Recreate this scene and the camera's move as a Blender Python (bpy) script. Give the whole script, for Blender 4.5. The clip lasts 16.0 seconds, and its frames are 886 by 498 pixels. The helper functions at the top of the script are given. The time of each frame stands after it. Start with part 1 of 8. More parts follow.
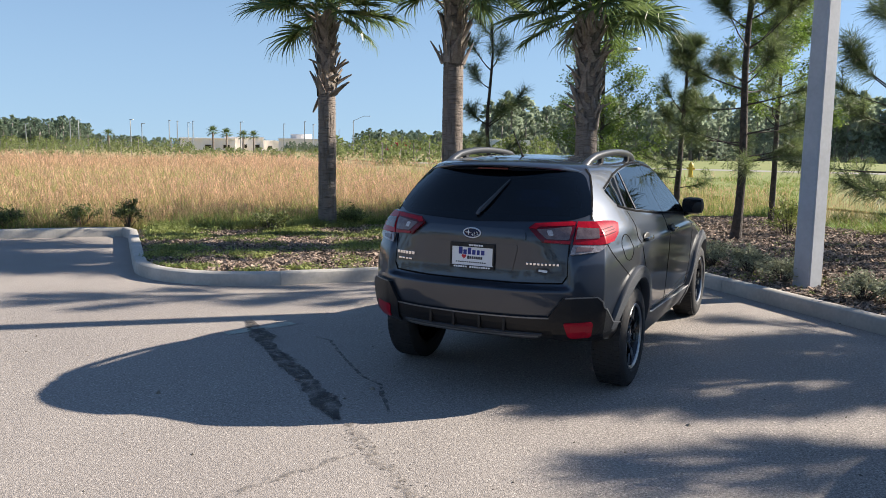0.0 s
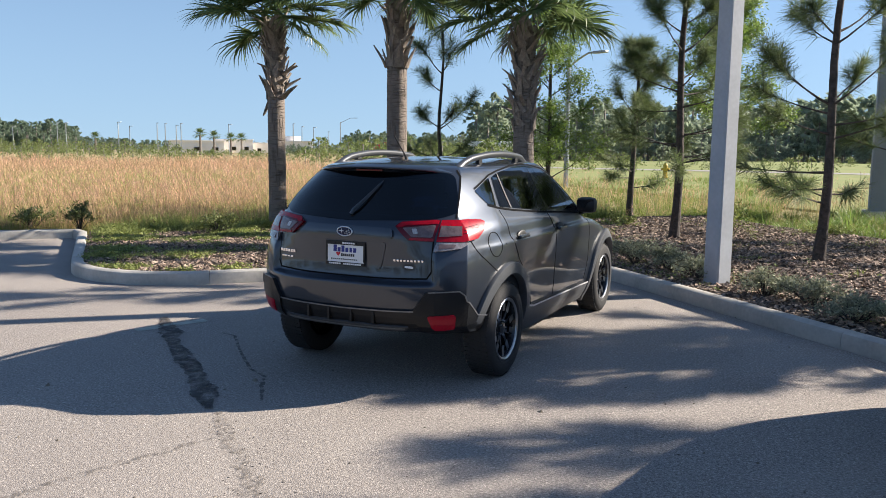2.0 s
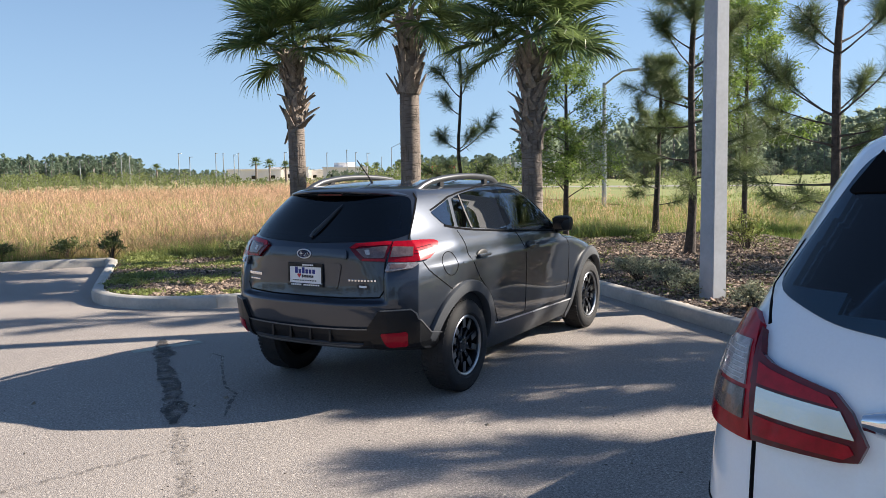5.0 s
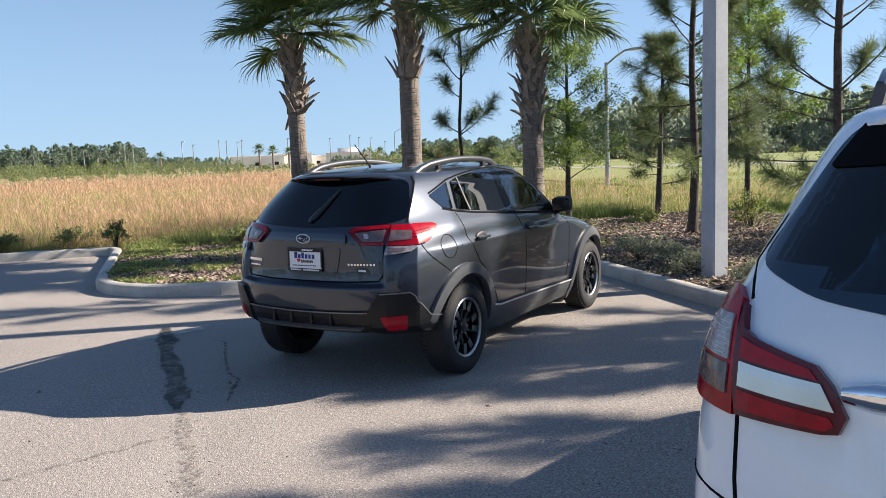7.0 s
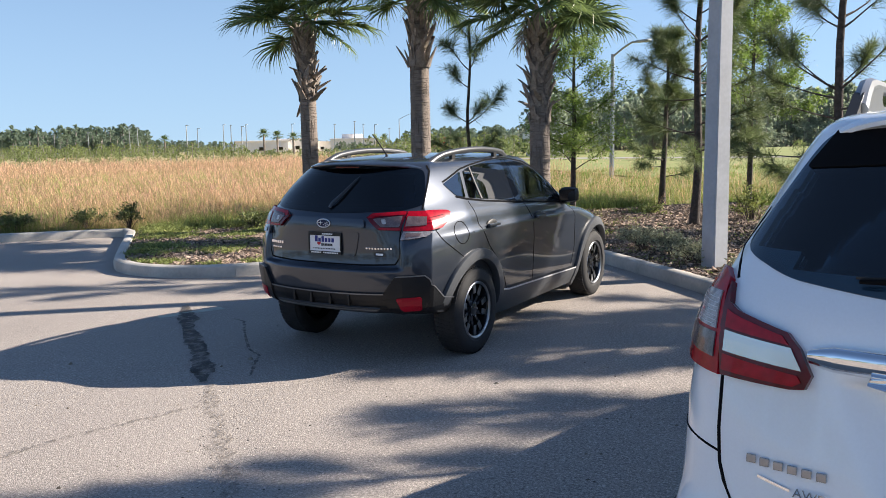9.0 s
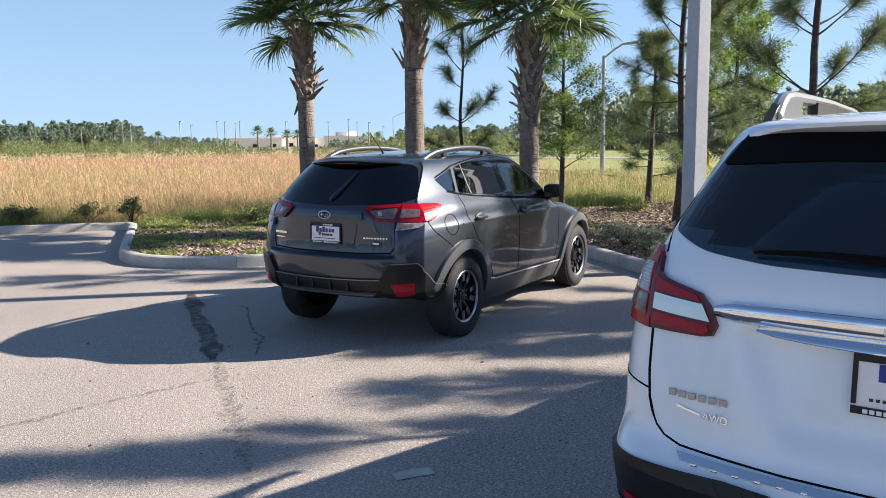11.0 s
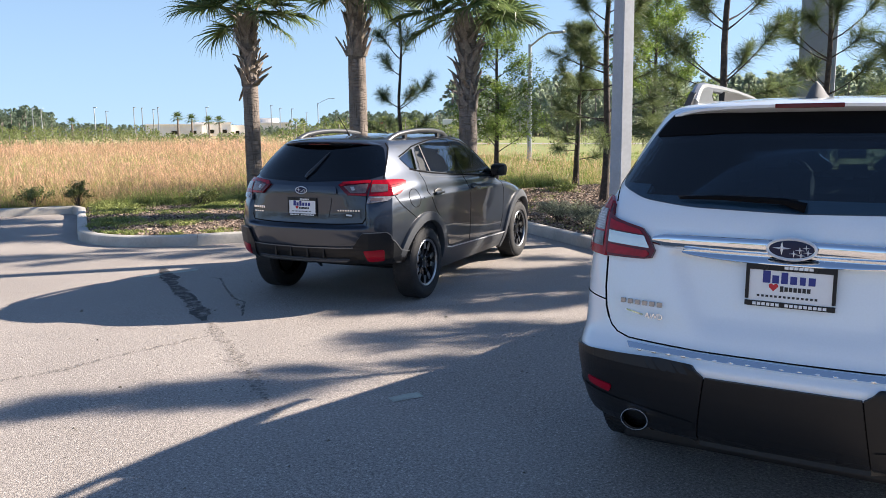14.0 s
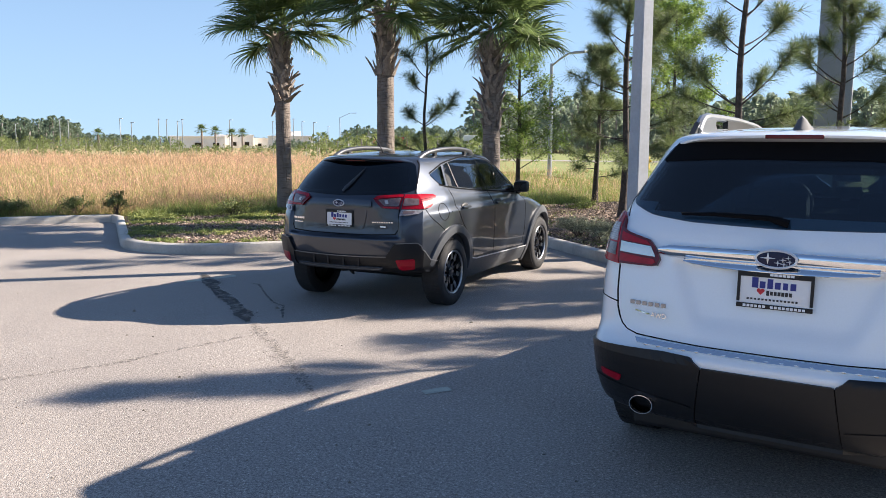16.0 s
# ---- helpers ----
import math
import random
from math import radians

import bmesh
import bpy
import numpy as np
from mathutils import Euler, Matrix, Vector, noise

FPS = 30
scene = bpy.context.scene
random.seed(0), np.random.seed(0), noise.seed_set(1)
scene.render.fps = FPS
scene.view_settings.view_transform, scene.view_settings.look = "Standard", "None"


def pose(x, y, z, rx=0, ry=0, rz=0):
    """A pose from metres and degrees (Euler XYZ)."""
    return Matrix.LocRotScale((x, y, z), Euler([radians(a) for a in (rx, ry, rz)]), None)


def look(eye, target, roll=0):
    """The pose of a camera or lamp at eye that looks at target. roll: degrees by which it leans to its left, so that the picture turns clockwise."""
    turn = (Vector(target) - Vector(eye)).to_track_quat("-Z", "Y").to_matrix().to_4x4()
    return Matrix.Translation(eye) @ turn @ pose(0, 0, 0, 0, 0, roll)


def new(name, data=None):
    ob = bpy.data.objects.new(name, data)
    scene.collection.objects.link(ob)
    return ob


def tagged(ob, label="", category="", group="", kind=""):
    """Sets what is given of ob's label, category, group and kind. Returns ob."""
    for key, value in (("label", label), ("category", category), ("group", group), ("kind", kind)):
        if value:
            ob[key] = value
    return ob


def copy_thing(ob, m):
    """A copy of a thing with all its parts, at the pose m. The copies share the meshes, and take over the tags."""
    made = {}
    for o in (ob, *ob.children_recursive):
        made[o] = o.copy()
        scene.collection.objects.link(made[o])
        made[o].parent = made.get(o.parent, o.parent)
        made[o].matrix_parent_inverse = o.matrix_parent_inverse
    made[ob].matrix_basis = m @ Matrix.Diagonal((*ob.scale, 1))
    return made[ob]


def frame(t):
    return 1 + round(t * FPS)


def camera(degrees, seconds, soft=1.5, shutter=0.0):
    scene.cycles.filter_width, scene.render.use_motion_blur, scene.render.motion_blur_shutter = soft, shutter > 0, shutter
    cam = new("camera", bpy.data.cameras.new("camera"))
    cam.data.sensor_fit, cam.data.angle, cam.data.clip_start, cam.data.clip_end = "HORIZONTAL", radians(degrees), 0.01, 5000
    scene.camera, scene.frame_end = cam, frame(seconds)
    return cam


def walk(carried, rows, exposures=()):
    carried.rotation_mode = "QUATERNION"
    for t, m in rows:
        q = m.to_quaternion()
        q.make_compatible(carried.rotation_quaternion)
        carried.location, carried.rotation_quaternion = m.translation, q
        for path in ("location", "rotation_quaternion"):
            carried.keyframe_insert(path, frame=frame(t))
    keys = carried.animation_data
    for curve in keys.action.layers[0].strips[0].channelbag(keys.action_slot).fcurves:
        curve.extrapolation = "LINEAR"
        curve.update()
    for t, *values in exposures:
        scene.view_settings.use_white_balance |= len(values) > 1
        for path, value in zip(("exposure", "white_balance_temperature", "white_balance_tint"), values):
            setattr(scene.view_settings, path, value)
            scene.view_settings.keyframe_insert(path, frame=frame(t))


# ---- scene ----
cam = camera(57.6, 16.0, soft=0.8)
PATH = [
    (0, (2.148, -5.472, 1.652), (1.259, -3.699, 1.391), 0.8),
    (0.5, (2.373, -5.37, 1.626), (1.464, -3.608, 1.364), 0.8),
    (1, (2.602, -5.41, 1.64), (1.697, -3.646, 1.377), 0.8),
    (1.5, (2.799, -5.446, 1.659), (1.912, -3.673, 1.397), 0.7),
    (2, (2.993, -5.372, 1.672), (2.122, -3.59, 1.415), 0.6),
    (2.5, (3.193, -5.293, 1.654), (2.316, -3.512, 1.409), 0.4),
    (3, (3.34, -5.331, 1.658), (2.436, -3.563, 1.425), 0.2),
    (3.5, (3.485, -5.373, 1.68), (2.546, -3.622, 1.459), 0.1),
    (4, (3.639, -5.31, 1.679), (2.662, -3.577, 1.47), -0.1),
    (6.5, (3.754, -5.198, 1.674), (2.753, -3.481, 1.452), -1.9),
    (7, (3.767, -5.208, 1.67), (2.76, -3.497, 1.428), -2.1),
    (7.5, (3.758, -5.229, 1.631), (2.748, -3.523, 1.369), -2.1),
    (8, (3.768, -5.376, 1.67), (2.76, -3.67, 1.399), -1.8),
    (10.5, (4.072, -5.738, 1.702), (3.059, -4.034, 1.436), -0.4),
    (11, (4.13, -5.96, 1.699), (3.135, -4.247, 1.424), -0.6),
    (11.5, (4.158, -6.115, 1.695), (3.194, -4.387, 1.405), -1.1),
    (12, (4.195, -6.307, 1.683), (3.269, -4.562, 1.37), -1.5),
    (12.5, (4.117, -6.515, 1.689), (3.235, -4.75, 1.361), -1.7),
    (13, (4.081, -6.681, 1.693), (3.231, -4.9, 1.364), -1.5),
    (13.5, (4.134, -6.777, 1.697), (3.304, -4.986, 1.377), -0.9),
    (14, (4.247, -6.897, 1.673), (3.418, -5.103, 1.364), -0.6),
    (14.5, (4.302, -7.027, 1.697), (3.472, -5.232, 1.401), -0.6),
    (15, (4.299, -7.202, 1.723), (3.464, -5.408, 1.438), -0.5),
    (15.5, (4.324, -7.338, 1.704), (3.474, -5.548, 1.427), -0.2),
    (16, (4.407, -7.433, 1.713), (3.535, -5.653, 1.441), 0.2),
]
walk(cam, [(t, look(eye, target, roll)) for t, eye, target, roll in PATH],
     [(0.0, 1.16, 6300, 10), (3.5, 1.22, 6330, 10.5), (7.0, 1.26, 6350, 11), (11.0, 1.38, 6350, 12), (14.5, 1.48, 6350, 12.5), (16.0, 1.46, 6350, 12.5)])

# ---- world and sun ----
SUN_AZ = math.atan2(0.76, 0.65)      # clockwise from +y
SUN_EL = radians(29.0)
world = bpy.data.worlds.new("sky")
scene.world = world
world.use_nodes = True
wn = world.node_tree
sky = wn.nodes.new("ShaderNodeTexSky")
sky.sky_type = "NISHITA"
sky.sun_disc = False
sky.sun_elevation = SUN_EL
sky.sun_rotation = SUN_AZ
sky.air_density = 0.93
sky.dust_density = 0.10
sky.ozone_density = 2.7
wn.nodes["Background"].inputs["Strength"].default_value = 0.071
# a summer haze: the bright belt low over the horizon is evened out
tcw = wn.nodes.new("ShaderNodeTexCoord")
lift = wn.nodes.new("ShaderNodeVectorMath")
lift.operation = "ADD"
lift.inputs[1].default_value = (0, 0, 0.075)
unit = wn.nodes.new("ShaderNodeVectorMath")
unit.operation = "NORMALIZE"
wn.links.new(tcw.outputs["Generated"], lift.inputs[0])
wn.links.new(lift.outputs[0], unit.inputs[0])
wn.links.new(unit.outputs[0], sky.inputs["Vector"])
sep = wn.nodes.new("ShaderNodeSeparateXYZ")
wn.links.new(tcw.outputs["Generated"], sep.inputs[0])
low = wn.nodes.new("ShaderNodeMapRange")
low.interpolation_type = "SMOOTHSTEP"
low.inputs["From Min"].default_value, low.inputs["From Max"].default_value = -0.05, 0.42
low.inputs["To Min"].default_value, low.inputs["To Max"].default_value = 0.72, 0.0
wn.links.new(sep.outputs["Z"], low.inputs["Value"])
hz = wn.nodes.new("ShaderNodeMix")
hz.data_type = "RGBA"
hz.inputs[7].default_value = (2.55, 3.70, 5.00, 1)
wn.links.new(low.outputs[0], hz.inputs[0])
wn.links.new(sky.outputs["Color"], hz.inputs[6])
wn.links.new(hz.outputs[2], wn.nodes["Background"].inputs["Color"])
sun_data = bpy.data.lights.new("sun", "SUN")
sun_data.energy = 5.0
sun_data.angle = radians(0.55)
sun_data.color = (1.0, 0.89, 0.75)
sun = new("sun", sun_data)
to_sun = Vector((math.sin(SUN_AZ) * math.cos(SUN_EL), math.cos(SUN_AZ) * math.cos(SUN_EL), math.sin(SUN_EL)))
sun.matrix_world = look(to_sun * 60, (0, 0, 0))


# ---- materials ----
def mat(name, base, rough=0.6, metal=0.0, var=0.0, scale=8.0, bump=0.0, bump_scale=60.0, base2=None, coat=0.0,
        island=0.0, objrand=0.0, spec=0.5, trans=0.0, translucent=0.0, fine=0.0):
    """A procedural surface: two noise scales mix base and base2, fine relief, per-piece variation."""
    m = bpy.data.materials.new(name)
    m.use_nodes = True
    nt = m.node_tree
    b = nt.nodes["Principled BSDF"]
    b.inputs["Roughness"].default_value = rough
    b.inputs["Metallic"].default_value = metal
    b.inputs["Coat Weight"].default_value = coat
    b.inputs["Coat Roughness"].default_value = 0.03
    b.inputs["Specular IOR Level"].default_value = spec
    b.inputs["Transmission Weight"].default_value = trans
    b.inputs["Base Color"].default_value = (*base, 1)
    base2 = base2 or tuple(c * (1 - var) for c in base)
    tc = nt.nodes.new("ShaderNodeTexCoord")
    col = None
    if var > 0 or base2:
        n1 = nt.nodes.new("ShaderNodeTexNoise")
        n1.inputs["Scale"].default_value = scale
        n1.inputs["Detail"].default_value = 6
        n2 = nt.nodes.new("ShaderNodeTexNoise")
        n2.inputs["Scale"].default_value = scale * 9
        n2.inputs["Detail"].default_value = 3
        for n in (n1, n2):
            nt.links.new(tc.outputs["Object"], n.inputs["Vector"])
        avg = nt.nodes.new("ShaderNodeMix")
        avg.inputs[0].default_value = 0.35 + fine
        nt.links.new(n1.outputs["Fac"], avg.inputs[2])
        nt.links.new(n2.outputs["Fac"], avg.inputs[3])
        ramp = nt.nodes.new("ShaderNodeMapRange")
        ramp.inputs["From Min"].default_value = 0.36
        ramp.inputs["From Max"].default_value = 0.64
        nt.links.new(avg.outputs[0], ramp.inputs["Value"])
        mix = nt.nodes.new("ShaderNodeMix")
        mix.data_type = "RGBA"
        mix.inputs[6].default_value = (*base, 1)
        mix.inputs[7].default_value = (*base2, 1)
        nt.links.new(ramp.outputs[0], mix.inputs[0])
        col = mix.outputs[2]
    if island or objrand:
        src = nt.nodes.new("ShaderNodeNewGeometry").outputs["Random Per Island"] if island else nt.nodes.new("ShaderNodeObjectInfo").outputs["Random"]
        k = island or objrand
        mr = nt.nodes.new("ShaderNodeMapRange")
        mr.inputs["To Min"].default_value = 1 - k
        mr.inputs["To Max"].default_value = 1 + k
        nt.links.new(src, mr.inputs["Value"])
        mul = nt.nodes.new("ShaderNodeVectorMath")
        mul.operation = "SCALE"
        nt.links.new(col, mul.inputs[0])
        nt.links.new(mr.outputs[0], mul.inputs["Scale"])
        col = mul.outputs[0]
    if col is not None:
        nt.links.new(col, b.inputs["Base Color"])
    if bump:
        nb = nt.nodes.new("ShaderNodeTexNoise")
        nb.inputs["Scale"].default_value = bump_scale
        nb.inputs["Detail"].default_value = 5
        nt.links.new(tc.outputs["Object"], nb.inputs["Vector"])
        bp = nt.nodes.new("ShaderNodeBump")
        bp.inputs["Strength"].default_value = bump
        bp.inputs["Distance"].default_value = 0.02
        nt.links.new(nb.outputs["Fac"], bp.inputs["Height"])
        nt.links.new(bp.outputs["Normal"], b.inputs["Normal"])
    if translucent:
        tr = nt.nodes.new("ShaderNodeBsdfTranslucent")
        if col is not None:
            nt.links.new(col, tr.inputs["Color"])
        ms = nt.nodes.new("ShaderNodeMixShader")
        ms.inputs[0].default_value = translucent
        out = nt.nodes["Material Output"]
        nt.links.new(b.outputs[0], ms.inputs[1])
        nt.links.new(tr.outputs[0], ms.inputs[2])
        nt.links.new(ms.outputs[0], out.inputs["Surface"])
    return m


def trunk_material(name, light, dark):
    """Palm bark: close, uneven rings crossed by fine upright cracks."""
    m = mat(name, light, 0.92, base2=tuple((a + b) / 2 for a, b in zip(light, dark)), scale=5)
    nt = m.node_tree
    b = nt.nodes["Principled BSDF"]
    src = b.inputs["Base Color"].links[0].from_socket
    tc = nt.nodes.new("ShaderNodeTexCoord")
    facs = []
    for stretch, lo, hi in (((6, 6, 46), 0.50, 0.72), ((30, 30, 3), 0.55, 0.70)):
        mp = nt.nodes.new("ShaderNodeMapping")
        mp.inputs["Scale"].default_value = stretch
        n = nt.nodes.new("ShaderNodeTexNoise")
        n.inputs["Scale"].default_value = 1.0
        n.inputs["Detail"].default_value = 5
        r = nt.nodes.new("ShaderNodeMapRange")
        r.inputs["From Min"].default_value, r.inputs["From Max"].default_value = lo, hi
        nt.links.new(tc.outputs["Object"], mp.inputs["Vector"])
        nt.links.new(mp.outputs[0], n.inputs["Vector"])
        nt.links.new(n.outputs["Fac"], r.inputs["Value"])
        facs.append(r.outputs[0])
    mx = nt.nodes.new("ShaderNodeMath")
    mx.operation = "MAXIMUM"
    for k, f in enumerate(facs):
        nt.links.new(f, mx.inputs[k])
    mix = nt.nodes.new("ShaderNodeMix")
    mix.data_type = "RGBA"
    nt.links.new(mx.outputs[0], mix.inputs[0])
    nt.links.new(src, mix.inputs[6])
    mix.inputs[7].default_value = (*dark, 1)
    nt.links.new(mix.outputs[2], b.inputs["Base Color"])
    bp = nt.nodes.new("ShaderNodeBump")
    bp.inputs["Strength"].default_value = 0.9
    bp.inputs["Distance"].default_value = 0.02
    bp.invert = True
    nt.links.new(mx.outputs[0], bp.inputs["Height"])
    nt.links.new(bp.outputs["Normal"], b.inputs["Normal"])
    return m


M_CONC = mat("kerb_concrete", (0.52, 0.49, 0.44), 0.85, var=0.28, scale=3, bump=0.06, bump_scale=160)
M_POLE = mat("pole_concrete", (0.46, 0.48, 0.51), 0.8, var=0.18, scale=2.5, bump=0.03, bump_scale=90)
M_MULCH = mat("mulch", (0.085, 0.06, 0.045), 0.95, base2=(0.04, 0.028, 0.022), scale=14, bump=0.8, bump_scale=45)
M_CHIP = mat("mulch_chip", (0.43, 0.325, 0.245), 0.9, base2=(0.085, 0.06, 0.047), scale=22, island=0.7)
M_SOIL = mat("field_soil", (0.26, 0.25, 0.095), 0.95, base2=(0.38, 0.29, 0.14), scale=0.35, bump=0.5, bump_scale=6)
M_PAINT_G = mat("grey_car_paint", (0.035, 0.043, 0.059), 0.38, metal=0.6, var=0.08, scale=200, coat=1.0)
M_PAINT_W = mat("white_car_paint", (0.79, 0.845, 0.89), 0.25, var=0.03, scale=150, coat=1.0)
M_CLAD = mat("black_trim_plastic", (0.009, 0.0098, 0.0115), 0.42, spec=0.35, var=0.2, scale=40, bump=0.08, bump_scale=600)
M_CLADG = mat("wheel_arch_plastic", (0.062, 0.067, 0.075), 0.5, var=0.15, scale=40, bump=0.08, bump_scale=600)
M_BLACK = mat("black_plastic", (0.008, 0.008, 0.009), 0.5, var=0.2, scale=30)
M_GAP = mat("panel_gap", (0.006, 0.006, 0.007), 0.85, var=0.1, spec=0.08)
# sunlight catching the sill ledge, put into a pale colour
M_SILL = mat("sill_highlight", (0.55, 0.55, 0.56), 0.3, var=0.08, scale=20)
M_GLASS = mat("tinted_glass", (0.003, 0.004, 0.006), 0.02, var=0.1, scale=2, spec=0.5)
M_TYRE = mat("tyre_rubber", (0.022, 0.022, 0.023), 0.8, var=0.3, scale=20, bump=0.2, bump_scale=120)
M_RIMK = mat("rim_black", (0.012, 0.012, 0.014), 0.25, var=0.2, scale=10, coat=0.6)
M_RIMS = mat("rim_machined", (0.40, 0.41, 0.43), 0.3, metal=1.0, var=0.15, scale=50)
M_CHROME = mat("chrome", (0.85, 0.85, 0.86), 0.06, metal=1.0, var=0.03, scale=20)
M_STAR = mat("emblem_silver", (0.74, 0.75, 0.77), 0.28, metal=0.35, var=0.04, scale=20)
M_LETTER = mat("letter_chrome", (0.34, 0.35, 0.37), 0.22, metal=0.7, var=0.15, scale=60)
M_SILVER = mat("silver_rail", (0.10, 0.103, 0.108), 0.35, metal=0.6, var=0.08, scale=20)
M_RAILW = mat("pale_rail", (0.25, 0.26, 0.275), 0.32, metal=0.6, var=0.08, scale=20)
M_RED = mat("red_lens", (0.39, 0.002, 0.014), 0.22, var=0.40, scale=40, coat=0.15, spec=0.25)
M_REDD = mat("dark_red_lens", (0.11, 0.001, 0.008), 0.2, var=0.3, scale=60, coat=0.25, spec=0.3)
M_REFL = mat("red_reflector", (0.34, 0.0, 0.018), 0.35, var=0.3, scale=180, coat=0.1, spec=0.25)
M_CLEAR = mat("clear_lens", (0.17, 0.14, 0.145), 0.15, base2=(0.045, 0.036, 0.04), scale=24, coat=0.4)
M_LENSG = mat("ribbed_clear_lens", (0.40, 0.37, 0.38), 0.18, base2=(0.17, 0.15, 0.155), scale=55, coat=0.5)
M_WEDGE = mat("satin_chrome", (0.62, 0.58, 0.53), 0.24, metal=1.0, var=0.04, scale=20)
M_REVERSE = mat("reverse_lens", (0.58, 0.57, 0.58), 0.15, base2=(0.28, 0.27, 0.28), scale=45, coat=0.5)
# pale trim; on the bumper corners it paints the highlight along the edge
M_EDGE = mat("pale_trim_edge", (0.20, 0.205, 0.215), 0.32, metal=0.4, var=0.2, scale=30)
M_FIN = mat("fin_grey", (0.10, 0.103, 0.11), 0.65, var=0.1, scale=20, spec=0.15)
M_PYLON = mat("pylon_grey", (0.26, 0.285, 0.32), 0.7, var=0.12, scale=1.5, bump=0.1, bump_scale=40)
M_SMOKE = mat("smoked_lens", (0.085, 0.055, 0.058), 0.15, base2=(0.17, 0.125, 0.125), scale=25, coat=0.4)
M_PLATE = mat("plate_white", (0.78, 0.79, 0.80), 0.4, var=0.04, scale=30)
M_BLUE = mat("plate_blue", (0.02, 0.03, 0.22), 0.5, var=0.1, scale=30)
M_INK = mat("plate_ink", (0.02, 0.02, 0.022), 0.5, var=0.1, scale=30)
M_HEART = mat("plate_red", (0.55, 0.02, 0.03), 0.5, var=0.1, scale=30)
M_NAVY = mat("emblem_navy", (0.008, 0.014, 0.05), 0.3, var=0.1, scale=30, spec=0.3)
M_LINE = mat("line_paint", (0.50, 0.52, 0.44), 0.8, base2=(0.31, 0.32, 0.28), scale=14, bump=0.3, bump_scale=200)
M_TRUNK = trunk_material("palm_trunk", (0.255, 0.215, 0.185), (0.12, 0.098, 0.085))
M_BOOT = mat("palm_boot", (0.40, 0.345, 0.295), 0.85, base2=(0.18, 0.145, 0.12), scale=10, bump=0.5, bump_scale=40, island=0.25)
M_FROND = mat("palm_leaf", (0.205, 0.27, 0.09), 0.33, base2=(0.085, 0.13, 0.048), scale=3, island=0.35, translucent=0.45)
M_BARK = mat("pine_bark", (0.105, 0.085, 0.075), 0.95, base2=(0.04, 0.034, 0.03), scale=16, bump=0.9, bump_scale=35)
M_NEEDLE = mat("pine_needles", (0.175, 0.215, 0.085), 0.5, base2=(0.085, 0.125, 0.05), scale=2, island=0.4, translucent=0.42)
M_LEAF = mat("tree_leaves", (0.24, 0.33, 0.075), 0.5, base2=(0.14, 0.22, 0.045), scale=3, island=0.35, translucent=0.5)
M_WEED = mat("weeds", (0.31, 0.34, 0.10), 0.7, base2=(0.15, 0.19, 0.05), scale=3, island=0.4, translucent=0.3)
M_SILVERBUSH = mat("grey_shrub", (0.36, 0.37, 0.25), 0.8, base2=(0.20, 0.22, 0.14), scale=5, island=0.4, translucent=0.25)
M_SHRUB = mat("dark_shrub", (0.19, 0.215, 0.07), 0.55, base2=(0.09, 0.115, 0.04), scale=5, island=0.4, translucent=0.35)
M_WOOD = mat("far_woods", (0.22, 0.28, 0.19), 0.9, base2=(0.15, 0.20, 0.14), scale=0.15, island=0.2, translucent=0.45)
M_SCRUB = mat("far_scrub", (0.30, 0.34, 0.14), 0.9, base2=(0.18, 0.23, 0.085), scale=0.3, island=0.4, translucent=0.45)
# leaves made paler than life: the haze of the air is in their colour
M_HAZEWOOD = mat("haze_tinted_woods", (0.40, 0.46, 0.33), 0.9, base2=(0.25, 0.30, 0.22), scale=0.3, island=0.3, translucent=0.5)
M_FARTRUNK = mat("far_trunks", (0.30, 0.27, 0.25), 0.9, var=0.3, scale=1)
M_WALL = mat("far_wall", (0.88, 0.83, 0.79), 0.9, var=0.12, scale=0.3)
M_METAL = mat("galvanised", (0.33, 0.35, 0.36), 0.5, metal=0.6, var=0.15, scale=3)
M_YELLOW = mat("hydrant_yellow", (0.62, 0.42, 0.04), 0.5, var=0.2, scale=10)


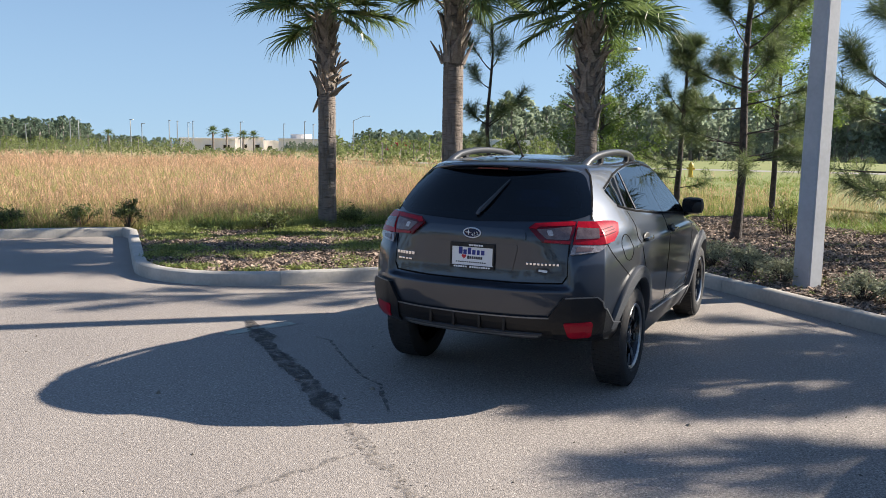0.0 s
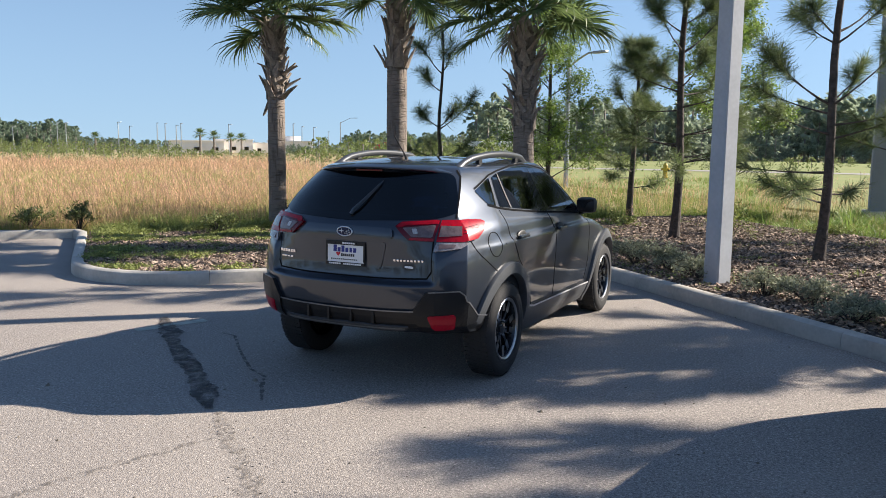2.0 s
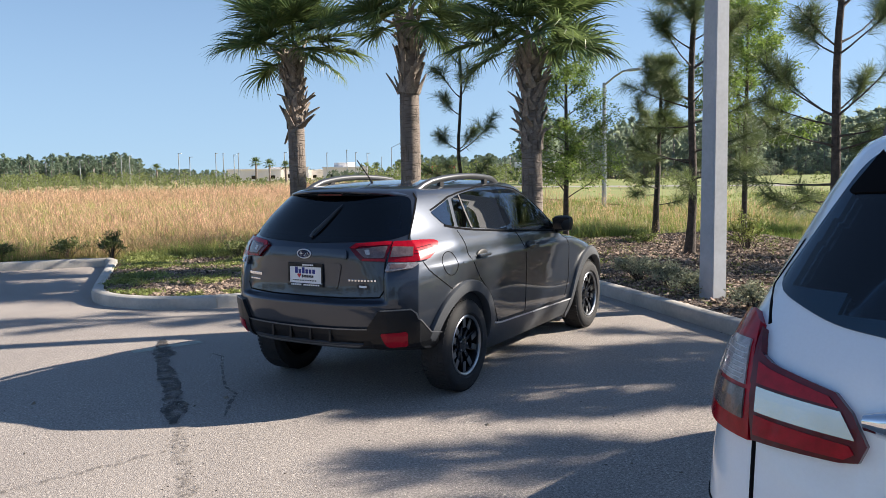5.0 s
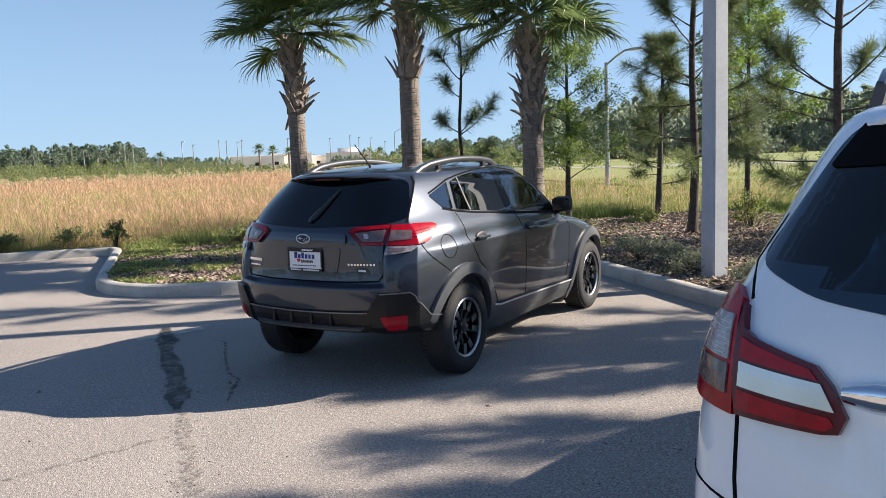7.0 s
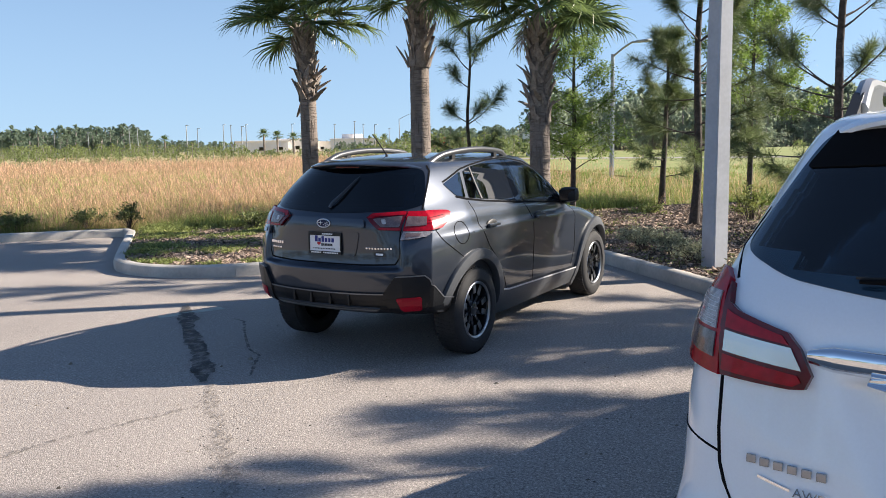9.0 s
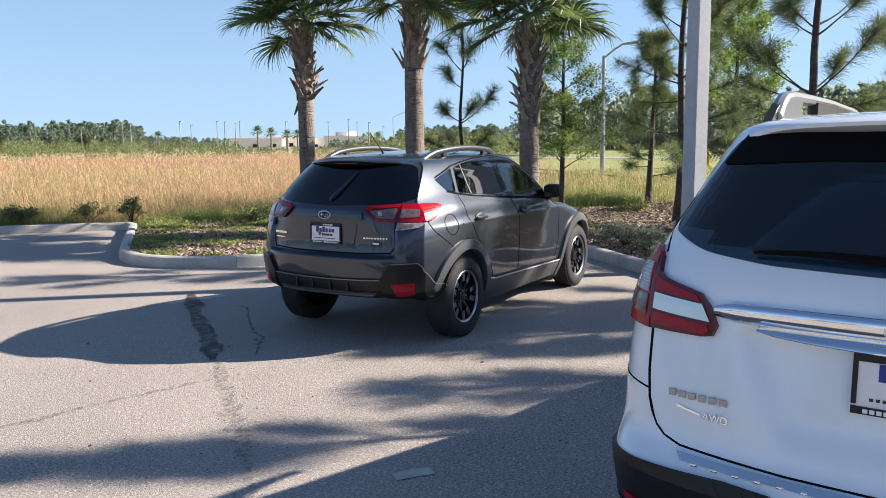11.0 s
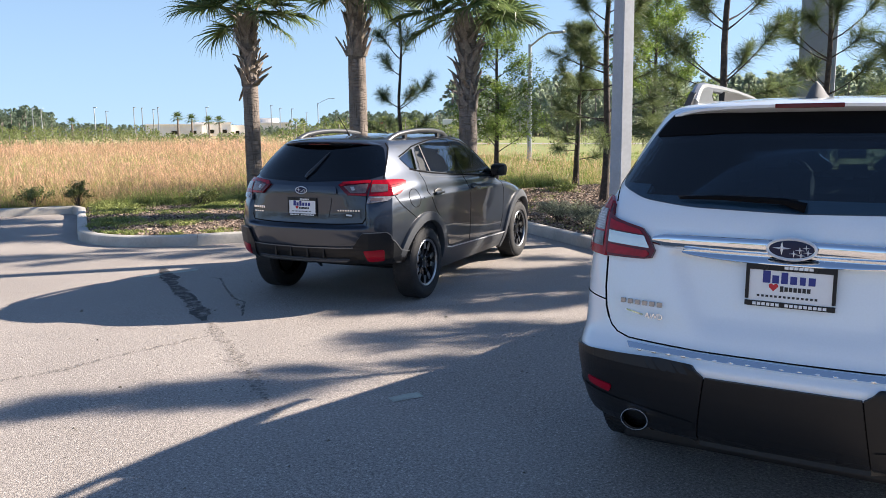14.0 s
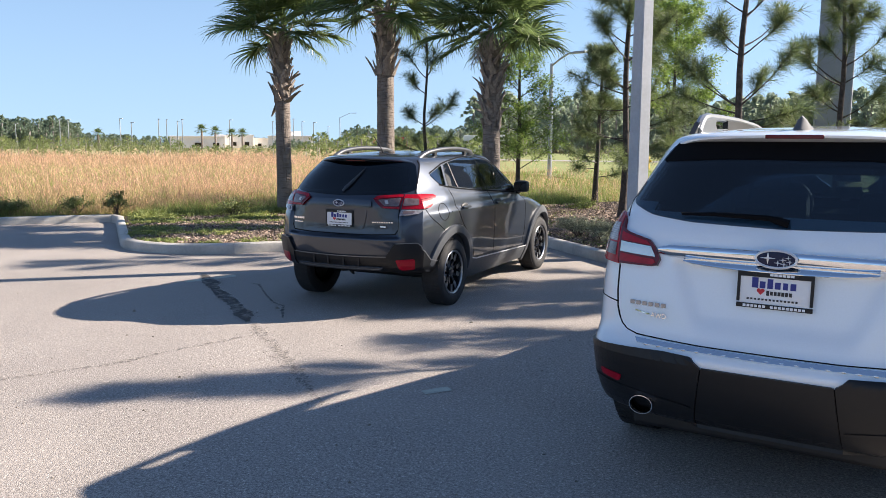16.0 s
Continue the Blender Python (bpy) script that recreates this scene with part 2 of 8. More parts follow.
def asphalt_material():
    m = bpy.data.materials.new("asphalt")
    m.use_nodes = True
    nt = m.node_tree
    b = nt.nodes["Principled BSDF"]
    b.inputs["Roughness"].default_value = 0.88
    tc = nt.nodes.new("ShaderNodeTexCoord")

    def nz(scale, detail, kind="ShaderNodeTexNoise"):
        n = nt.nodes.new(kind)
        n.inputs["Scale"].default_value = scale
        if kind == "ShaderNodeTexNoise":
            n.inputs["Detail"].default_value = detail
        nt.links.new(tc.outputs["Object"], n.inputs["Vector"])
        return n

    def mixc(fac, a, c):
        x = nt.nodes.new("ShaderNodeMix")
        x.data_type = "RGBA"
        nt.links.new(fac, x.inputs[0])
        for k, v in ((6, a), (7, c)):
            if isinstance(v, tuple):
                x.inputs[k].default_value = (*v, 1)
            else:
                nt.links.new(v, x.inputs[k])
        return x.outputs[2]

    def rng(v, lo, hi):
        r = nt.nodes.new("ShaderNodeMapRange")
        r.inputs["From Min"].default_value = lo
        r.inputs["From Max"].default_value = hi
        nt.links.new(v, r.inputs["Value"])
        return r.outputs[0]

    patchy = mixc(rng(nz(0.40, 6).outputs["Fac"], 0.36, 0.64), (0.302, 0.266, 0.238), (0.374, 0.332, 0.296))
    stone = nz(150, 0, "ShaderNodeTexVoronoi")
    speck = mixc(rng(stone.outputs["Distance"], 0.15, 0.75), (0.455, 0.405, 0.360), (0.165, 0.145, 0.130))
    rough = rng(nz(0.55, 5).outputs["Fac"], 0.42, 0.60)
    x = nt.nodes.new("ShaderNodeMix")
    x.data_type = "RGBA"
    amount = nt.nodes.new("ShaderNodeMapRange")
    amount.inputs["To Min"].default_value, amount.inputs["To Max"].default_value = 0.38, 0.75
    nt.links.new(rough, amount.inputs["Value"])
    nt.links.new(amount.outputs[0], x.inputs[0])
    nt.links.new(patchy, x.inputs[6])
    nt.links.new(speck, x.inputs[7])
    grain = nz(62, 6)
    x2 = nt.nodes.new("ShaderNodeMapRange")
    x2.inputs["From Min"].default_value, x2.inputs["From Max"].default_value = 0.3, 0.7
    x2.inputs["To Min"].default_value, x2.inputs["To Max"].default_value = 0.60, 1.40
    nt.links.new(grain.outputs["Fac"], x2.inputs["Value"])
    sc = nt.nodes.new("ShaderNodeVectorMath")
    sc.operation = "SCALE"
    nt.links.new(x.outputs[2], sc.inputs[0])
    nt.links.new(x2.outputs[0], sc.inputs["Scale"])
    tint = nz(120, 0, "ShaderNodeTexVoronoi")
    pale = mixc(rng(tint.outputs["Color"], 0.86, 0.90), sc.outputs[0], (0.55, 0.49, 0.43))
    pit = nz(34, 0, "ShaderNodeTexVoronoi")
    hole = rng(pit.outputs["Distance"], 0.30, 0.14)
    deep_ = nt.nodes.new("ShaderNodeMath")
    deep_.operation = "MULTIPLY"
    sparse = rng(pit.outputs["Color"], 0.56, 0.66)
    nt.links.new(hole, deep_.inputs[0])
    nt.links.new(sparse, deep_.inputs[1])
    both = nt.nodes.new("ShaderNodeMath")
    both.operation = "MULTIPLY"
    some = nt.nodes.new("ShaderNodeMapRange")
    some.inputs["To Min"].default_value, some.inputs["To Max"].default_value = 0.25, 0.8
    nt.links.new(rough, some.inputs["Value"])
    nt.links.new(deep_.outputs[0], both.inputs[0])
    nt.links.new(some.outputs[0], both.inputs[1])
    final = mixc(both.outputs[0], pale, (0.10, 0.088, 0.078))
    nt.links.new(final, b.inputs["Base Color"])
    bp = nt.nodes.new("ShaderNodeBump")
    bp.inputs["Strength"].default_value = 0.55
    bp.inputs["Distance"].default_value = 0.005
    nt.links.new(stone.outputs["Distance"], bp.inputs["Height"])
    nt.links.new(bp.outputs["Normal"], b.inputs["Normal"])
    return m


def pane_material(name, tint, gloss=0.02, ior=1.45):
    """Tinted pane: clear through its tint, with a mirror sheen that grows at grazing angles."""
    m = bpy.data.materials.new(name)
    m.use_nodes = True
    nt = m.node_tree
    nt.nodes.remove(nt.nodes["Principled BSDF"])
    tr = nt.nodes.new("ShaderNodeBsdfTransparent")
    tr.inputs["Color"].default_value = (*tint, 1)
    gl = nt.nodes.new("ShaderNodeBsdfGlossy")
    gl.inputs["Roughness"].default_value = gloss
    fr = nt.nodes.new("ShaderNodeFresnel")
    fr.inputs["IOR"].default_value = ior
    ms = nt.nodes.new("ShaderNodeMixShader")
    nt.links.new(fr.outputs[0], ms.inputs[0])
    nt.links.new(tr.outputs[0], ms.inputs[1])
    nt.links.new(gl.outputs[0], ms.inputs[2])
    nt.links.new(ms.outputs[0], nt.nodes["Material Output"].inputs["Surface"])
    return m


M_PRIVACY = pane_material("privacy_glass", (0.14, 0.19, 0.26), 0.01, 1.62)
M_REARPANE = pane_material("tinted_tailgate_glass", (0.28, 0.36, 0.41), 0.01, 1.75)
M_SIDEGLASS = pane_material("tinted_door_glass", (0.05, 0.06, 0.07), 0.01, 3.2)
M_PANE = pane_material("door_glass", (0.62, 0.68, 0.66), 0.01, 2.7)
M_CABIN = mat("cabin_fabric", (0.016, 0.016, 0.018), 0.9, var=0.3, scale=20)
M_SEAT = mat("seat_fabric", (0.030, 0.030, 0.033), 0.85, var=0.3, scale=30)
M_LAWN = mat("mown_lawn", (0.19, 0.235, 0.06), 0.9, base2=(0.26, 0.26, 0.085), scale=0.25, bump=0.6, bump_scale=8)
M_ROAD = mat("far_road", (0.34, 0.32, 0.29), 0.9, var=0.1, scale=0.5)
M_FLAGR = mat("flag_red", (0.55, 0.04, 0.06), 0.7, var=0.2, scale=2)
M_FLAGW = mat("flag_white", (0.75, 0.72, 0.70), 0.7, var=0.1, scale=2)
M_STONE = mat("gravel_bits", (0.20, 0.17, 0.13), 0.9, var=0.4, scale=30, island=0.5)
M_ASPHALT = asphalt_material()
def stain_material(name, dark, light, scale, lo, hi, most):
    """A broken stain: noise leaves the ground bare in places."""
    m = mat(name, dark, 0.7, base2=light, scale=scale, bump=0.4, bump_scale=150)
    nt = m.node_tree
    tc = nt.nodes.new("ShaderNodeTexCoord")
    n = nt.nodes.new("ShaderNodeTexNoise")
    n.inputs["Scale"].default_value = scale
    n.inputs["Detail"].default_value = 8
    n.inputs["Roughness"].default_value = 0.7
    nt.links.new(tc.outputs["Object"], n.inputs["Vector"])
    r = nt.nodes.new("ShaderNodeMapRange")
    r.inputs["From Min"].default_value, r.inputs["From Max"].default_value = lo, hi
    r.inputs["To Max"].default_value = most
    nt.links.new(n.outputs["Fac"], r.inputs["Value"])
    ms = nt.nodes.new("ShaderNodeMixShader")
    nt.links.new(r.outputs[0], ms.inputs[0])
    nt.links.new(nt.nodes.new("ShaderNodeBsdfTransparent").outputs[0], ms.inputs[1])
    nt.links.new(nt.nodes["Principled BSDF"].outputs[0], ms.inputs[2])
    nt.links.new(ms.outputs[0], nt.nodes["Material Output"].inputs["Surface"])
    return m


M_CRACK = stain_material("old_crack", (0.13, 0.115, 0.10), (0.20, 0.178, 0.155), 26, 0.47, 0.62, 0.65)
M_TAR = stain_material("damp_asphalt", (0.016, 0.016, 0.017), (0.045, 0.043, 0.042), 8, 0.38, 0.56, 0.85)
M_HAIR = stain_material("hairline_crack", (0.05, 0.047, 0.044), (0.10, 0.092, 0.085), 14, 0.40, 0.58, 0.8)
M_CRUMB = mat("asphalt_crumb", (0.05, 0.045, 0.04), 0.8, var=0.4, scale=30)


def grass_material(name, low, mid, top, z0, z1, k):
    """Grass that is green at the stalk and straw-coloured at the seed heads."""
    m = bpy.data.materials.new(name)
    m.use_nodes = True
    nt = m.node_tree
    b = nt.nodes["Principled BSDF"]
    b.inputs["Roughness"].default_value = 0.75
    g = nt.nodes.new("ShaderNodeNewGeometry")
    sp = nt.nodes.new("ShaderNodeSeparateXYZ")
    nt.links.new(g.outputs["Position"], sp.inputs[0])
    r = nt.nodes.new("ShaderNodeMapRange")
    r.inputs["From Min"].default_value = z0
    r.inputs["From Max"].default_value = z1
    nt.links.new(sp.outputs["Z"], r.inputs["Value"])
    n = nt.nodes.new("ShaderNodeTexNoise")
    n.inputs["Scale"].default_value = 0.35
    nt.links.new(g.outputs["Position"], n.inputs["Vector"])
    ad = nt.nodes.new("ShaderNodeMath")
    ad.operation = "MULTIPLY_ADD"
    nt.links.new(n.outputs["Fac"], ad.inputs[0])
    ad.inputs[1].default_value = 0.7
    nt.links.new(r.outputs[0], ad.inputs[2])
    sb = nt.nodes.new("ShaderNodeMath")
    sb.operation = "SUBTRACT"
    nt.links.new(ad.outputs[0], sb.inputs[0])
    sb.inputs[1].default_value = 0.35
    ramp = nt.nodes.new("ShaderNodeValToRGB")
    e = ramp.color_ramp.elements
    e[0].position, e[0].color = 0.0, (*low, 1)
    e[1].position, e[1].color = 0.9, (*top, 1)
    mid_e = e.new(0.45)
    mid_e.color = (*mid, 1)
    nt.links.new(sb.outputs[0], ramp.inputs[0])
    mr = nt.nodes.new("ShaderNodeMapRange")
    mr.inputs["To Min"].default_value = 1 - k
    mr.inputs["To Max"].default_value = 1 + k
    nt.links.new(g.outputs["Random Per Island"], mr.inputs["Value"])
    mul = nt.nodes.new("ShaderNodeVectorMath")
    mul.operation = "SCALE"
    nt.links.new(ramp.outputs[0], mul.inputs[0])
    nt.links.new(mr.outputs[0], mul.inputs["Scale"])
    nt.links.new(mul.outputs[0], b.inputs["Base Color"])
    tr = nt.nodes.new("ShaderNodeBsdfTranslucent")
    nt.links.new(mul.outputs[0], tr.inputs["Color"])
    ms = nt.nodes.new("ShaderNodeMixShader")
    ms.inputs[0].default_value = 0.42
    nt.links.new(b.outputs[0], ms.inputs[1])
    nt.links.new(tr.outputs[0], ms.inputs[2])
    nt.links.new(ms.outputs[0], nt.nodes["Material Output"].inputs["Surface"])
    return m


M_FIELD = grass_material("field_grass", (0.32, 0.30, 0.12), (0.56, 0.375, 0.225), (0.71, 0.425, 0.29), 0.1, 0.9, 0.5)
M_HEADS = grass_material("seed_heads", (0.50, 0.33, 0.19), (0.61, 0.39, 0.25), (0.67, 0.42, 0.29), 0.1, 0.9, 0.6)
M_GREEN = grass_material("green_grass", (0.19, 0.25, 0.055), (0.33, 0.38, 0.11), (0.47, 0.45, 0.17), 0.05, 0.7, 0.45)


# ---- small builders ----
def link_mesh(name, me, material, parent=None, label="", smooth=False):
    ob = new(name, me)
    for mm in (material if isinstance(material, (list, tuple)) else [material]):
        if mm and mm.name not in me.materials:
            me.materials.append(mm)
    if smooth:
        me.polygons.foreach_set("use_smooth", [True] * len(me.polygons))
    if parent is not None:
        ob.parent = parent
    if label:
        ob["label"] = label
    return ob


def part(name, bm, material, parent=None, label="", smooth=False):
    me = bpy.data.meshes.new(name)
    bm.to_mesh(me)
    bm.free()
    ob = link_mesh(name, me, material, parent, label, smooth)
    if smooth:
        known = me.attributes.get("surface_normal")
        if known:
            # plates follow the shading of the surface that they lie on
            me.update()
            nrm = [Vector(d.vector) for d in known.data]
            out = []
            for pg in me.polygons:
                own = pg.normal.copy()
                top = all(nrm[i].length > 0.5 and nrm[i].dot(own) > 0.5 for i in pg.vertices)
                out += [tuple(nrm[i]) if top else tuple(own) for i in pg.vertices]
            me.normals_split_custom_set(out)
            me.attributes.remove(me.attributes["surface_normal"])
        else:
            me.set_sharp_from_angle(angle=radians(38))
    return ob


def raw(name, verts, faces, material, parent=None, label="", smooth=False):
    me = bpy.data.meshes.new(name)
    me.from_pydata([tuple(v) for v in verts], [], [tuple(f) for f in faces])
    me.update()
    return link_mesh(name, me, material, parent, label, smooth)


def empty(name, m=None):
    ob = new(name)
    if m is not None:
        ob.matrix_world = m
    return ob


def box_bm(sx, sy, sz, at=(0, 0, 0), bevel=0.0, bm=None, rot=None):
    made = bm or bmesh.new()
    r = bmesh.ops.create_cube(made, size=1.0)
    bmesh.ops.scale(made, vec=(sx, sy, sz), verts=r["verts"])
    if bevel:
        es = list({e for v in r["verts"] for e in v.link_edges})
        rb = bmesh.ops.bevel(made, geom=es, offset=bevel, segments=2, affect="EDGES", profile=0.6)
        vs = list({v for f in rb["faces"] for v in f.verts} | {v for v in r["verts"] if v.is_valid})
    else:
        vs = r["verts"]
    if rot is not None:
        bmesh.ops.transform(made, matrix=rot, verts=vs)
    bmesh.ops.translate(made, vec=at, verts=vs)
    return made


def tube(points, radii, sides=8, bm=None, cap=True):
    """A tapered tube along points."""
    made = bm or bmesh.new()
    pts = [Vector(p) for p in points]
    rings = []
    for i, p in enumerate(pts):
        d = (pts[min(i + 1, len(pts) - 1)] - pts[max(i - 1, 0)]).normalized()
        a = d.cross(Vector((0, 0, 1)) if abs(d.z) < 0.9 else Vector((1, 0, 0))).normalized()
        b = d.cross(a)
        r = radii[i] if isinstance(radii, (list, tuple)) else radii
        rings.append([made.verts.new(p + a * (r * math.cos(k * math.tau / sides)) + b * (r * math.sin(k * math.tau / sides))) for k in range(sides)])
    for r0, r1 in zip(rings, rings[1:]):
        for k in range(sides):
            made.faces.new((r0[k], r0[(k + 1) % sides], r1[(k + 1) % sides], r1[k]))
    if cap:
        made.faces.new(rings[0][::-1])
        made.faces.new(rings[-1])
    bmesh.ops.recalc_face_normals(made, faces=made.faces[:])
    return made


def lathe(profile, sides=48, axis="x"):
    """Turn a profile of (along, radius) about an axis."""
    made = bmesh.new()
    rings = []
    for a, r in profile:
        ring = []
        for k in range(sides):
            t = k * math.tau / sides
            c, s = r * math.cos(t), r * math.sin(t)
            ring.append(made.verts.new((a, c, s) if axis == "x" else (c, s, a)))
        rings.append(ring)
    for r0, r1 in zip(rings, rings[1:]):
        for k in range(sides):
            made.faces.new((r0[k], r0[(k + 1) % sides], r1[(k + 1) % sides], r1[k]))
    bmesh.ops.recalc_face_normals(made, faces=made.faces[:])
    return made

# ---- ground, parking lot, kerbs, beds ----
KA = radians(-43.8)                  # the kerb runs along u; v points into the planting
UU = Vector((math.cos(KA), math.sin(KA)))
VV = Vector((-math.sin(KA), math.cos(KA)))


def uv(u, v, z=0.0):
    p = UU * u + VV * v
    return Vector((p.x, p.y, z))


def arc_uv(cu, cv, r, a0, a1, n):
    return [(cu + r * math.cos(radians(a0 + (a1 - a0) * i / n)), cv + r * math.sin(radians(a0 + (a1 - a0) * i / n))) for i in range(n + 1)]


# the foot of the kerb face, from the far right round the island to the far left
KERB = ([(40.0, 3.62), (-3.2, 3.62)] + arc_uv(-3.2, 2.92, 0.7, 90, 180, 6)[1:] + [(-3.9, -0.9)]
        + [(-3.9 - 1.55 + 1.55 * math.cos(radians(a)), -1.15 + 1.62 * math.sin(radians(a))) for a in (0, -12, -24, -36, -48, -60, -72, -84)]
        + [(-5.9, -2.80), (-9.0, -2.95), (-9.32, -3.05)] + [(-9.36, -3.4), (-9.4, -30.0)])


def offset_line(line, d):
    """The line moved by d to its right-hand side as it runs (towards the planting)."""
    out = []
    for i, p in enumerate(line):
        a, b = Vector(line[max(i - 1, 0)]), Vector(line[min(i + 1, len(line) - 1)])
        t = (b - a).normalized()
        out.append((p[0] + t.y * d, p[1] - t.x * d))
    return out


def fall_of(dist):
    """How far the land has dropped at that distance."""
    return max(0.0, dist - 70) * 0.0088


def build_ground():
    bm = bmesh.new()
    rings = [0.0, 30, 62, 75, 120, 240, 500, 1000, 2200]
    prev = None
    for r in rings[1:]:
        ring = [bm.verts.new((r * math.cos(k * math.tau / 48), r * math.sin(k * math.tau / 48), -0.08 - fall_of(r + 7))) for k in range(48)]
        if prev is None:
            bm.faces.new(ring)
        else:
            for k in range(48):
                bm.faces.new((prev[k], ring[k], ring[(k + 1) % 48], prev[(k + 1) % 48]))
        prev = ring
    g = part("ground", bm, M_SOIL)
    tagged(g, "grassy tan and green soil running out to the far woods", "ground", kind="structure")
    # the lot: one slab of asphalt bounded by the kerb
    bm = bmesh.new()
    outline = [uv(u, v, 0.0) for u, v in [(KERB[0][0], -30.0)]] + [uv(u, v, 0.0) for u, v in offset_line(KERB, 0.03)]
    top = bm.faces.new([bm.verts.new(p) for p in outline])
    ex = bmesh.ops.extrude_face_region(bm, geom=[top])
    vs = [e for e in ex["geom"] if isinstance(e, bmesh.types.BMVert)]
    bmesh.ops.translate(bm, vec=(0, 0, -0.07), verts=vs)
    bmesh.ops.recalc_face_normals(bm, faces=bm.faces[:])
    bmesh.ops.triangulate(bm, faces=bm.faces[:])
    lot = part("parking_lot", bm, M_ASPHALT)
    tagged(lot, "worn light grey asphalt parking lot with fine cracks", "pavement", kind="structure")
    return lot


def bed_height(u, v):
    n = noise.noise(Vector((u * 0.5, v * 0.5, 3.1)))
    n2 = noise.noise(Vector((u * 2.1, v * 2.1, 7.7)))
    return 0.115 + 0.03 * n + 0.012 * n2


def in_bed(u, v, margin=0.0):
    """Whether a place lies behind the kerb."""
    if u < -9.36 - margin * 0.2 and v < -3.0:
        return True
    if u > -3.9 - margin:
        return v > 3.62 + margin
    if v > -1.15 or u < -5.45:
        return v > -2.85 + margin
    du, dv = (u + 5.45) / (1.55 - margin), (v + 1.15) / (1.62 - margin)
    return du * du + dv * dv < 1


def build_bed():
    bm = bmesh.new()
    us = np.concatenate([np.arange(-9.7, -3.0, 0.16), np.arange(-3.0, 20, 0.6)])
    vs = np.concatenate([np.arange(-3.1, 9.0, 0.16), np.arange(9.0, 10.7, 0.3)])
    grid = {}
    for i, u in enumerate(us):
        for j, v in enumerate(vs):
            if in_bed(u, v, 0.03):
                z = bed_height(u, v)
                if not in_bed(u, v, 0.34):
                    z = min(z, 0.118)
                if u < -9.5 or v > 10.3:
                    z = -0.10
                grid[i, j] = bm.verts.new(uv(u, v, z))
    for i in range(len(us) - 1):
        for j in range(len(vs) - 1):
            q = [grid.get(k) for k in ((i, j), (i + 1, j), (i + 1, j + 1), (i, j + 1))]
            if all(q):
                bm.faces.new(q)
            elif sum(x is not None for x in q) == 3:
                bm.faces.new([x for x in q if x])
    ob = part("planting_bed", bm, M_MULCH, smooth=True)
    return tagged(ob, "raised planting bed covered in brown bark mulch", "planting bed", kind="structure")


def build_kerb():
    kerb = empty("kerb")
    tagged(kerb, "pale cast concrete kerb with rounded top edges", "kerb", kind="structure")
    # resample and cut in lengths with narrow joints
    pts = [Vector(p) for p in KERB]
    dense = []
    for a, b in zip(pts, pts[1:]):
        n = max(1, int((b - a).length / 0.25))
        dense += [a.lerp(b, i / n) for i in range(n)]
    dense.append(pts[-1])
    prof = [(0.0, -0.05), (0.0, 0.10), (0.012, 0.135), (0.04, 0.152), (0.12, 0.152), (0.148, 0.145), (0.155, 0.12), (0.155, -0.05)]
    start = 0
    while start < len(dense) - 2:
        stop = start
        run = 0.0
        while stop < len(dense) - 1 and run < 3.0:
            run += (dense[stop + 1] - dense[stop]).length
            stop += 1
        if len(dense) - 1 - stop < 3:
            stop = len(dense) - 1
        seg = [tuple(p) for p in dense[start:stop + 1]]
        d0 = (Vector(seg[1]) - Vector(seg[0])).normalized() * 0.005
        seg[0] = (seg[0][0] + d0.x, seg[0][1] + d0.y)
        bm = bmesh.new()
        full = [tuple(p) for p in dense]
        rings = []
        for d, z in prof:
            off = offset_line(full, d)[start:stop + 1]
            off[0] = (off[0][0] + d0.x, off[0][1] + d0.y)
            rings.append([bm.verts.new(uv(u, v, z)) for u, v in off])
        for r0, r1 in zip(rings, rings[1:]):
            for k in range(len(r0) - 1):
                bm.faces.new((r0[k], r0[k + 1], r1[k + 1], r1[k]))
        for k in (0, -1):
            bm.faces.new([r[k] for r in rings])
        bmesh.ops.recalc_face_normals(bm, faces=bm.faces[:])
        part("kerb_stone", bm, M_CONC, kerb, "", True)
        start = stop
    return kerb


lot = build_ground()
build_bed()
build_kerb()

# ---- cars: a body shell lofted from plan outlines, level by level ----
def curve_of(table):
    """A smooth interpolation through (z, value) pairs."""
    xs = [p[0] for p in table]
    ys = [p[1] for p in table]
    n = len(xs)
    sl = [(ys[i + 1] - ys[i]) / (xs[i + 1] - xs[i]) for i in range(n - 1)]
    tg = [sl[0]] + [0.0 if sl[i - 1] * sl[i] <= 0 else 2 * sl[i - 1] * sl[i] / (sl[i - 1] + sl[i]) for i in range(1, n - 1)] + [sl[-1]]

    def f(x):
        if x <= xs[0]:
            return ys[0]
        if x >= xs[-1]:
            return ys[-1]
        i = max(k for k in range(n - 1) if xs[k] <= x)
        h = xs[i + 1] - xs[i]
        t = (x - xs[i]) / h
        return ((2 * t ** 3 - 3 * t * t + 1) * ys[i] + (t ** 3 - 2 * t * t + t) * h * tg[i]
                + (-2 * t ** 3 + 3 * t * t) * ys[i + 1] + (t ** 3 - t * t) * h * tg[i + 1])
    return f


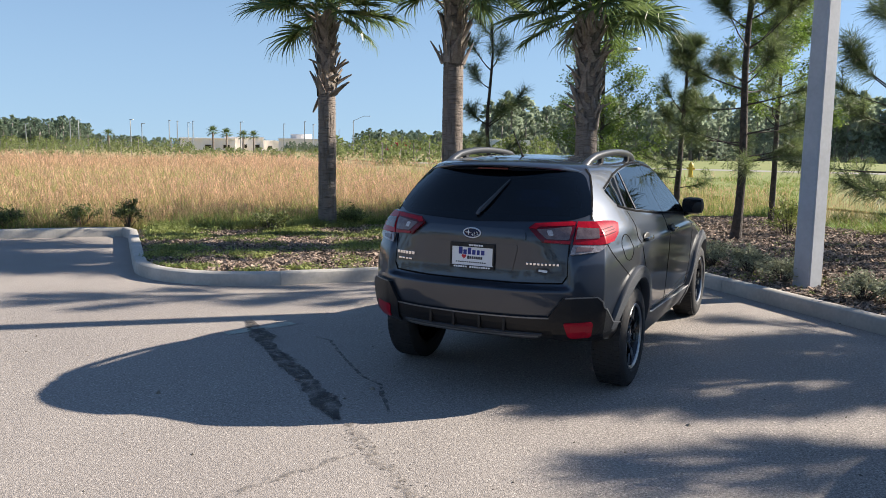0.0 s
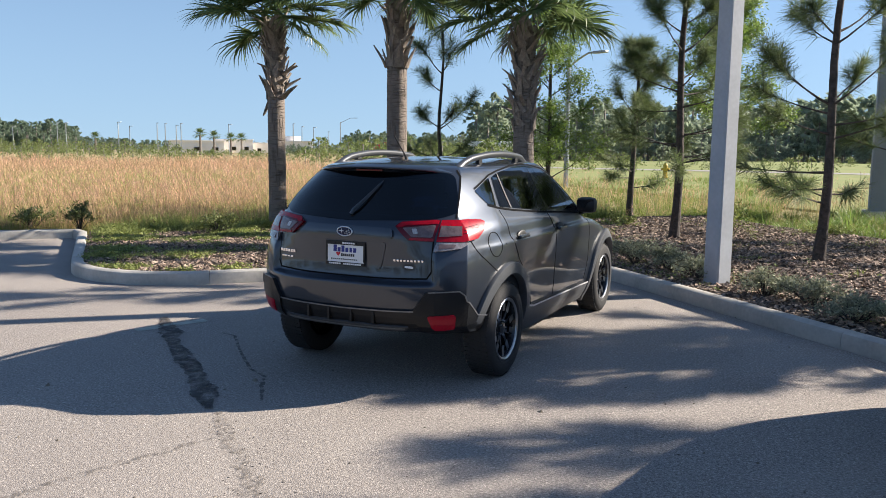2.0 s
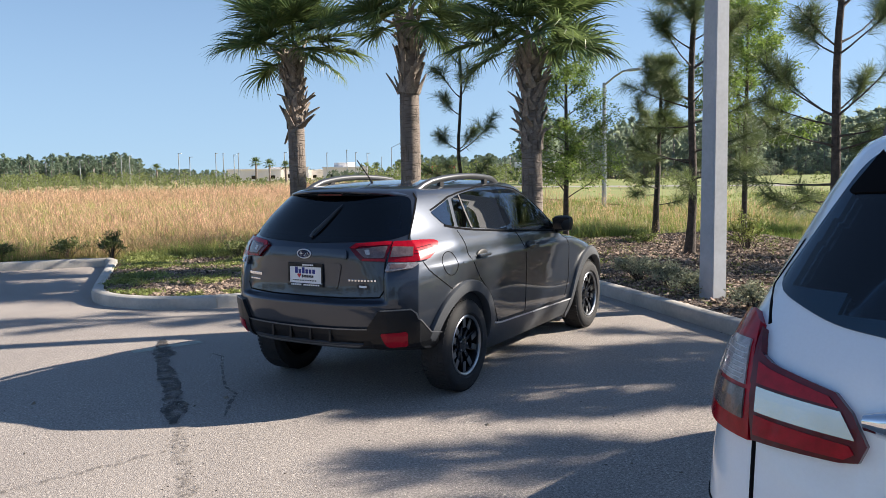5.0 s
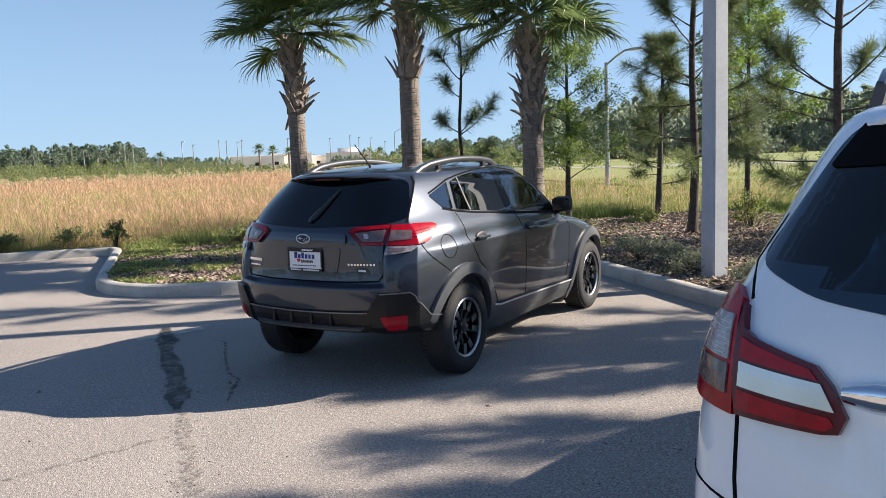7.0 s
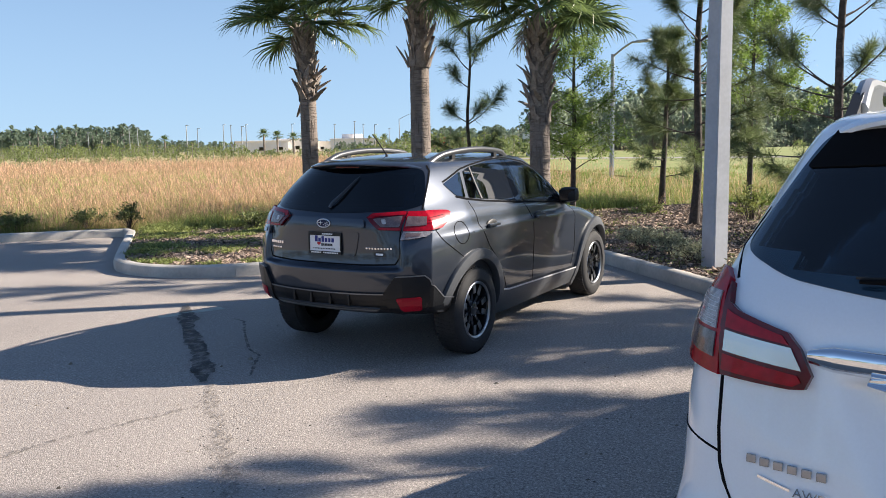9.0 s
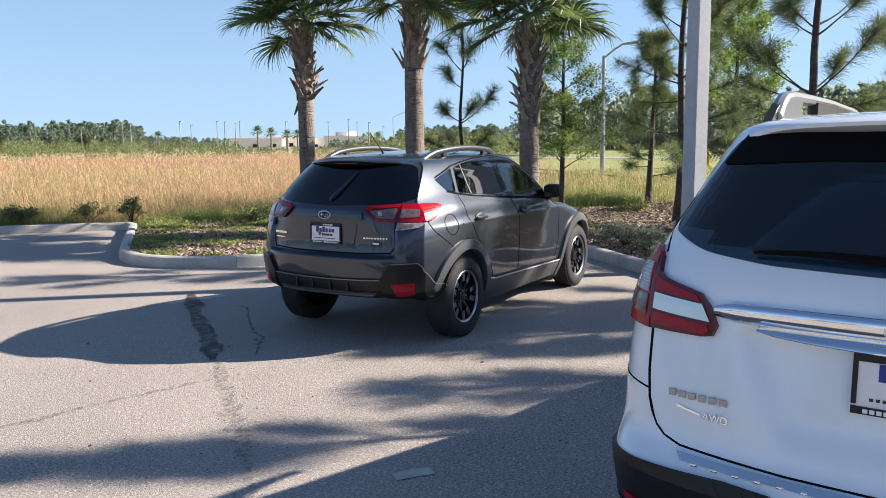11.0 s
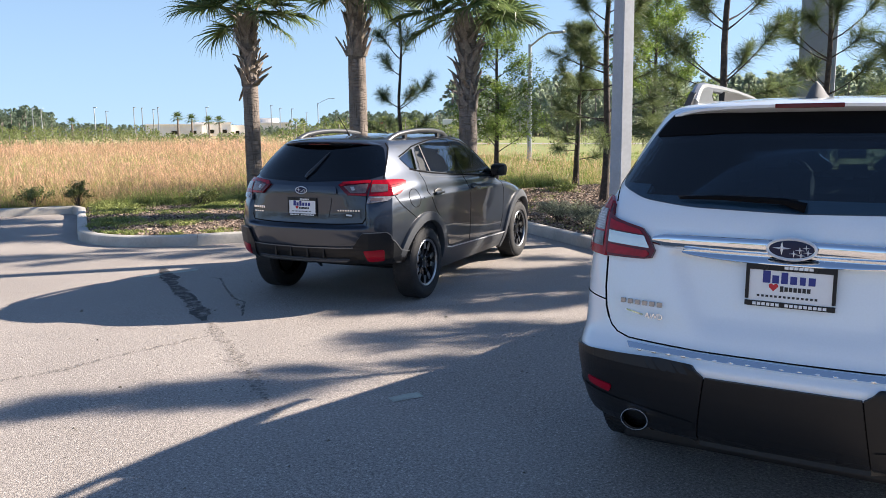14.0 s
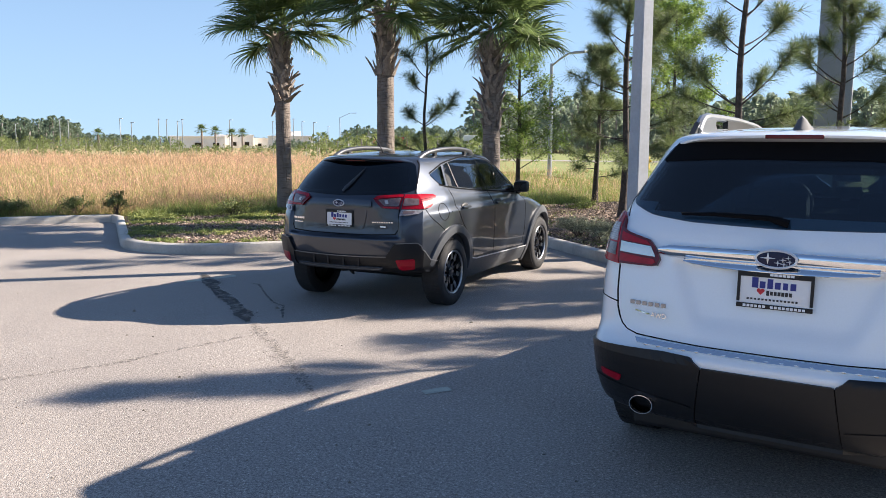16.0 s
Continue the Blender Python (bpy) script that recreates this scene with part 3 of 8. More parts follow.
class Shell:
    """Body surface. t in 0..1: rear corner, 1..2: side, 2..3: front corner; its sign is the side."""

    def __init__(self, rear, half, corner, front, fcorner, n_rear=2.6, n_front=2.3, bulge=None):
        self.rear, self.half, self.corner, self.front, self.fcorner = map(curve_of, (rear, half, corner, front, fcorner))
        self.nr, self.nf = n_rear, n_front
        self.bulge = bulge or (lambda y, z: 0.0)

    def at(self, t, z):
        s, t = (-1 if t < 0 else 1), abs(t)
        w, yr, c, yf, cf = self.half(z), self.rear(z), self.corner(z), self.front(z), self.fcorner(z)
        yc, ye = yr + c, yf - cf
        if t <= 1:
            a = t * math.pi / 2
            x, y = w * math.sin(a) ** (2 / self.nr), yc - c * max(math.cos(a), 0) ** (2 / self.nr)
        elif t <= 2:
            x, y = w, yc + (ye - yc) * (t - 1)
        else:
            a = (t - 2) * math.pi / 2
            x, y = w * max(math.cos(a), 0) ** (2 / self.nf), ye + cf * math.sin(a) ** (2 / self.nf)
        k = self.bulge(y, z) * min(1, (x / max(w, 1e-6)) ** 6)
        return Vector((s * (x + k), y, z))

    def t_x(self, x, z):
        return math.copysign(math.asin(min(1, (abs(x) / self.half(z)) ** (self.nr / 2))) * 2 / math.pi, x)

    def t_y(self, y, z):
        yr, c, yf, cf = self.rear(z), self.corner(z), self.front(z), self.fcorner(z)
        yc, ye = yr + c, yf - cf
        if y < yc:
            return math.acos(max(0, min(1, ((yc - y) / c) ** (self.nr / 2)))) * 2 / math.pi
        if y <= ye:
            return 1 + (y - yc) / (ye - yc)
        return 2 + math.asin(min(1, ((y - ye) / cf) ** (self.nf / 2))) * 2 / math.pi

    def normal(self, t, z):
        e = 1e-3
        t = t if abs(t) > 2e-3 else 2e-3
        du = self.at(t + e, z) - self.at(t - e, z)
        dz = self.at(t, z + e) - self.at(t, z - e)
        n = du.cross(dz)
        return n.normalized() if n.length > 1e-12 else Vector((0, -1, 0))

    def inside(self, t, z, poly):
        """Whether (t, z) lies within a (t, z) polygon."""
        hit = False
        for (t0, z0), (t1, z1) in zip(poly, poly[1:] + poly[:1]):
            if (z0 > z) != (z1 > z) and t < t0 + (t1 - t0) * (z - z0) / (z1 - z0):
                hit = not hit
        return hit

    def lining(self, levels, holes, deep, nr=40, ns=60, nf=30):
        """The cabin lining: the surface moved inwards, open where the windows are."""
        ts = [i / nr for i in range(nr)] + [1 + i / ns for i in range(ns)] + [2 + i / nf for i in range(nf + 1)]
        ring_t = ts + [-t for t in ts[-2:0:-1]]
        bm = bmesh.new()
        n = len(ring_t)
        rings = [[bm.verts.new(self.at(t, z) - self.normal(t, z) * deep) for t in ring_t] for z in levels]
        for i in range(len(levels) - 1):
            for k in range(n):
                j = (k + 1) % n
                if not any(self.inside((ring_t[k] + ring_t[j]) / 2 if abs(ring_t[k] - ring_t[j]) < 1 else 3, (levels[i] + levels[i + 1]) / 2, h) for h in holes):
                    bm.faces.new((rings[i][k], rings[i][j], rings[i + 1][j], rings[i + 1][k]))
        bm.faces.new(rings[-1])
        return bm

    def loft(self, levels, nr=18, ns=30, nf=12):
        ts = [i / nr for i in range(nr)] + [1 + i / ns for i in range(ns)] + [2 + i / nf for i in range(nf + 1)]
        ring_t = ts + [-t for t in ts[-2:0:-1]]
        bm = bmesh.new()
        rings = [[bm.verts.new(self.at(t, z)) for t in ring_t] for z in levels]
        n = len(ring_t)
        for r0, r1 in zip(rings, rings[1:]):
            for k in range(n):
                bm.faces.new((r0[k], r0[(k + 1) % n], r1[(k + 1) % n], r1[k]))
        bm.faces.new(rings[0][::-1])
        bm.faces.new(rings[-1])
        bmesh.ops.recalc_face_normals(bm, faces=bm.faces[:])
        return bm

    def tz(self, pts):
        """Corners given as ('x', x, z) on the rear or ('y', y, z) on the right side, as (t, z), with the edges refined."""
        out = []
        for i, p in enumerate(pts):
            q = pts[(i + 1) % len(pts)]
            n = max(2, int(((p[1] - q[1]) ** 2 + (p[2] - q[2]) ** 2) ** 0.5 / 0.035))
            for k in range(n):
                f = k / n
                if p[0] == q[0]:
                    val, z = p[1] + (q[1] - p[1]) * f, p[2] + (q[2] - p[2]) * f
                    out.append(((self.t_x if p[0] == "x" else self.t_y)(val, z), z))
                else:
                    ta = (self.t_x if p[0] == "x" else self.t_y)(p[1], p[2])
                    tb = (self.t_x if q[0] == "x" else self.t_y)(q[1], q[2])
                    out.append((ta + (tb - ta) * f, p[2] + (q[2] - p[2]) * f))
        return out

    def patch(self, pts, off=0.004, deep=0.02, mirror=False, step=0.05):
        """A plate of that outline lying off the surface, deep thick."""
        poly = self.tz(pts)
        bm = bmesh.new()
        f = bm.faces.new([bm.verts.new((t, z, 0)) for t, z in poly])
        bmesh.ops.triangulate(bm, faces=[f])
        lo_t, hi_t = min(p[0] for p in poly), max(p[0] for p in poly)
        lo_z, hi_z = min(p[1] for p in poly), max(p[1] for p in poly)
        for k in range(1, int((hi_t - lo_t) / step) + 1):
            bmesh.ops.bisect_plane(bm, geom=bm.verts[:] + bm.edges[:] + bm.faces[:], plane_co=(lo_t + k * step, 0, 0), plane_no=(1, 0, 0))
        for cut_t in (0.96, 0.985, 1.0, 1.015, 1.04):
            if lo_t < cut_t < hi_t:
                bmesh.ops.bisect_plane(bm, geom=bm.verts[:] + bm.edges[:] + bm.faces[:], plane_co=(cut_t, 0, 0), plane_no=(1, 0, 0))
        for k in range(1, int((hi_z - lo_z) / 0.035) + 1):
            bmesh.ops.bisect_plane(bm, geom=bm.verts[:] + bm.edges[:] + bm.faces[:], plane_co=(0, lo_z + k * 0.035, 0), plane_no=(0, 1, 0))
        bmesh.ops.remove_doubles(bm, verts=bm.verts[:], dist=1e-5)
        nl = bm.verts.layers.float_vector.new("surface_normal")
        ex = bmesh.ops.extrude_face_region(bm, geom=bm.faces[:])
        lifted = {v for v in ex["geom"] if isinstance(v, bmesh.types.BMVert)}
        for v in bm.verts:
            t, z = v.co.x, v.co.y
            n = self.normal(t, z)
            v.co = self.at(t, z) + n * (off if v in lifted else off - deep)
            if v in lifted:
                v[nl] = n
        if mirror:
            for v in bm.verts:
                v.co.x *= -1
                v[nl].x *= -1
        bmesh.ops.recalc_face_normals(bm, faces=bm.faces[:])
        return bm

    def strip(self, pts, width=0.006, off=0.0015, closed=False, mirror=False):
        """A narrow band along a line on the surface."""
        line = self.tz(pts) if closed else self.tz(pts + pts[::-1][1:-1])[: None]
        if not closed:
            line = self.tz_open(pts)
        bm = bmesh.new()
        rows = []
        n = len(line)
        pos = [self.at(t, z) + self.normal(t, z) * off for t, z in line]
        for i in range(n):
            a, b = pos[(i - 1) % n if closed else max(i - 1, 0)], pos[(i + 1) % n if closed else min(i + 1, n - 1)]
            side = (b - a).normalized().cross(self.normal(*line[i])) * (width / 2)
            rows.append((bm.verts.new(pos[i] + side), bm.verts.new(pos[i] - side)))
        for i in range(n if closed else n - 1):
            j = (i + 1) % n
            bm.faces.new((rows[i][0], rows[j][0], rows[j][1], rows[i][1]))
        bmesh.ops.recalc_face_normals(bm, faces=bm.faces[:])
        ex = bmesh.ops.extrude_face_region(bm, geom=bm.faces[:])
        inner = [v for v in ex["geom"] if isinstance(v, bmesh.types.BMVert)]
        for v in inner:
            v.co -= Vector((math.copysign(0.004, v.co.x), 0.0, 0.0)) if abs(v.co.x) > 0.7 else Vector((0, -0.004, 0))
        if mirror:
            for v in bm.verts:
                v.co.x *= -1
        bmesh.ops.recalc_face_normals(bm, faces=bm.faces[:])
        return bm

    def tz_open(self, pts):
        out = []
        for p, q in zip(pts, pts[1:]):
            n = max(2, int(((p[1] - q[1]) ** 2 + (p[2] - q[2]) ** 2) ** 0.5 / 0.03))
            fa = self.t_x if p[0] == "x" else self.t_y
            fb = self.t_x if q[0] == "x" else self.t_y
            for k in range(n):
                f = k / n
                z = p[2] + (q[2] - p[2]) * f
                if p[0] == q[0]:
                    out.append((fa(p[1] + (q[1] - p[1]) * f, z), z))
                else:
                    ta, tb = fa(p[1], p[2]), fb(q[1], q[2])
                    out.append((ta + (tb - ta) * f, z))
        p = pts[-1]
        out.append(((self.t_x if p[0] == "x" else self.t_y)(p[1], p[2]), p[2]))
        return out


class EdgedShell(Shell):
    """A body whose rear and sides meet in a firm upright edge; outside the tailgate the bumper corner stands proud."""

    def __init__(self, rear, corner_rear, half, edge_x, edge_y, front, fcorner, power=3.2, n_front=2.3, bulge=None, step=(0.615, 0.655)):
        self.rear, self.crear, self.half, self.ex, self.ey, self.front, self.fcorner = map(curve_of, (rear, corner_rear, half, edge_x, edge_y, front, fcorner))
        self.p, self.nf, self.step = power, n_front, step
        self.bulge = bulge or (lambda y, z: 0.0)

    def corner(self, z):
        return self.ey(z) - self.rear(z)

    def rear_y(self, x, z):
        f = max(0.0, min(1.0, (x - self.step[0]) / (self.step[1] - self.step[0])))
        f = f * f * (3 - 2 * f)
        y0 = self.rear(z) * (1 - f) + self.crear(z) * f
        return y0 + (self.ey(z) - y0) * min(1.0, x / self.ex(z)) ** self.p

    def at(self, t, z):
        s, t = (-1 if t < 0 else 1), abs(t)
        w, xe, ye, yf, cf = self.half(z), self.ex(z), self.ey(z), self.front(z), self.fcorner(z)
        y1 = yf - cf
        if t <= 1:
            x = xe * t
            y = self.rear_y(x, z)
        elif t <= 2:
            y = ye + (y1 - ye) * (t - 1)
            f = min(1.0, (y - ye) / 0.46)
            x = xe + (w - xe) * (1 - (1 - f) ** 1.5)
        else:
            a = (t - 2) * math.pi / 2
            x, y = w * max(math.cos(a), 0) ** (2 / self.nf), y1 + cf * math.sin(a) ** (2 / self.nf)
        k = self.bulge(y, z) * min(1, (x / max(w, 1e-6)) ** 6)
        return Vector((s * (x + k), y, z))

    def t_x(self, x, z):
        return math.copysign(min(1.0, abs(x) / self.ex(z)), x)

    def t_y(self, y, z):
        ye, yf, cf = self.ey(z), self.front(z), self.fcorner(z)
        y1 = yf - cf
        if y < ye:
            yr = self.crear(z)
            return max(0.75, min(1.0, max(0.0, (y - yr) / max(1e-4, ye - yr)) ** (1 / self.p)))
        if y <= y1:
            return 1 + (y - ye) / (y1 - ye)
        return 2 + math.asin(min(1, ((y - y1) / cf) ** (self.nf / 2))) * 2 / math.pi

    def loft(self, levels, nr=48, ns=60, nf=20):
        ts = sorted([i / nr for i in range(nr)] + [0.985, 0.995] + [1.0, 1.004, 1.012]) + [1 + i / ns for i in range(1, ns)] + [2 + i / nf for i in range(nf + 1)]
        ring_t = ts + [-t for t in ts[-2:0:-1]]
        bm = bmesh.new()
        rings = [[bm.verts.new(self.at(t, z)) for t in ring_t] for z in levels]
        n = len(ring_t)
        for r0, r1 in zip(rings, rings[1:]):
            for k in range(n):
                bm.faces.new((r0[k], r0[(k + 1) % n], r1[(k + 1) % n], r1[k]))
        bm.faces.new(rings[0][::-1])
        bm.faces.new(rings[-1])
        bmesh.ops.recalc_face_normals(bm, faces=bm.faces[:])
        return bm


def rounded(kind, pts, r, n=4):
    """A polygon of (value, z) with rounded corners."""
    out = []
    m = len(pts)
    for i in range(m):
        a, p, b = Vector(pts[i - 1]), Vector(pts[i]), Vector(pts[(i + 1) % m])
        ra = min(r, (a - p).length * 0.45)
        rb = min(r, (b - p).length * 0.45)
        s, e = p + (a - p).normalized() * ra, p + (b - p).normalized() * rb
        for k in range(n + 1):
            f = k / n
            q = s * (1 - f) ** 2 + p * 2 * f * (1 - f) + e * f * f
            out.append((kind, q.x, q.y))
    return out


def cut(bm, cutters):
    """Subtract closed shapes from a closed shape."""
    me = bpy.data.meshes.new("shell_work")
    bm.to_mesh(me)
    bm.free()
    ob = new("shell_work", me)
    temp = []
    for c in cutters:
        cm = bpy.data.meshes.new("cutter")
        c.to_mesh(cm)
        c.free()
        co = new("cutter", cm)
        temp.append(co)
        md = ob.modifiers.new("cut", "BOOLEAN")
        md.object = co
        md.operation = "DIFFERENCE"
        md.solver = "EXACT"
    dg = bpy.context.evaluated_depsgraph_get()
    done = bpy.data.meshes.new_from_object(ob.evaluated_get(dg), depsgraph=dg)
    for o in [ob] + temp:
        m = o.data
        bpy.data.objects.remove(o)
        bpy.data.meshes.remove(m)
    return done


def open_windows(shell, me, holes):
    """Take the body's faces away behind the panes."""
    bm = bmesh.new()
    bm.from_mesh(me)
    gone = []
    for f in bm.faces:
        if len(f.verts) > 4:
            continue
        ok = True
        for v in f.verts:
            x, y, z = v.co
            yr, c = shell.rear(z), shell.corner(z)
            t = shell.t_x(min(abs(x), shell.half(z)), z) if y < yr + c * 0.8 else shell.t_y(y, z)
            t = math.copysign(t, x)
            if not any(shell.inside(t, z, h) for h in holes):
                ok = False
                break
        if ok:
            gone.append(f)
    bmesh.ops.delete(bm, geom=gone, context="FACES")
    bm.to_mesh(me)
    bm.free()


def shrink(poly, k):
    """A (t, z) polygon drawn in towards its middle."""
    ct, cz = sum(p[0] for p in poly) / len(poly), sum(p[1] for p in poly) / len(poly)
    return [(ct + (t - ct) * k, cz + (z - cz) * k) for t, z in poly]


def flip(poly):
    return [(-t, z) for t, z in poly]


def seat_row(car, y, z, xs, back, head, w=0.46):
    for x in xs:
        st = empty("seat")
        st.parent = car
        st.location = (x, y, z)
        part("cushion", box_bm(w, 0.5, 0.16, (0, 0.1, 0.0), 0.05), M_SEAT, st, "", True)
        part("backrest", box_bm(w, 0.14, back, (0, -0.18, back / 2 + 0.02), 0.05, rot=Matrix.Rotation(radians(14), 4, "X")), M_SEAT, st, "", True)
        part("headrest", box_bm(0.26, 0.10, head, (0, -0.18 - back * 0.24, back + head / 2 + 0.03), 0.045), M_SEAT, st, "", True)


def bar_bm(shell, x0, x1, z, rz, depth, drop=0.0, n=40):
    """A bar of rounded section laid across the tailgate."""
    bm = bmesh.new()
    rows = []
    for i in range(n + 1):
        x = x0 + (x1 - x0) * i / n
        f = 1 - 2 * abs(i / n - 0.5)
        zz = z + drop * (1 - f) ** 2
        t = shell.t_x(x, zz)
        c, nn = shell.at(t, zz), shell.normal(t, zz)
        k = min(1, 0.55 + f * 6)
        rows.append([bm.verts.new(c + nn * (-0.006 + (depth + 0.006) * math.cos(radians(a)) ** 0.8) + Vector((0, 0, rz * k * math.sin(radians(a))))) for a in range(-90, 91, 15)])
    for q0, q1 in zip(rows, rows[1:]):
        for k in range(len(q0) - 1):
            bm.faces.new((q0[k], q0[k + 1], q1[k + 1], q1[k]))
    bm.faces.new(rows[0])
    bm.faces.new(rows[-1])
    bmesh.ops.recalc_face_normals(bm, faces=bm.faces[:])
    return bm


def wheel(car, x, y, r, rim_r, width, side, spokes):
    """A wheel with its tyre, barrel, spokes and hub; side is the way its face points."""
    w = empty("wheel")
    w.parent = car
    w.location = (x, y, r)
    h = width / 2
    prof = [(-h * 0.80, rim_r), (-h * 0.98, rim_r + 0.02), (-h, (r + rim_r) / 2), (-h * 0.93, r - 0.025), (-h * 0.72, r - 0.004),
            (-h * 0.35, r), (h * 0.35, r), (h * 0.72, r - 0.004), (h * 0.93, r - 0.025), (h, (r + rim_r) / 2), (h * 0.98, rim_r + 0.02), (h * 0.80, rim_r)]
    bm = lathe(prof, 64)
    # tread blocks
    for k in range(64):
        a = k * math.tau / 64
        for off in (-0.62, -0.22, 0.22, 0.62):
            box_bm(width * 0.17, 0.021, 0.007, bm=bm, at=(0, 0, 0),
                   rot=Matrix.Rotation(a + off * 0.06, 4, "X") @ Matrix.Translation((off * h, 0, r - 0.0015)))
    tyre = part("tyre", bm, M_TYRE, w, "black rubber tyre", True)
    prof = [(side * h * 0.86, rim_r + 0.004), (side * h * 0.92, rim_r - 0.004), (side * h * 0.86, rim_r - 0.017), (side * h * 0.80, rim_r - 0.019)]
    part("rim", lathe(prof, 64), M_RIMS, w, "thin machined outer rim", True)
    part("barrel", lathe([(side * h * 0.80, rim_r - 0.012), (side * h * 0.5, rim_r - 0.022), (-side * h * 0.8, rim_r - 0.03)], 48), M_RIMK, w, "black wheel barrel", True)
    prof = [(-side * 0.01, rim_r - 0.02), (-side * 0.02, 0.05), (-side * 0.02, 0.001)]
    part("brake_disc", lathe(prof, 32), M_BLACK, w, "dark brake disc")
    face = side * h * 0.62
    for k in range(spokes):
        a = k * math.tau / spokes + 0.3
        bm = bmesh.new()
        for s in (-1, 1):
            rows = []
            for f, wid in ((0.05, 0.034), (0.30, 0.030), (0.62, 0.028), (1.0, 0.040)):
                rad = 0.03 + (rim_r - 0.045) * f
                sp = s * (0.008 + 0.062 * f ** 1.4)
                dep = face - side * 0.020 * (1 - f)
                rows.append([(dep, sp - wid / 2, rad), (dep, sp + wid / 2, rad), (dep - side * 0.030, sp + wid * 0.7, rad), (dep - side * 0.030, sp - wid * 0.7, rad)])
            vr = [[bm.verts.new(c) for c in row] for row in rows]
            for r0, r1 in zip(vr, vr[1:]):
                for q in range(4):
                    bm.faces.new((r0[q], r0[(q + 1) % 4], r1[(q + 1) % 4], r1[q]))
            bm.faces.new(vr[0])
            bm.faces.new(vr[-1])
        bmesh.ops.recalc_face_normals(bm, faces=bm.faces[:])
        bmesh.ops.rotate(bm, cent=(0, 0, 0), matrix=Matrix.Rotation(a, 3, "X"), verts=bm.verts[:])
        part("spoke", bm, M_RIMK, w, "gloss black split spoke")
        for s in (-1, 1):
            bm = box_bm(0.004, 0.042, 0.105, at=(0, 0, 0), rot=Matrix.Rotation(a, 4, "X") @ Matrix.Translation((face + side * 0.001, s * 0.066, rim_r - 0.055)) @ Matrix.Rotation(-s * 0.30, 4, "X"))
            part("spoke_accent", bm, M_RIMS, w, "machined silver spoke tip")
    part("hub_cap", lathe([(face - side * 0.02, 0.055), (face, 0.05), (face + side * 0.006, 0.03), (face + side * 0.006, 0.001)], 24), M_RIMK, w, "black hub cap", True)
    for k in range(5):
        a = k * math.tau / 5
        bm = tube([(face - side * 0.01, 0.055 * math.cos(a), 0.055 * math.sin(a)), (face + side * 0.004, 0.055 * math.cos(a), 0.055 * math.sin(a))], 0.008, 6)
        part("wheel_nut", bm, M_CHROME, w)
    return w


def flare(shell, cy, r0, r1, a0, a1, wheel_z, thick, mirror, lip=0.03):
    """A wheel-arch trim: a band round the arch lying on the body side."""
    bm = bmesh.new()
    rows = []
    n = 28
    for i in range(n + 1):
        a = radians(a0 + (a1 - a0) * i / n)
        row = []
        for rr, off in ((r1, -0.02), (r1, thick * 0.6), (r1 - 0.008, thick), ((r0 + r1) / 2, thick * 1.05), (r0 + 0.006, thick), (r0, thick * 0.6), (r0, -lip)):
            y, z = cy + rr * math.cos(a), max(0.17, wheel_z + rr * math.sin(a))
            t = shell.t_y(y, z)
            row.append(bm.verts.new(shell.at(t, z) + shell.normal(t, z) * off))
        rows.append(row)
    for q0, q1 in zip(rows, rows[1:]):
        for k in range(len(q0) - 1):
            bm.faces.new((q0[k], q0[k + 1], q1[k + 1], q1[k]))
    if mirror:
        for v in bm.verts:
            v.co.x *= -1
    bmesh.ops.recalc_face_normals(bm, faces=bm.faces[:])
    return bm


def ellipse_bm(rx, rz, depth, at, n=32, dome=0.3):
    """An oval badge facing the rear."""
    bm = bmesh.new()
    rows = []
    for f, d in ((1.0, 0.0), (1.0, -depth * 0.6), (0.93, -depth), (0.5, -depth * (1 + dome)), (0.02, -depth * (1 + dome * 1.3))):
        rows.append([bm.verts.new((at[0] + rx * f * math.cos(k * math.tau / n), at[1] + d, at[2] + rz * f * math.sin(k * math.tau / n))) for k in range(n)])
    for q0, q1 in zip(rows, rows[1:]):
        for k in range(n):
            bm.faces.new((q0[k], q0[(k + 1) % n], q1[(k + 1) % n], q1[k]))
    bmesh.ops.recalc_face_normals(bm, faces=bm.faces[:])
    return bm


def ring_bm(rx, rz, thick, depth, at, n=36):
    bm = bmesh.new()
    rows = []
    for f, d in ((0.0, 0.0), (0.0, -depth), (-0.5, -depth * 1.4), (-1.0, -depth), (-1.0, 0.0)):
        rows.append([bm.verts.new((at[0] + (rx + thick * f) * math.cos(k * math.tau / n), at[1] + d, at[2] + (rz + thick * f) * math.sin(k * math.tau / n))) for k in range(n)])
    for q0, q1 in zip(rows, rows[1:]):
        for k in range(n):
            bm.faces.new((q0[k], q0[(k + 1) % n], q1[(k + 1) % n], q1[k]))
    bmesh.ops.recalc_face_normals(bm, faces=bm.faces[:])
    return bm


def star_bm(r, at, depth=0.003):
    bm = bmesh.new()
    c = bm.verts.new((at[0], at[1] - depth, at[2]))
    ring = []
    for k in range(8):
        rr = r if k % 2 == 0 else r * 0.22
        ring.append(bm.verts.new((at[0] + rr * math.sin(k * math.tau / 8) * 1.25, at[1], at[2] + rr * math.cos(k * math.tau / 8))))
    for k in range(8):
        bm.faces.new((c, ring[k], ring[(k + 1) % 8]))
    return bm


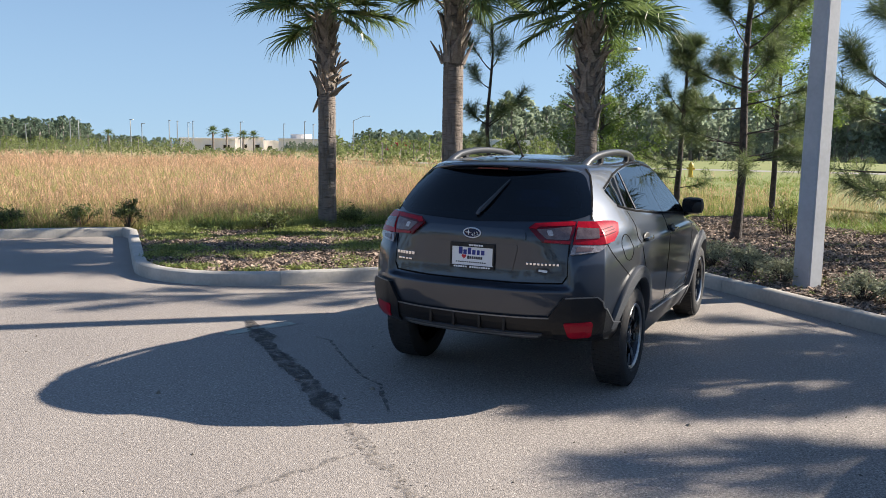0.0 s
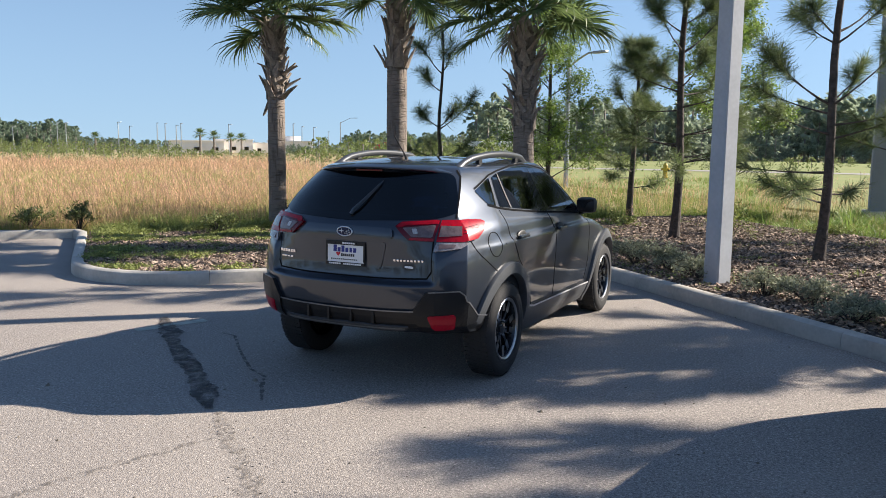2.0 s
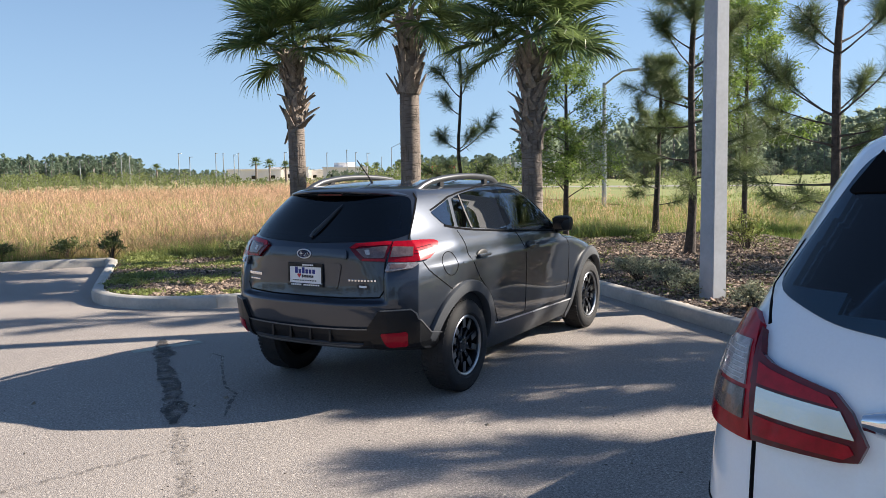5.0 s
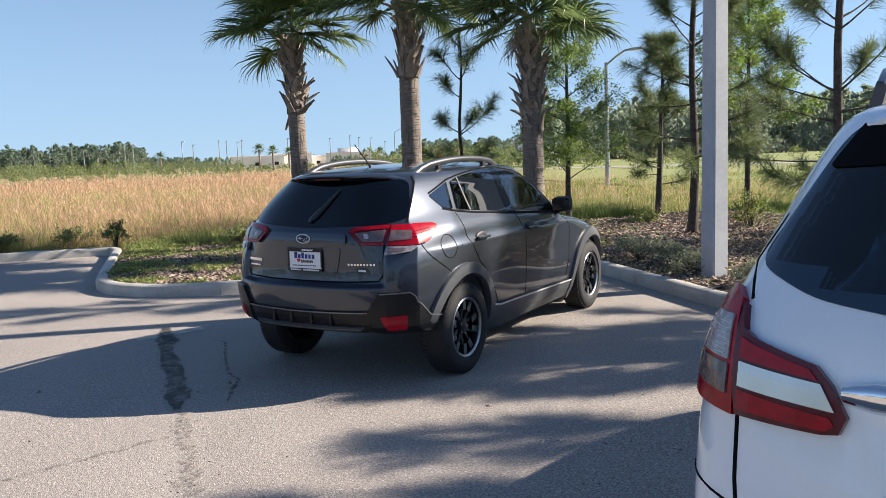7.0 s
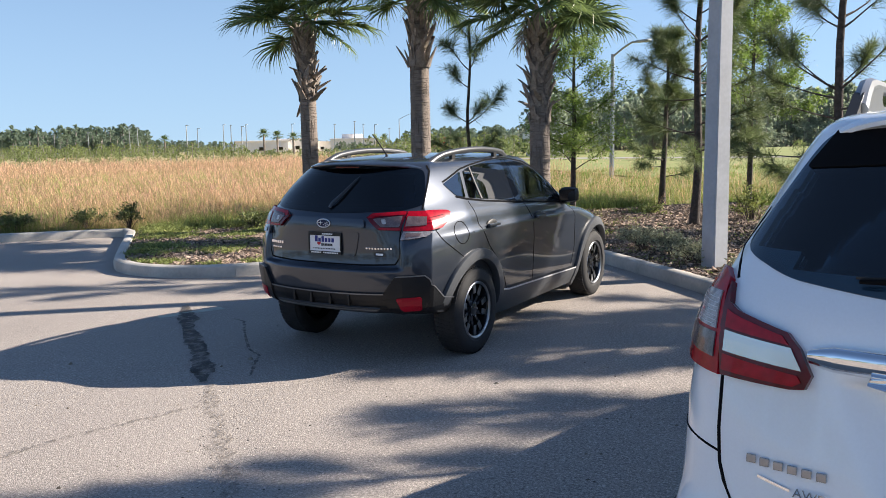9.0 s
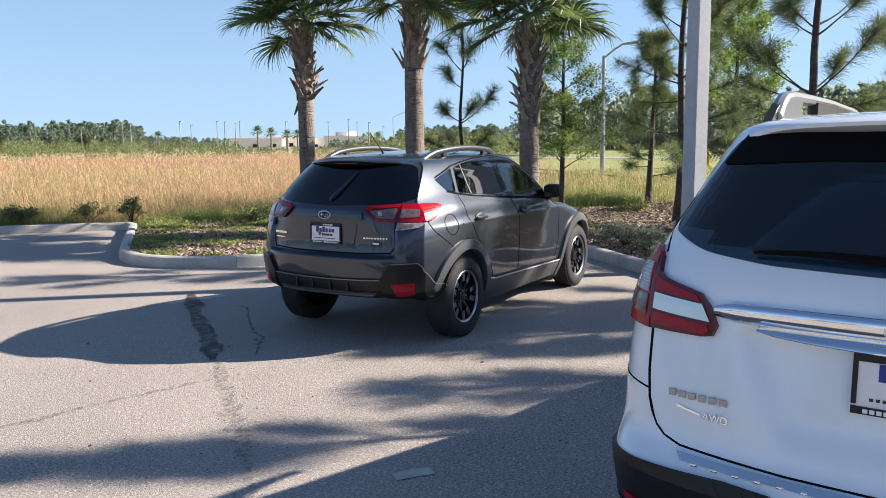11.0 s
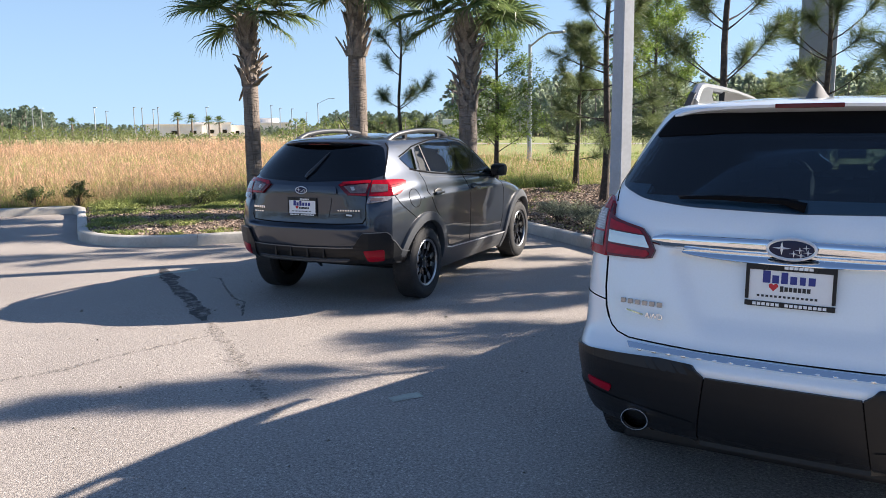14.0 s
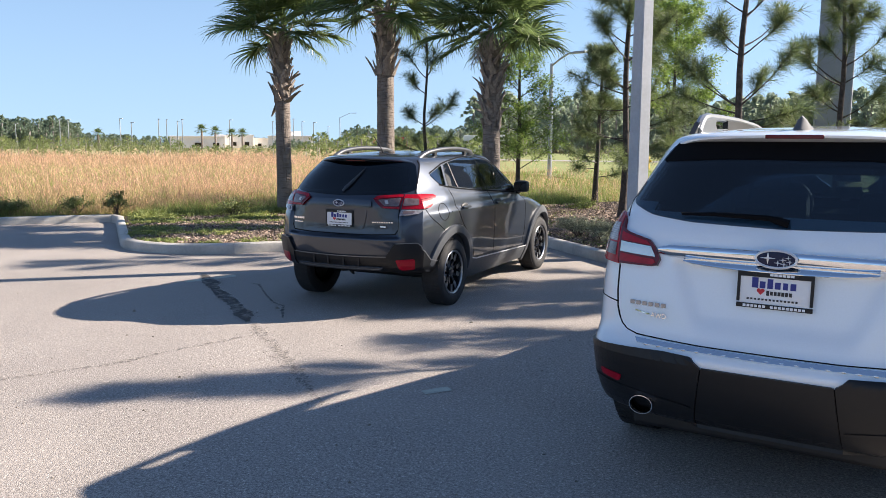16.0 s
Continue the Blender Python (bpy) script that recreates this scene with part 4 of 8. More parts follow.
def badge(car, rx, rz, at):
    """An oval badge with a cluster of bright stars on navy."""
    b = part("emblem", ellipse_bm(rx, rz, 0.006, at), M_NAVY, car, "oval navy emblem in a chrome ring", True)
    part("emblem_ring", ring_bm(rx * 1.02, rz * 1.03, rx * 0.13, 0.008, at), M_STAR, b, "bright ring", True)
    for sx, sz, r in ((-0.40, 0.08, 0.62), (0.10, -0.36, 0.32), (0.34, -0.04, 0.32), (0.40, -0.48, 0.32), (0.68, -0.22, 0.32), (0.60, 0.18, 0.28)):
        part("star", star_bm(rz * r, (at[0] + rx * sx * 0.95, at[1] - 0.0095, at[2] + rz * sz)), M_STAR, b)
    return b


def plate_group(car, at, tilt, w=0.315, h=0.165):
    """A dealer plate in a dark frame; its wording is drawn as plain bars."""
    pl = empty("licence_plate")
    pl.parent = car
    pl.location = at
    pl.rotation_euler = (radians(tilt), 0, 0)
    pl["label"] = "white dealer plate in a dark frame"
    part("plate", box_bm(w - 0.02, 0.004, h - 0.02, bevel=0.001), M_PLATE, pl)
    bm = bmesh.new()
    for sx, sz, px, pz in ((w, 0.026, 0, h / 2 - 0.013), (w, 0.020, 0, -h / 2 + 0.010), (0.013, h - 0.046, -w / 2 + 0.0065, 0.003), (0.013, h - 0.046, w / 2 - 0.0065, 0.003)):
        box_bm(sx, 0.010, sz, (px, -0.003, pz), 0.002, bm)
    fr = part("plate_frame", bm, M_CLAD, pl, "dark plastic plate frame")
    bm = bmesh.new()
    for k in range(6):
        box_bm(0.014, 0.002, 0.011, (-0.035 + k * 0.017 + 0.02, -0.0085, h / 2 - 0.013), bm=bm)
    for k in range(16):
        if k != 6:
            box_bm(0.012, 0.002, 0.011, (-0.122 + k * 0.0163, -0.0085, -h / 2 + 0.010), bm=bm)
    tagged(part("frame_lettering", bm, M_PLATE, fr, "row of small white bars"), kind="stuff")
    for k, (bw, bh) in enumerate(((0.030, 0.046), (0.026, 0.030), (0.026, 0.043), (0.026, 0.030), (0.022, 0.030), (0.026, 0.030))):
        part("letter_bar", box_bm(bw * 0.9, 0.002, bh, (-0.083 + k * 0.0315, -0.003, 0.008 + bh / 2), 0.0005), M_BLUE, pl, "dark blue bar")
    bm = bmesh.new()
    for k in range(7):
        box_bm(0.012, 0.002, 0.022 if k == 0 else 0.017, (-0.028 + k * 0.0155, -0.003, -0.012), 0.0005, bm)
    for k in range(14):
        box_bm(0.009, 0.002, 0.008, (-0.11 + k * 0.0155, -0.003, -0.042), bm=bm)
    part("lettering", bm, M_INK, pl, "rows of small black bars")
    bm = bmesh.new()
    ring = []
    for k in range(28):
        t = k * math.tau / 28
        hx = 16 * math.sin(t) ** 3
        hz = 13 * math.cos(t) - 5 * math.cos(2 * t) - 2 * math.cos(3 * t) - math.cos(4 * t)
        ring.append(bm.verts.new((-0.058 + hx * 0.00105, -0.0035, -0.006 + hz * 0.00105)))
    bm.faces.new(ring)
    ex = bmesh.ops.extrude_face_region(bm, geom=bm.faces[:])
    bmesh.ops.translate(bm, vec=(0, 0.002, 0), verts=[v for v in ex["geom"] if isinstance(v, bmesh.types.BMVert)])
    bmesh.ops.recalc_face_normals(bm, faces=bm.faces[:])
    part("heart", bm, M_HEART, pl, "small red heart")
    for sx in (-0.085, 0.085):
        part("bolt", lathe([(0.0, 0.008), (0.004, 0.007), (0.005, 0.001)], 10, "z"), M_BLACK, pl).matrix_local = pose(sx, -0.008, h / 2 - 0.013, 90)
    return pl


def bars(car, name, shell, x0, x1, z, h, count, material, label, off=0.006, slope=0.0):
    """Raised lettering drawn as a row of plain bars on the tailgate."""
    step = (x1 - x0) / count
    for k in range(count):
        xc = x0 + step * (k + 0.5)
        p = shell.at(shell.t_x(xc, z), z)
        bm = bmesh.new()
        box_bm(step * 0.66, 0.006, h, (xc, p.y - off, z + slope * k), 0.0015, bm)
        part(name, bm, material, car, label)

# ---- the dark grey car: origin on the ground under the rear axle, y forward ----
def grey_bulge(y, z):
    k = math.exp(-((z - 0.66) / 0.22) ** 2)
    arch = math.exp(-(y / 0.46) ** 2) + 0.8 * math.exp(-((y - 2.665) / 0.46) ** 2)
    hollow = -0.005 * math.exp(-((z - 0.62) / 0.15) ** 2) * math.exp(-((y - 1.35) / 0.75) ** 4)
    # the shoulder line, rising a little to the rear
    zs = 0.985 - 0.02 * (y - 0.3)
    line = max(0.0, 1 - (z - zs) / 0.045) if z > zs else max(0.0, 1 - (zs - z) / 0.24) ** 1.6
    return 0.018 * k * arch + hollow + 0.011 * line * max(0.0, min(1.0, (y + 0.25) / 0.3, (2.9 - y) / 0.4))


GS = EdgedShell(
    rear=[(0.2, 0.30), (0.33, 0.10), (0.39, -0.40), (0.425, -0.72), (0.47, -0.79), (0.56, -0.825), (0.738, -0.842), (0.75, -0.835), (0.76, -0.80), (0.775, -0.765), (0.90, -0.750), (1.05, -0.752), (1.12, -0.735),
          (1.16, -0.70), (1.25, -0.61), (1.38, -0.505), (1.47, -0.43), (1.505, -0.40), (1.53, -0.30), (1.555, -0.06), (1.575, 0.30)],
    half=[(0.2, 0.77), (0.34, 0.84), (0.5, 0.872), (0.7, 0.886), (0.85, 0.890), (0.97, 0.888), (1.0, 0.876), (1.08, 0.862), (1.13, 0.842), (1.18, 0.808), (1.27, 0.752), (1.37, 0.694), (1.45, 0.648),
          (1.505, 0.605), (1.535, 0.53), (1.56, 0.38), (1.575, 0.14)],
    corner_rear=[(0.2, 0.20), (0.33, -0.05), (0.39, -0.40), (0.425, -0.70), (0.47, -0.80), (0.56, -0.835), (0.70, -0.845), (0.80, -0.838), (0.92, -0.815), (0.99, -0.788), (1.02, -0.762), (1.05, -0.752), (1.12, -0.735),
                 (1.16, -0.70), (1.25, -0.61), (1.38, -0.505), (1.47, -0.43), (1.505, -0.40), (1.53, -0.30), (1.555, -0.06), (1.575, 0.30)],
    edge_x=[(0.2, 0.68), (0.34, 0.745), (0.45, 0.793), (0.6, 0.818), (0.75, 0.825), (0.90, 0.820), (1.0, 0.806), (1.08, 0.780), (1.14, 0.740), (1.18, 0.708), (1.25, 0.686), (1.31, 0.668), (1.38, 0.640), (1.45, 0.606),
            (1.505, 0.560), (1.535, 0.48), (1.56, 0.34), (1.575, 0.12)],
    edge_y=[(0.2, 0.30), (0.34, 0.0), (0.42, -0.44), (0.50, -0.56), (0.65, -0.575), (0.90, -0.560), (1.0, -0.525), (1.08, -0.505), (1.16, -0.49), (1.22, -0.45), (1.31, -0.365), (1.38, -0.29), (1.45, -0.21), (1.505, -0.15), (1.535, -0.06), (1.56, 0.14), (1.575, 0.40)],
    front=[(0.2, 3.38), (0.4, 3.50), (0.6, 3.50), (0.75, 3.44), (0.84, 3.32), (0.90, 3.14), (0.96, 2.80), (1.01, 2.42), (1.06, 2.22), (1.12, 2.13), (1.25, 1.99), (1.4, 1.79),
           (1.50, 1.58), (1.535, 1.42), (1.56, 1.15), (1.575, 0.70)],
    fcorner=[(0.2, 0.6), (0.7, 0.75), (0.9, 0.9), (1.0, 0.6), (1.1, 0.34), (1.4, 0.28), (1.575, 0.1)],
    power=3.3, bulge=grey_bulge)


def build_grey_car():
    car = empty("grey_crossover_car")
    levels = [0.2, 0.25, 0.3, 0.35, 0.39, 0.41, 0.425, 0.44, 0.48, 0.52, 0.55, 0.58, 0.61, 0.635, 0.66, 0.69, 0.715, 0.73, 0.738, 0.744, 0.75, 0.756, 0.762, 0.769, 0.775, 0.79, 0.82, 0.86, 0.9, 0.93, 0.955, 0.97, 0.98, 0.99, 1.0, 1.02,
              1.04, 1.06, 1.08, 1.10, 1.12, 1.15, 1.2, 1.25, 1.3, 1.35, 1.4, 1.44, 1.47, 1.49, 1.505, 1.515, 1.525, 1.535, 1.545, 1.555, 1.563, 1.57, 1.575]
    shell = GS.loft(levels)
    cutters = []
    for y in (0.0, 2.665):
        for s in (-1, 1):
            c = lathe([(s * 0.55, 0.001), (s * 0.55, 0.41), (s * 1.2, 0.41), (s * 1.2, 0.001)], 48)
            bmesh.ops.holes_fill(c, edges=c.edges[:])
            bmesh.ops.remove_doubles(c, verts=c.verts[:], dist=0.002)
            bmesh.ops.recalc_face_normals(c, faces=c.faces[:])
            bmesh.ops.translate(c, vec=(0, y, 0.35), verts=c.verts[:])
            cutters.append(c)
    me = cut(shell, cutters)
    me.materials.clear()
    me.materials.append(M_PAINT_G)
    me.materials.append(M_BLACK)
    for p in me.polygons:
        c = p.center
        p.material_index = 0
        p.use_smooth = True
        for y in (0.0, 2.665):
            if (c.y - y) ** 2 + (c.z - 0.35) ** 2 < 0.407 ** 2 or (c.z < 0.21):
                p.material_index = 1
                p.use_smooth = False
    rear_win = [(-0.715, 1.218), (-0.60, 1.176), (0, 1.152), (0.60, 1.176), (0.715, 1.218), (0.58, 1.45), (0.52, 1.475), (-0.52, 1.475), (-0.58, 1.45)]
    quarter = [(-0.15, 1.348), (0.155, 1.433), (0.04, 1.232), (-0.075, 1.256)]
    rear_door = [(0.205, 1.434), (0.345, 1.460), (0.70, 1.494), (0.97, 1.503), (0.845, 1.150), (0.09, 1.226)]
    front_door = [(1.06, 1.502), (1.36, 1.460), (1.61, 1.350), (1.73, 1.235), (1.75, 1.085), (1.00, 1.138)]
    holes = [shrink(GS.tz(rounded("x", rear_win, 0.05)), 0.93)]
    for w in (quarter, rear_door, front_door):
        h = shrink(GS.tz(rounded("y", w, 0.02)), 0.93)
        holes += [h, flip(h)]
    screen = [(2.25, 1.14), (2.25, 1.44), (3.0, 1.46), (3.0, 1.12)]
    holes += [screen, flip(screen)]
    open_windows(GS, me, holes)
    wide = [shrink(h, 1.06) for h in holes]
    lv = [0.55, 0.8, 1.0, 1.05] + [1.08 + 0.02 * k for k in range(22)] + [1.53, 1.545]
    part("cabin_lining", GS.lining(lv, wide, 0.03), M_CABIN, car, "dark cabin lining")
    for mir in (False, True):
        part("windscreen", GS.patch([("y", 2.13, 1.112), ("y", 1.68, 1.455), ("y", 1.50, 1.45), ("y", 1.95, 1.115)], 0.002, 0.006, mir), M_PANE, car, "clear windscreen half")
    part("dashboard", box_bm(1.25, 0.45, 0.30, (0, 1.72, 0.88), 0.08), M_CABIN, car, "dark dashboard", True)
    seat_row(car, 0.95, 0.55, (-0.37, 0.37), 0.60, 0.16)
    seat_row(car, 0.10, 0.58, (-0.45, 0.0, 0.45), 0.55, 0.13, 0.42)
    body = new("body", me)
    body.parent = car
    body["label"] = "dark metallic grey painted body"

    def P(name, pts, material, label="", off=0.004, deep=0.02, mirror=False, parent=car, smooth=True, step=0.05):
        return part(name, GS.patch(pts, off, deep, mirror, step), material, parent, label, smooth)

    # rear window and spoiler
    P("rear_window", rounded("x", rear_win, 0.05), M_PRIVACY, "dark tinted rear window", 0.003, 0.01)
    # roof spoiler: a thin wedge carried on behind the roof
    bm = bmesh.new()
    rows = []
    for k in range(25):
        x = -0.57 + 1.14 * k / 24
        f = abs(x) / 0.57
        back, drop = 0.25 * f ** 2.6, 0.030 * f ** 2 + 0.02 * f ** 8
        rows.append([bm.verts.new((x * (1 if i < 3 else 0.985), y + back, z - drop)) for i, (y, z) in enumerate(((-0.10, 1.560), (-0.34, 1.540), (-0.470, 1.518), (-0.482, 1.511), (-0.478, 1.503), (-0.40, 1.490), (-0.2, 1.486)))])
    for q0, q1 in zip(rows, rows[1:]):
        for k in range(7):
            bm.faces.new((q0[k], q0[(k + 1) % 7], q1[(k + 1) % 7], q1[k]))
    bm.faces.new(rows[0])
    bm.faces.new(rows[-1])
    bmesh.ops.recalc_face_normals(bm, faces=bm.faces[:])
    spoil = part("spoiler", bm, M_PAINT_G, car, "body-coloured roof spoiler", True)
    part("brake_light", box_bm(0.22, 0.012, 0.012, (0, -0.452, 1.488), 0.003), M_REDD, spoil, "high red brake light")
    for mir in (False, True):
        part("window_gap", GS.strip([("x", 0.56, 1.492), ("x", 0.602, 1.45), ("x", 0.637, 1.38), ("x", 0.665, 1.31), ("x", 0.683, 1.25), ("x", 0.702, 1.18)], 0.011, 0.003, mirror=mir), M_GAP, car, "dark joint beside the rear window")
    # wiper
    def on(x, z, o):
        t = GS.t_x(x, z)
        return GS.at(t, z) + GS.normal(t, z) * o
    wp = part("rear_wiper", tube([on(-0.005, 1.185, 0.012), on(0.005, 1.21, 0.026), on(0.06, 1.285, 0.026), on(0.125, 1.385, 0.020)], [0.014, 0.009, 0.007, 0.004], 6), M_SILVER, car, "slim wiper resting diagonally", True)
    part("wiper_blade", tube([on(0.01, 1.20, 0.015), on(0.07, 1.295, 0.015), on(0.14, 1.41, 0.015)], [0.005, 0.006, 0.004], 5), M_SILVER, wp, "pale wiper blade")
    # tailgate garnish, recess and joints
    P("garnish", rounded("x", [(-0.36, 1.052), (0.36, 1.052), (0.345, 1.112), (-0.33, 1.118)], 0.02), M_PAINT_G, "body-coloured garnish above the plate", 0.022, 0.03)
    P("plate_recess", rounded("x", [(-0.27, 0.835), (0.27, 0.835), (0.31, 1.02), (-0.31, 1.02)], 0.03), M_PAINT_G, "shallow plate recess", 0.006, 0.012)
    part("tailgate_gap", GS.strip([("x", 0.62, 1.165), ("x", 0.615, 1.03), ("x", 0.615, 0.95), ("x", 0.62, 0.84), ("x", 0.59, 0.790), ("x", 0.3, 0.780), ("x", 0.02, 0.778), ("x", -0.3, 0.780), ("x", -0.59, 0.790),
                                   ("x", -0.62, 0.84), ("x", -0.615, 0.95), ("x", -0.615, 1.03), ("x", -0.62, 1.165)], 0.010, 0.002), M_GAP, car)
    # badges
    badge(car, 0.062, 0.034, (0.0, GS.at(0, 1.082).y - 0.022, 1.082))
    bars(car, "maker_badge", GS, -0.60, -0.44, 0.912, 0.022, 6, M_CHROME, "chrome lettering drawn as bars")
    bars(car, "drive_badge", GS, -0.585, -0.46, 0.872, 0.012, 4, M_CHROME, "small chrome lettering drawn as bars")
    bars(car, "model_badge", GS, 0.36, 0.572, 0.905, 0.014, 9, M_CHROME, "chrome lettering drawn as bars")
    oval = [("x", 0.470 + 0.046 * math.cos(a * math.tau / 24), 0.862 + 0.022 * math.sin(a * math.tau / 24)) for a in range(24)]
    st = P("dealer_sticker", oval, M_INK, "small oval dealer sticker", 0.003, 0.004)
    P("sticker_bar", rounded("x", [(0.442, 0.857), (0.498, 0.853), (0.498, 0.868), (0.442, 0.871)], 0.005), M_PLATE, "white bar", 0.0045, 0.003, parent=st)
    plate_group(car, (0.0, GS.at(0, 0.930).y - 0.013, 0.930), -2)
    # tail lamps, wrapping round the corners
    for mir in (False, True):
        inner = P("tail_lamp", [("x", 0.365, 1.123), ("x", 0.40, 1.147), ("x", 0.60, 1.163), ("x", 0.628, 1.160), ("x", 0.618, 1.030), ("x", 0.46, 1.040)], M_REDD, "red and clear tail lamp", 0.022, 0.035, mir)
        P("red_border", [("x", 0.375, 1.122), ("x", 0.402, 1.143), ("x", 0.60, 1.158), ("x", 0.622, 1.155), ("x", 0.622, 1.137), ("x", 0.43, 1.127), ("x", 0.412, 1.118)], M_RED, "bright red upper band", 0.025, 0.01, mir, inner)
        P("red_border", [("x", 0.470, 1.056), ("x", 0.612, 1.052), ("x", 0.612, 1.036), ("x", 0.468, 1.044)], M_RED, "bright red lower band", 0.025, 0.01, mir, inner)
        P("lens", rounded("x", [(0.415, 1.114), (0.612, 1.130), (0.606, 1.058), (0.480, 1.062)], 0.012), M_SMOKE, "smoked clear lens", 0.026, 0.01, mir, inner)
        P("lamp_bulb", rounded("x", [(0.475, 1.108), (0.505, 1.110), (0.520, 1.080), (0.492, 1.078)], 0.008), M_REVERSE, "bright bulb holder", 0.0285, 0.005, mir, inner)
        outer = P("tail_lamp", [("x", 0.632, 1.160), ("x", 0.70, 1.160), ("y", -0.42, 1.160), ("y", -0.30, 1.153), ("y", -0.27, 1.140), ("y", -0.33, 1.085), ("y", -0.42, 1.040), ("x", 0.78, 1.026), ("x", 0.632, 1.030)], M_RED, "red wrap-round tail lamp", 0.022, 0.035, mir, step=0.03)
        P("lens", [("x", 0.640, 1.126), ("x", 0.748, 1.120), ("x", 0.762, 1.064), ("x", 0.640, 1.060)], M_SMOKE, "smoked inner lens", 0.026, 0.01, mir, outer)
        for z in (1.078, 1.094, 1.110):
            part("lens_rib", GS.strip([("x", 0.768, z), ("x", 0.80, z), ("y", -0.44, z + 0.006), ("y", -0.36, z + 0.014)], 0.004, 0.0245, mirror=mir), M_REDD, outer, "dark rib in the red lens")
        P("reverse_lamp", [("x", 0.636, 1.026), ("x", 0.815, 1.022), ("x", 0.775, 0.985), ("x", 0.640, 0.966)], M_LENSG, "clear reversing lamp", 0.02, 0.03, mir, outer)
        P("reverse_reflector", [("x", 0.655, 1.010), ("x", 0.745, 1.008), ("x", 0.735, 0.988), ("x", 0.655, 0.982)], M_SMOKE, "dark reflector bowl", 0.0225, 0.006, mir, outer)
    # rear bumper: dark lower cladding, corner pockets, reflectors, bright diffuser edge
    P("bumper_cladding", [("x", -0.53, 0.578), ("x", 0, 0.570), ("x", 0.53, 0.578), ("x", 0.60, 0.44), ("x", 0.40, 0.428), ("x", -0.40, 0.428), ("x", -0.60, 0.44)], M_CLAD, "black textured lower bumper", 0.015, 0.04)
    P("diffuser", rounded("x", [(-0.49, 0.482), (0.49, 0.482), (0.45, 0.456), (-0.45, 0.456)], 0.01), M_CLADG, "grey diffuser blade", 0.028, 0.03)
    part("diffuser_edge", GS.strip([("x", -0.54, 0.582), ("x", 0, 0.574), ("x", 0.54, 0.582)], 0.009, 0.022), M_EDGE, car, "pale trim edge")
    part("diffuser_edge", GS.strip([("x", -0.46, 0.470), ("x", 0, 0.462), ("x", 0.46, 0.470)], 0.012, 0.030), M_EDGE, car, "pale lower lip")
    for xr in (-0.26, -0.09, 0.09, 0.26):
        part("diffuser_rib", box_bm(0.018, 0.05, 0.085, (xr, GS.at(GS.t_x(xr, 0.52), 0.52).y - 0.008, 0.52), 0.006), M_CLAD, car)
    for mir in (False, True):
        P("corner_cladding", [("x", 0.545, 0.45), ("x", 0.53, 0.59), ("x", 0.61, 0.708), ("x", 0.78, 0.712), ("x", 0.81, 0.685), ("y", -0.47, 0.545), ("y", -0.36, 0.515), ("y", -0.35, 0.415), ("x", 0.80, 0.425), ("x", 0.60, 0.432)],
          M_CLAD, "black bumper corner", 0.026, 0.06, mir, step=0.03)
        part("corner_edge_highlight", GS.strip([("y", -0.345, 0.518), ("y", -0.46, 0.540), ("x", 0.812, 0.685), ("x", 0.785, 0.714), ("x", 0.62, 0.710)], 0.008, 0.029, mirror=mir), M_EDGE, car, "edge highlight painted along the bumper corner")
        P("reflector", rounded("x", [(0.605, 0.555), (0.762, 0.561), (0.748, 0.470), (0.635, 0.464)], 0.02), M_REFL, "red rear reflector", 0.031, 0.02, mir)
    P("bumper_ledge", [("x", -0.58, 0.744), ("x", 0.58, 0.744), ("x", 0.60, 0.736), ("x", -0.60, 0.736)], M_PAINT_G, "", 0.005, 0.01)
    # side windows, pillars, seams
    for mir in (False, True):
        P("quarter_window", rounded("y", quarter, 0.02), M_SIDEGLASS, "tinted rear quarter window", 0.004, 0.012, mir)
        P("rear_door_window", rounded("y", rear_door, 0.02), M_SIDEGLASS, "tinted rear door window", 0.004, 0.012, mir)
        P("window_bar", [("y", 0.322, 1.456), ("y", 0.342, 1.459), ("y", 0.292, 1.204), ("y", 0.268, 1.206)], M_BLACK, "", 0.008, 0.012, mir)
        P("front_door_window", rounded("y", front_door, 0.02), M_PANE, "front door window", 0.004, 0.012, mir)
        P("pillar", [("y", 0.975, 1.503), ("y", 1.055, 1.502), ("y", 0.995, 1.138), ("y", 0.85, 1.148)], M_GLASS, "gloss black door pillar", 0.0035, 0.012, mir)
        part("belt_trim", GS.strip([("y", -0.08, 1.246), ("y", 0.04, 1.222), ("y", 0.30, 1.188), ("y", 0.85, 1.138), ("y", 1.02, 1.126), ("y", 1.76, 1.072)], 0.014, 0.006, mirror=mir), M_GAP, car, "black belt trim")
        part("roof_trim", GS.strip([("y", -0.14, 1.362), ("y", 0.17, 1.448), ("y", 0.35, 1.474), ("y", 0.70, 1.507), ("y", 1.0, 1.515), ("y", 1.09, 1.513), ("y", 1.38, 1.472), ("y", 1.63, 1.362), ("y", 1.75, 1.243), ("y", 1.78, 1.09)], 0.013, 0.004, mirror=mir), M_GAP, car, "black window surround")
        part("door_gap", GS.strip([("y", 0.05, 1.205), ("y", 0.07, 1.02), ("y", 0.21, 0.832), ("y", 0.42, 0.66), ("y", 0.53, 0.50), ("y", 0.58, 0.42)], 0.007, 0.002, mirror=mir), M_GAP, car)
        part("door_gap", GS.strip([("y", 0.97, 1.12), ("y", 1.06, 1.02), ("y", 1.10, 0.8), ("y", 1.12, 0.42)], 0.007, 0.002, mirror=mir), M_GAP, car)
        part("door_gap", GS.strip([("y", 1.95, 1.08), ("y", 2.08, 0.9), ("y", 2.10, 0.6), ("y", 2.05, 0.42)], 0.007, 0.002, mirror=mir), M_GAP, car)
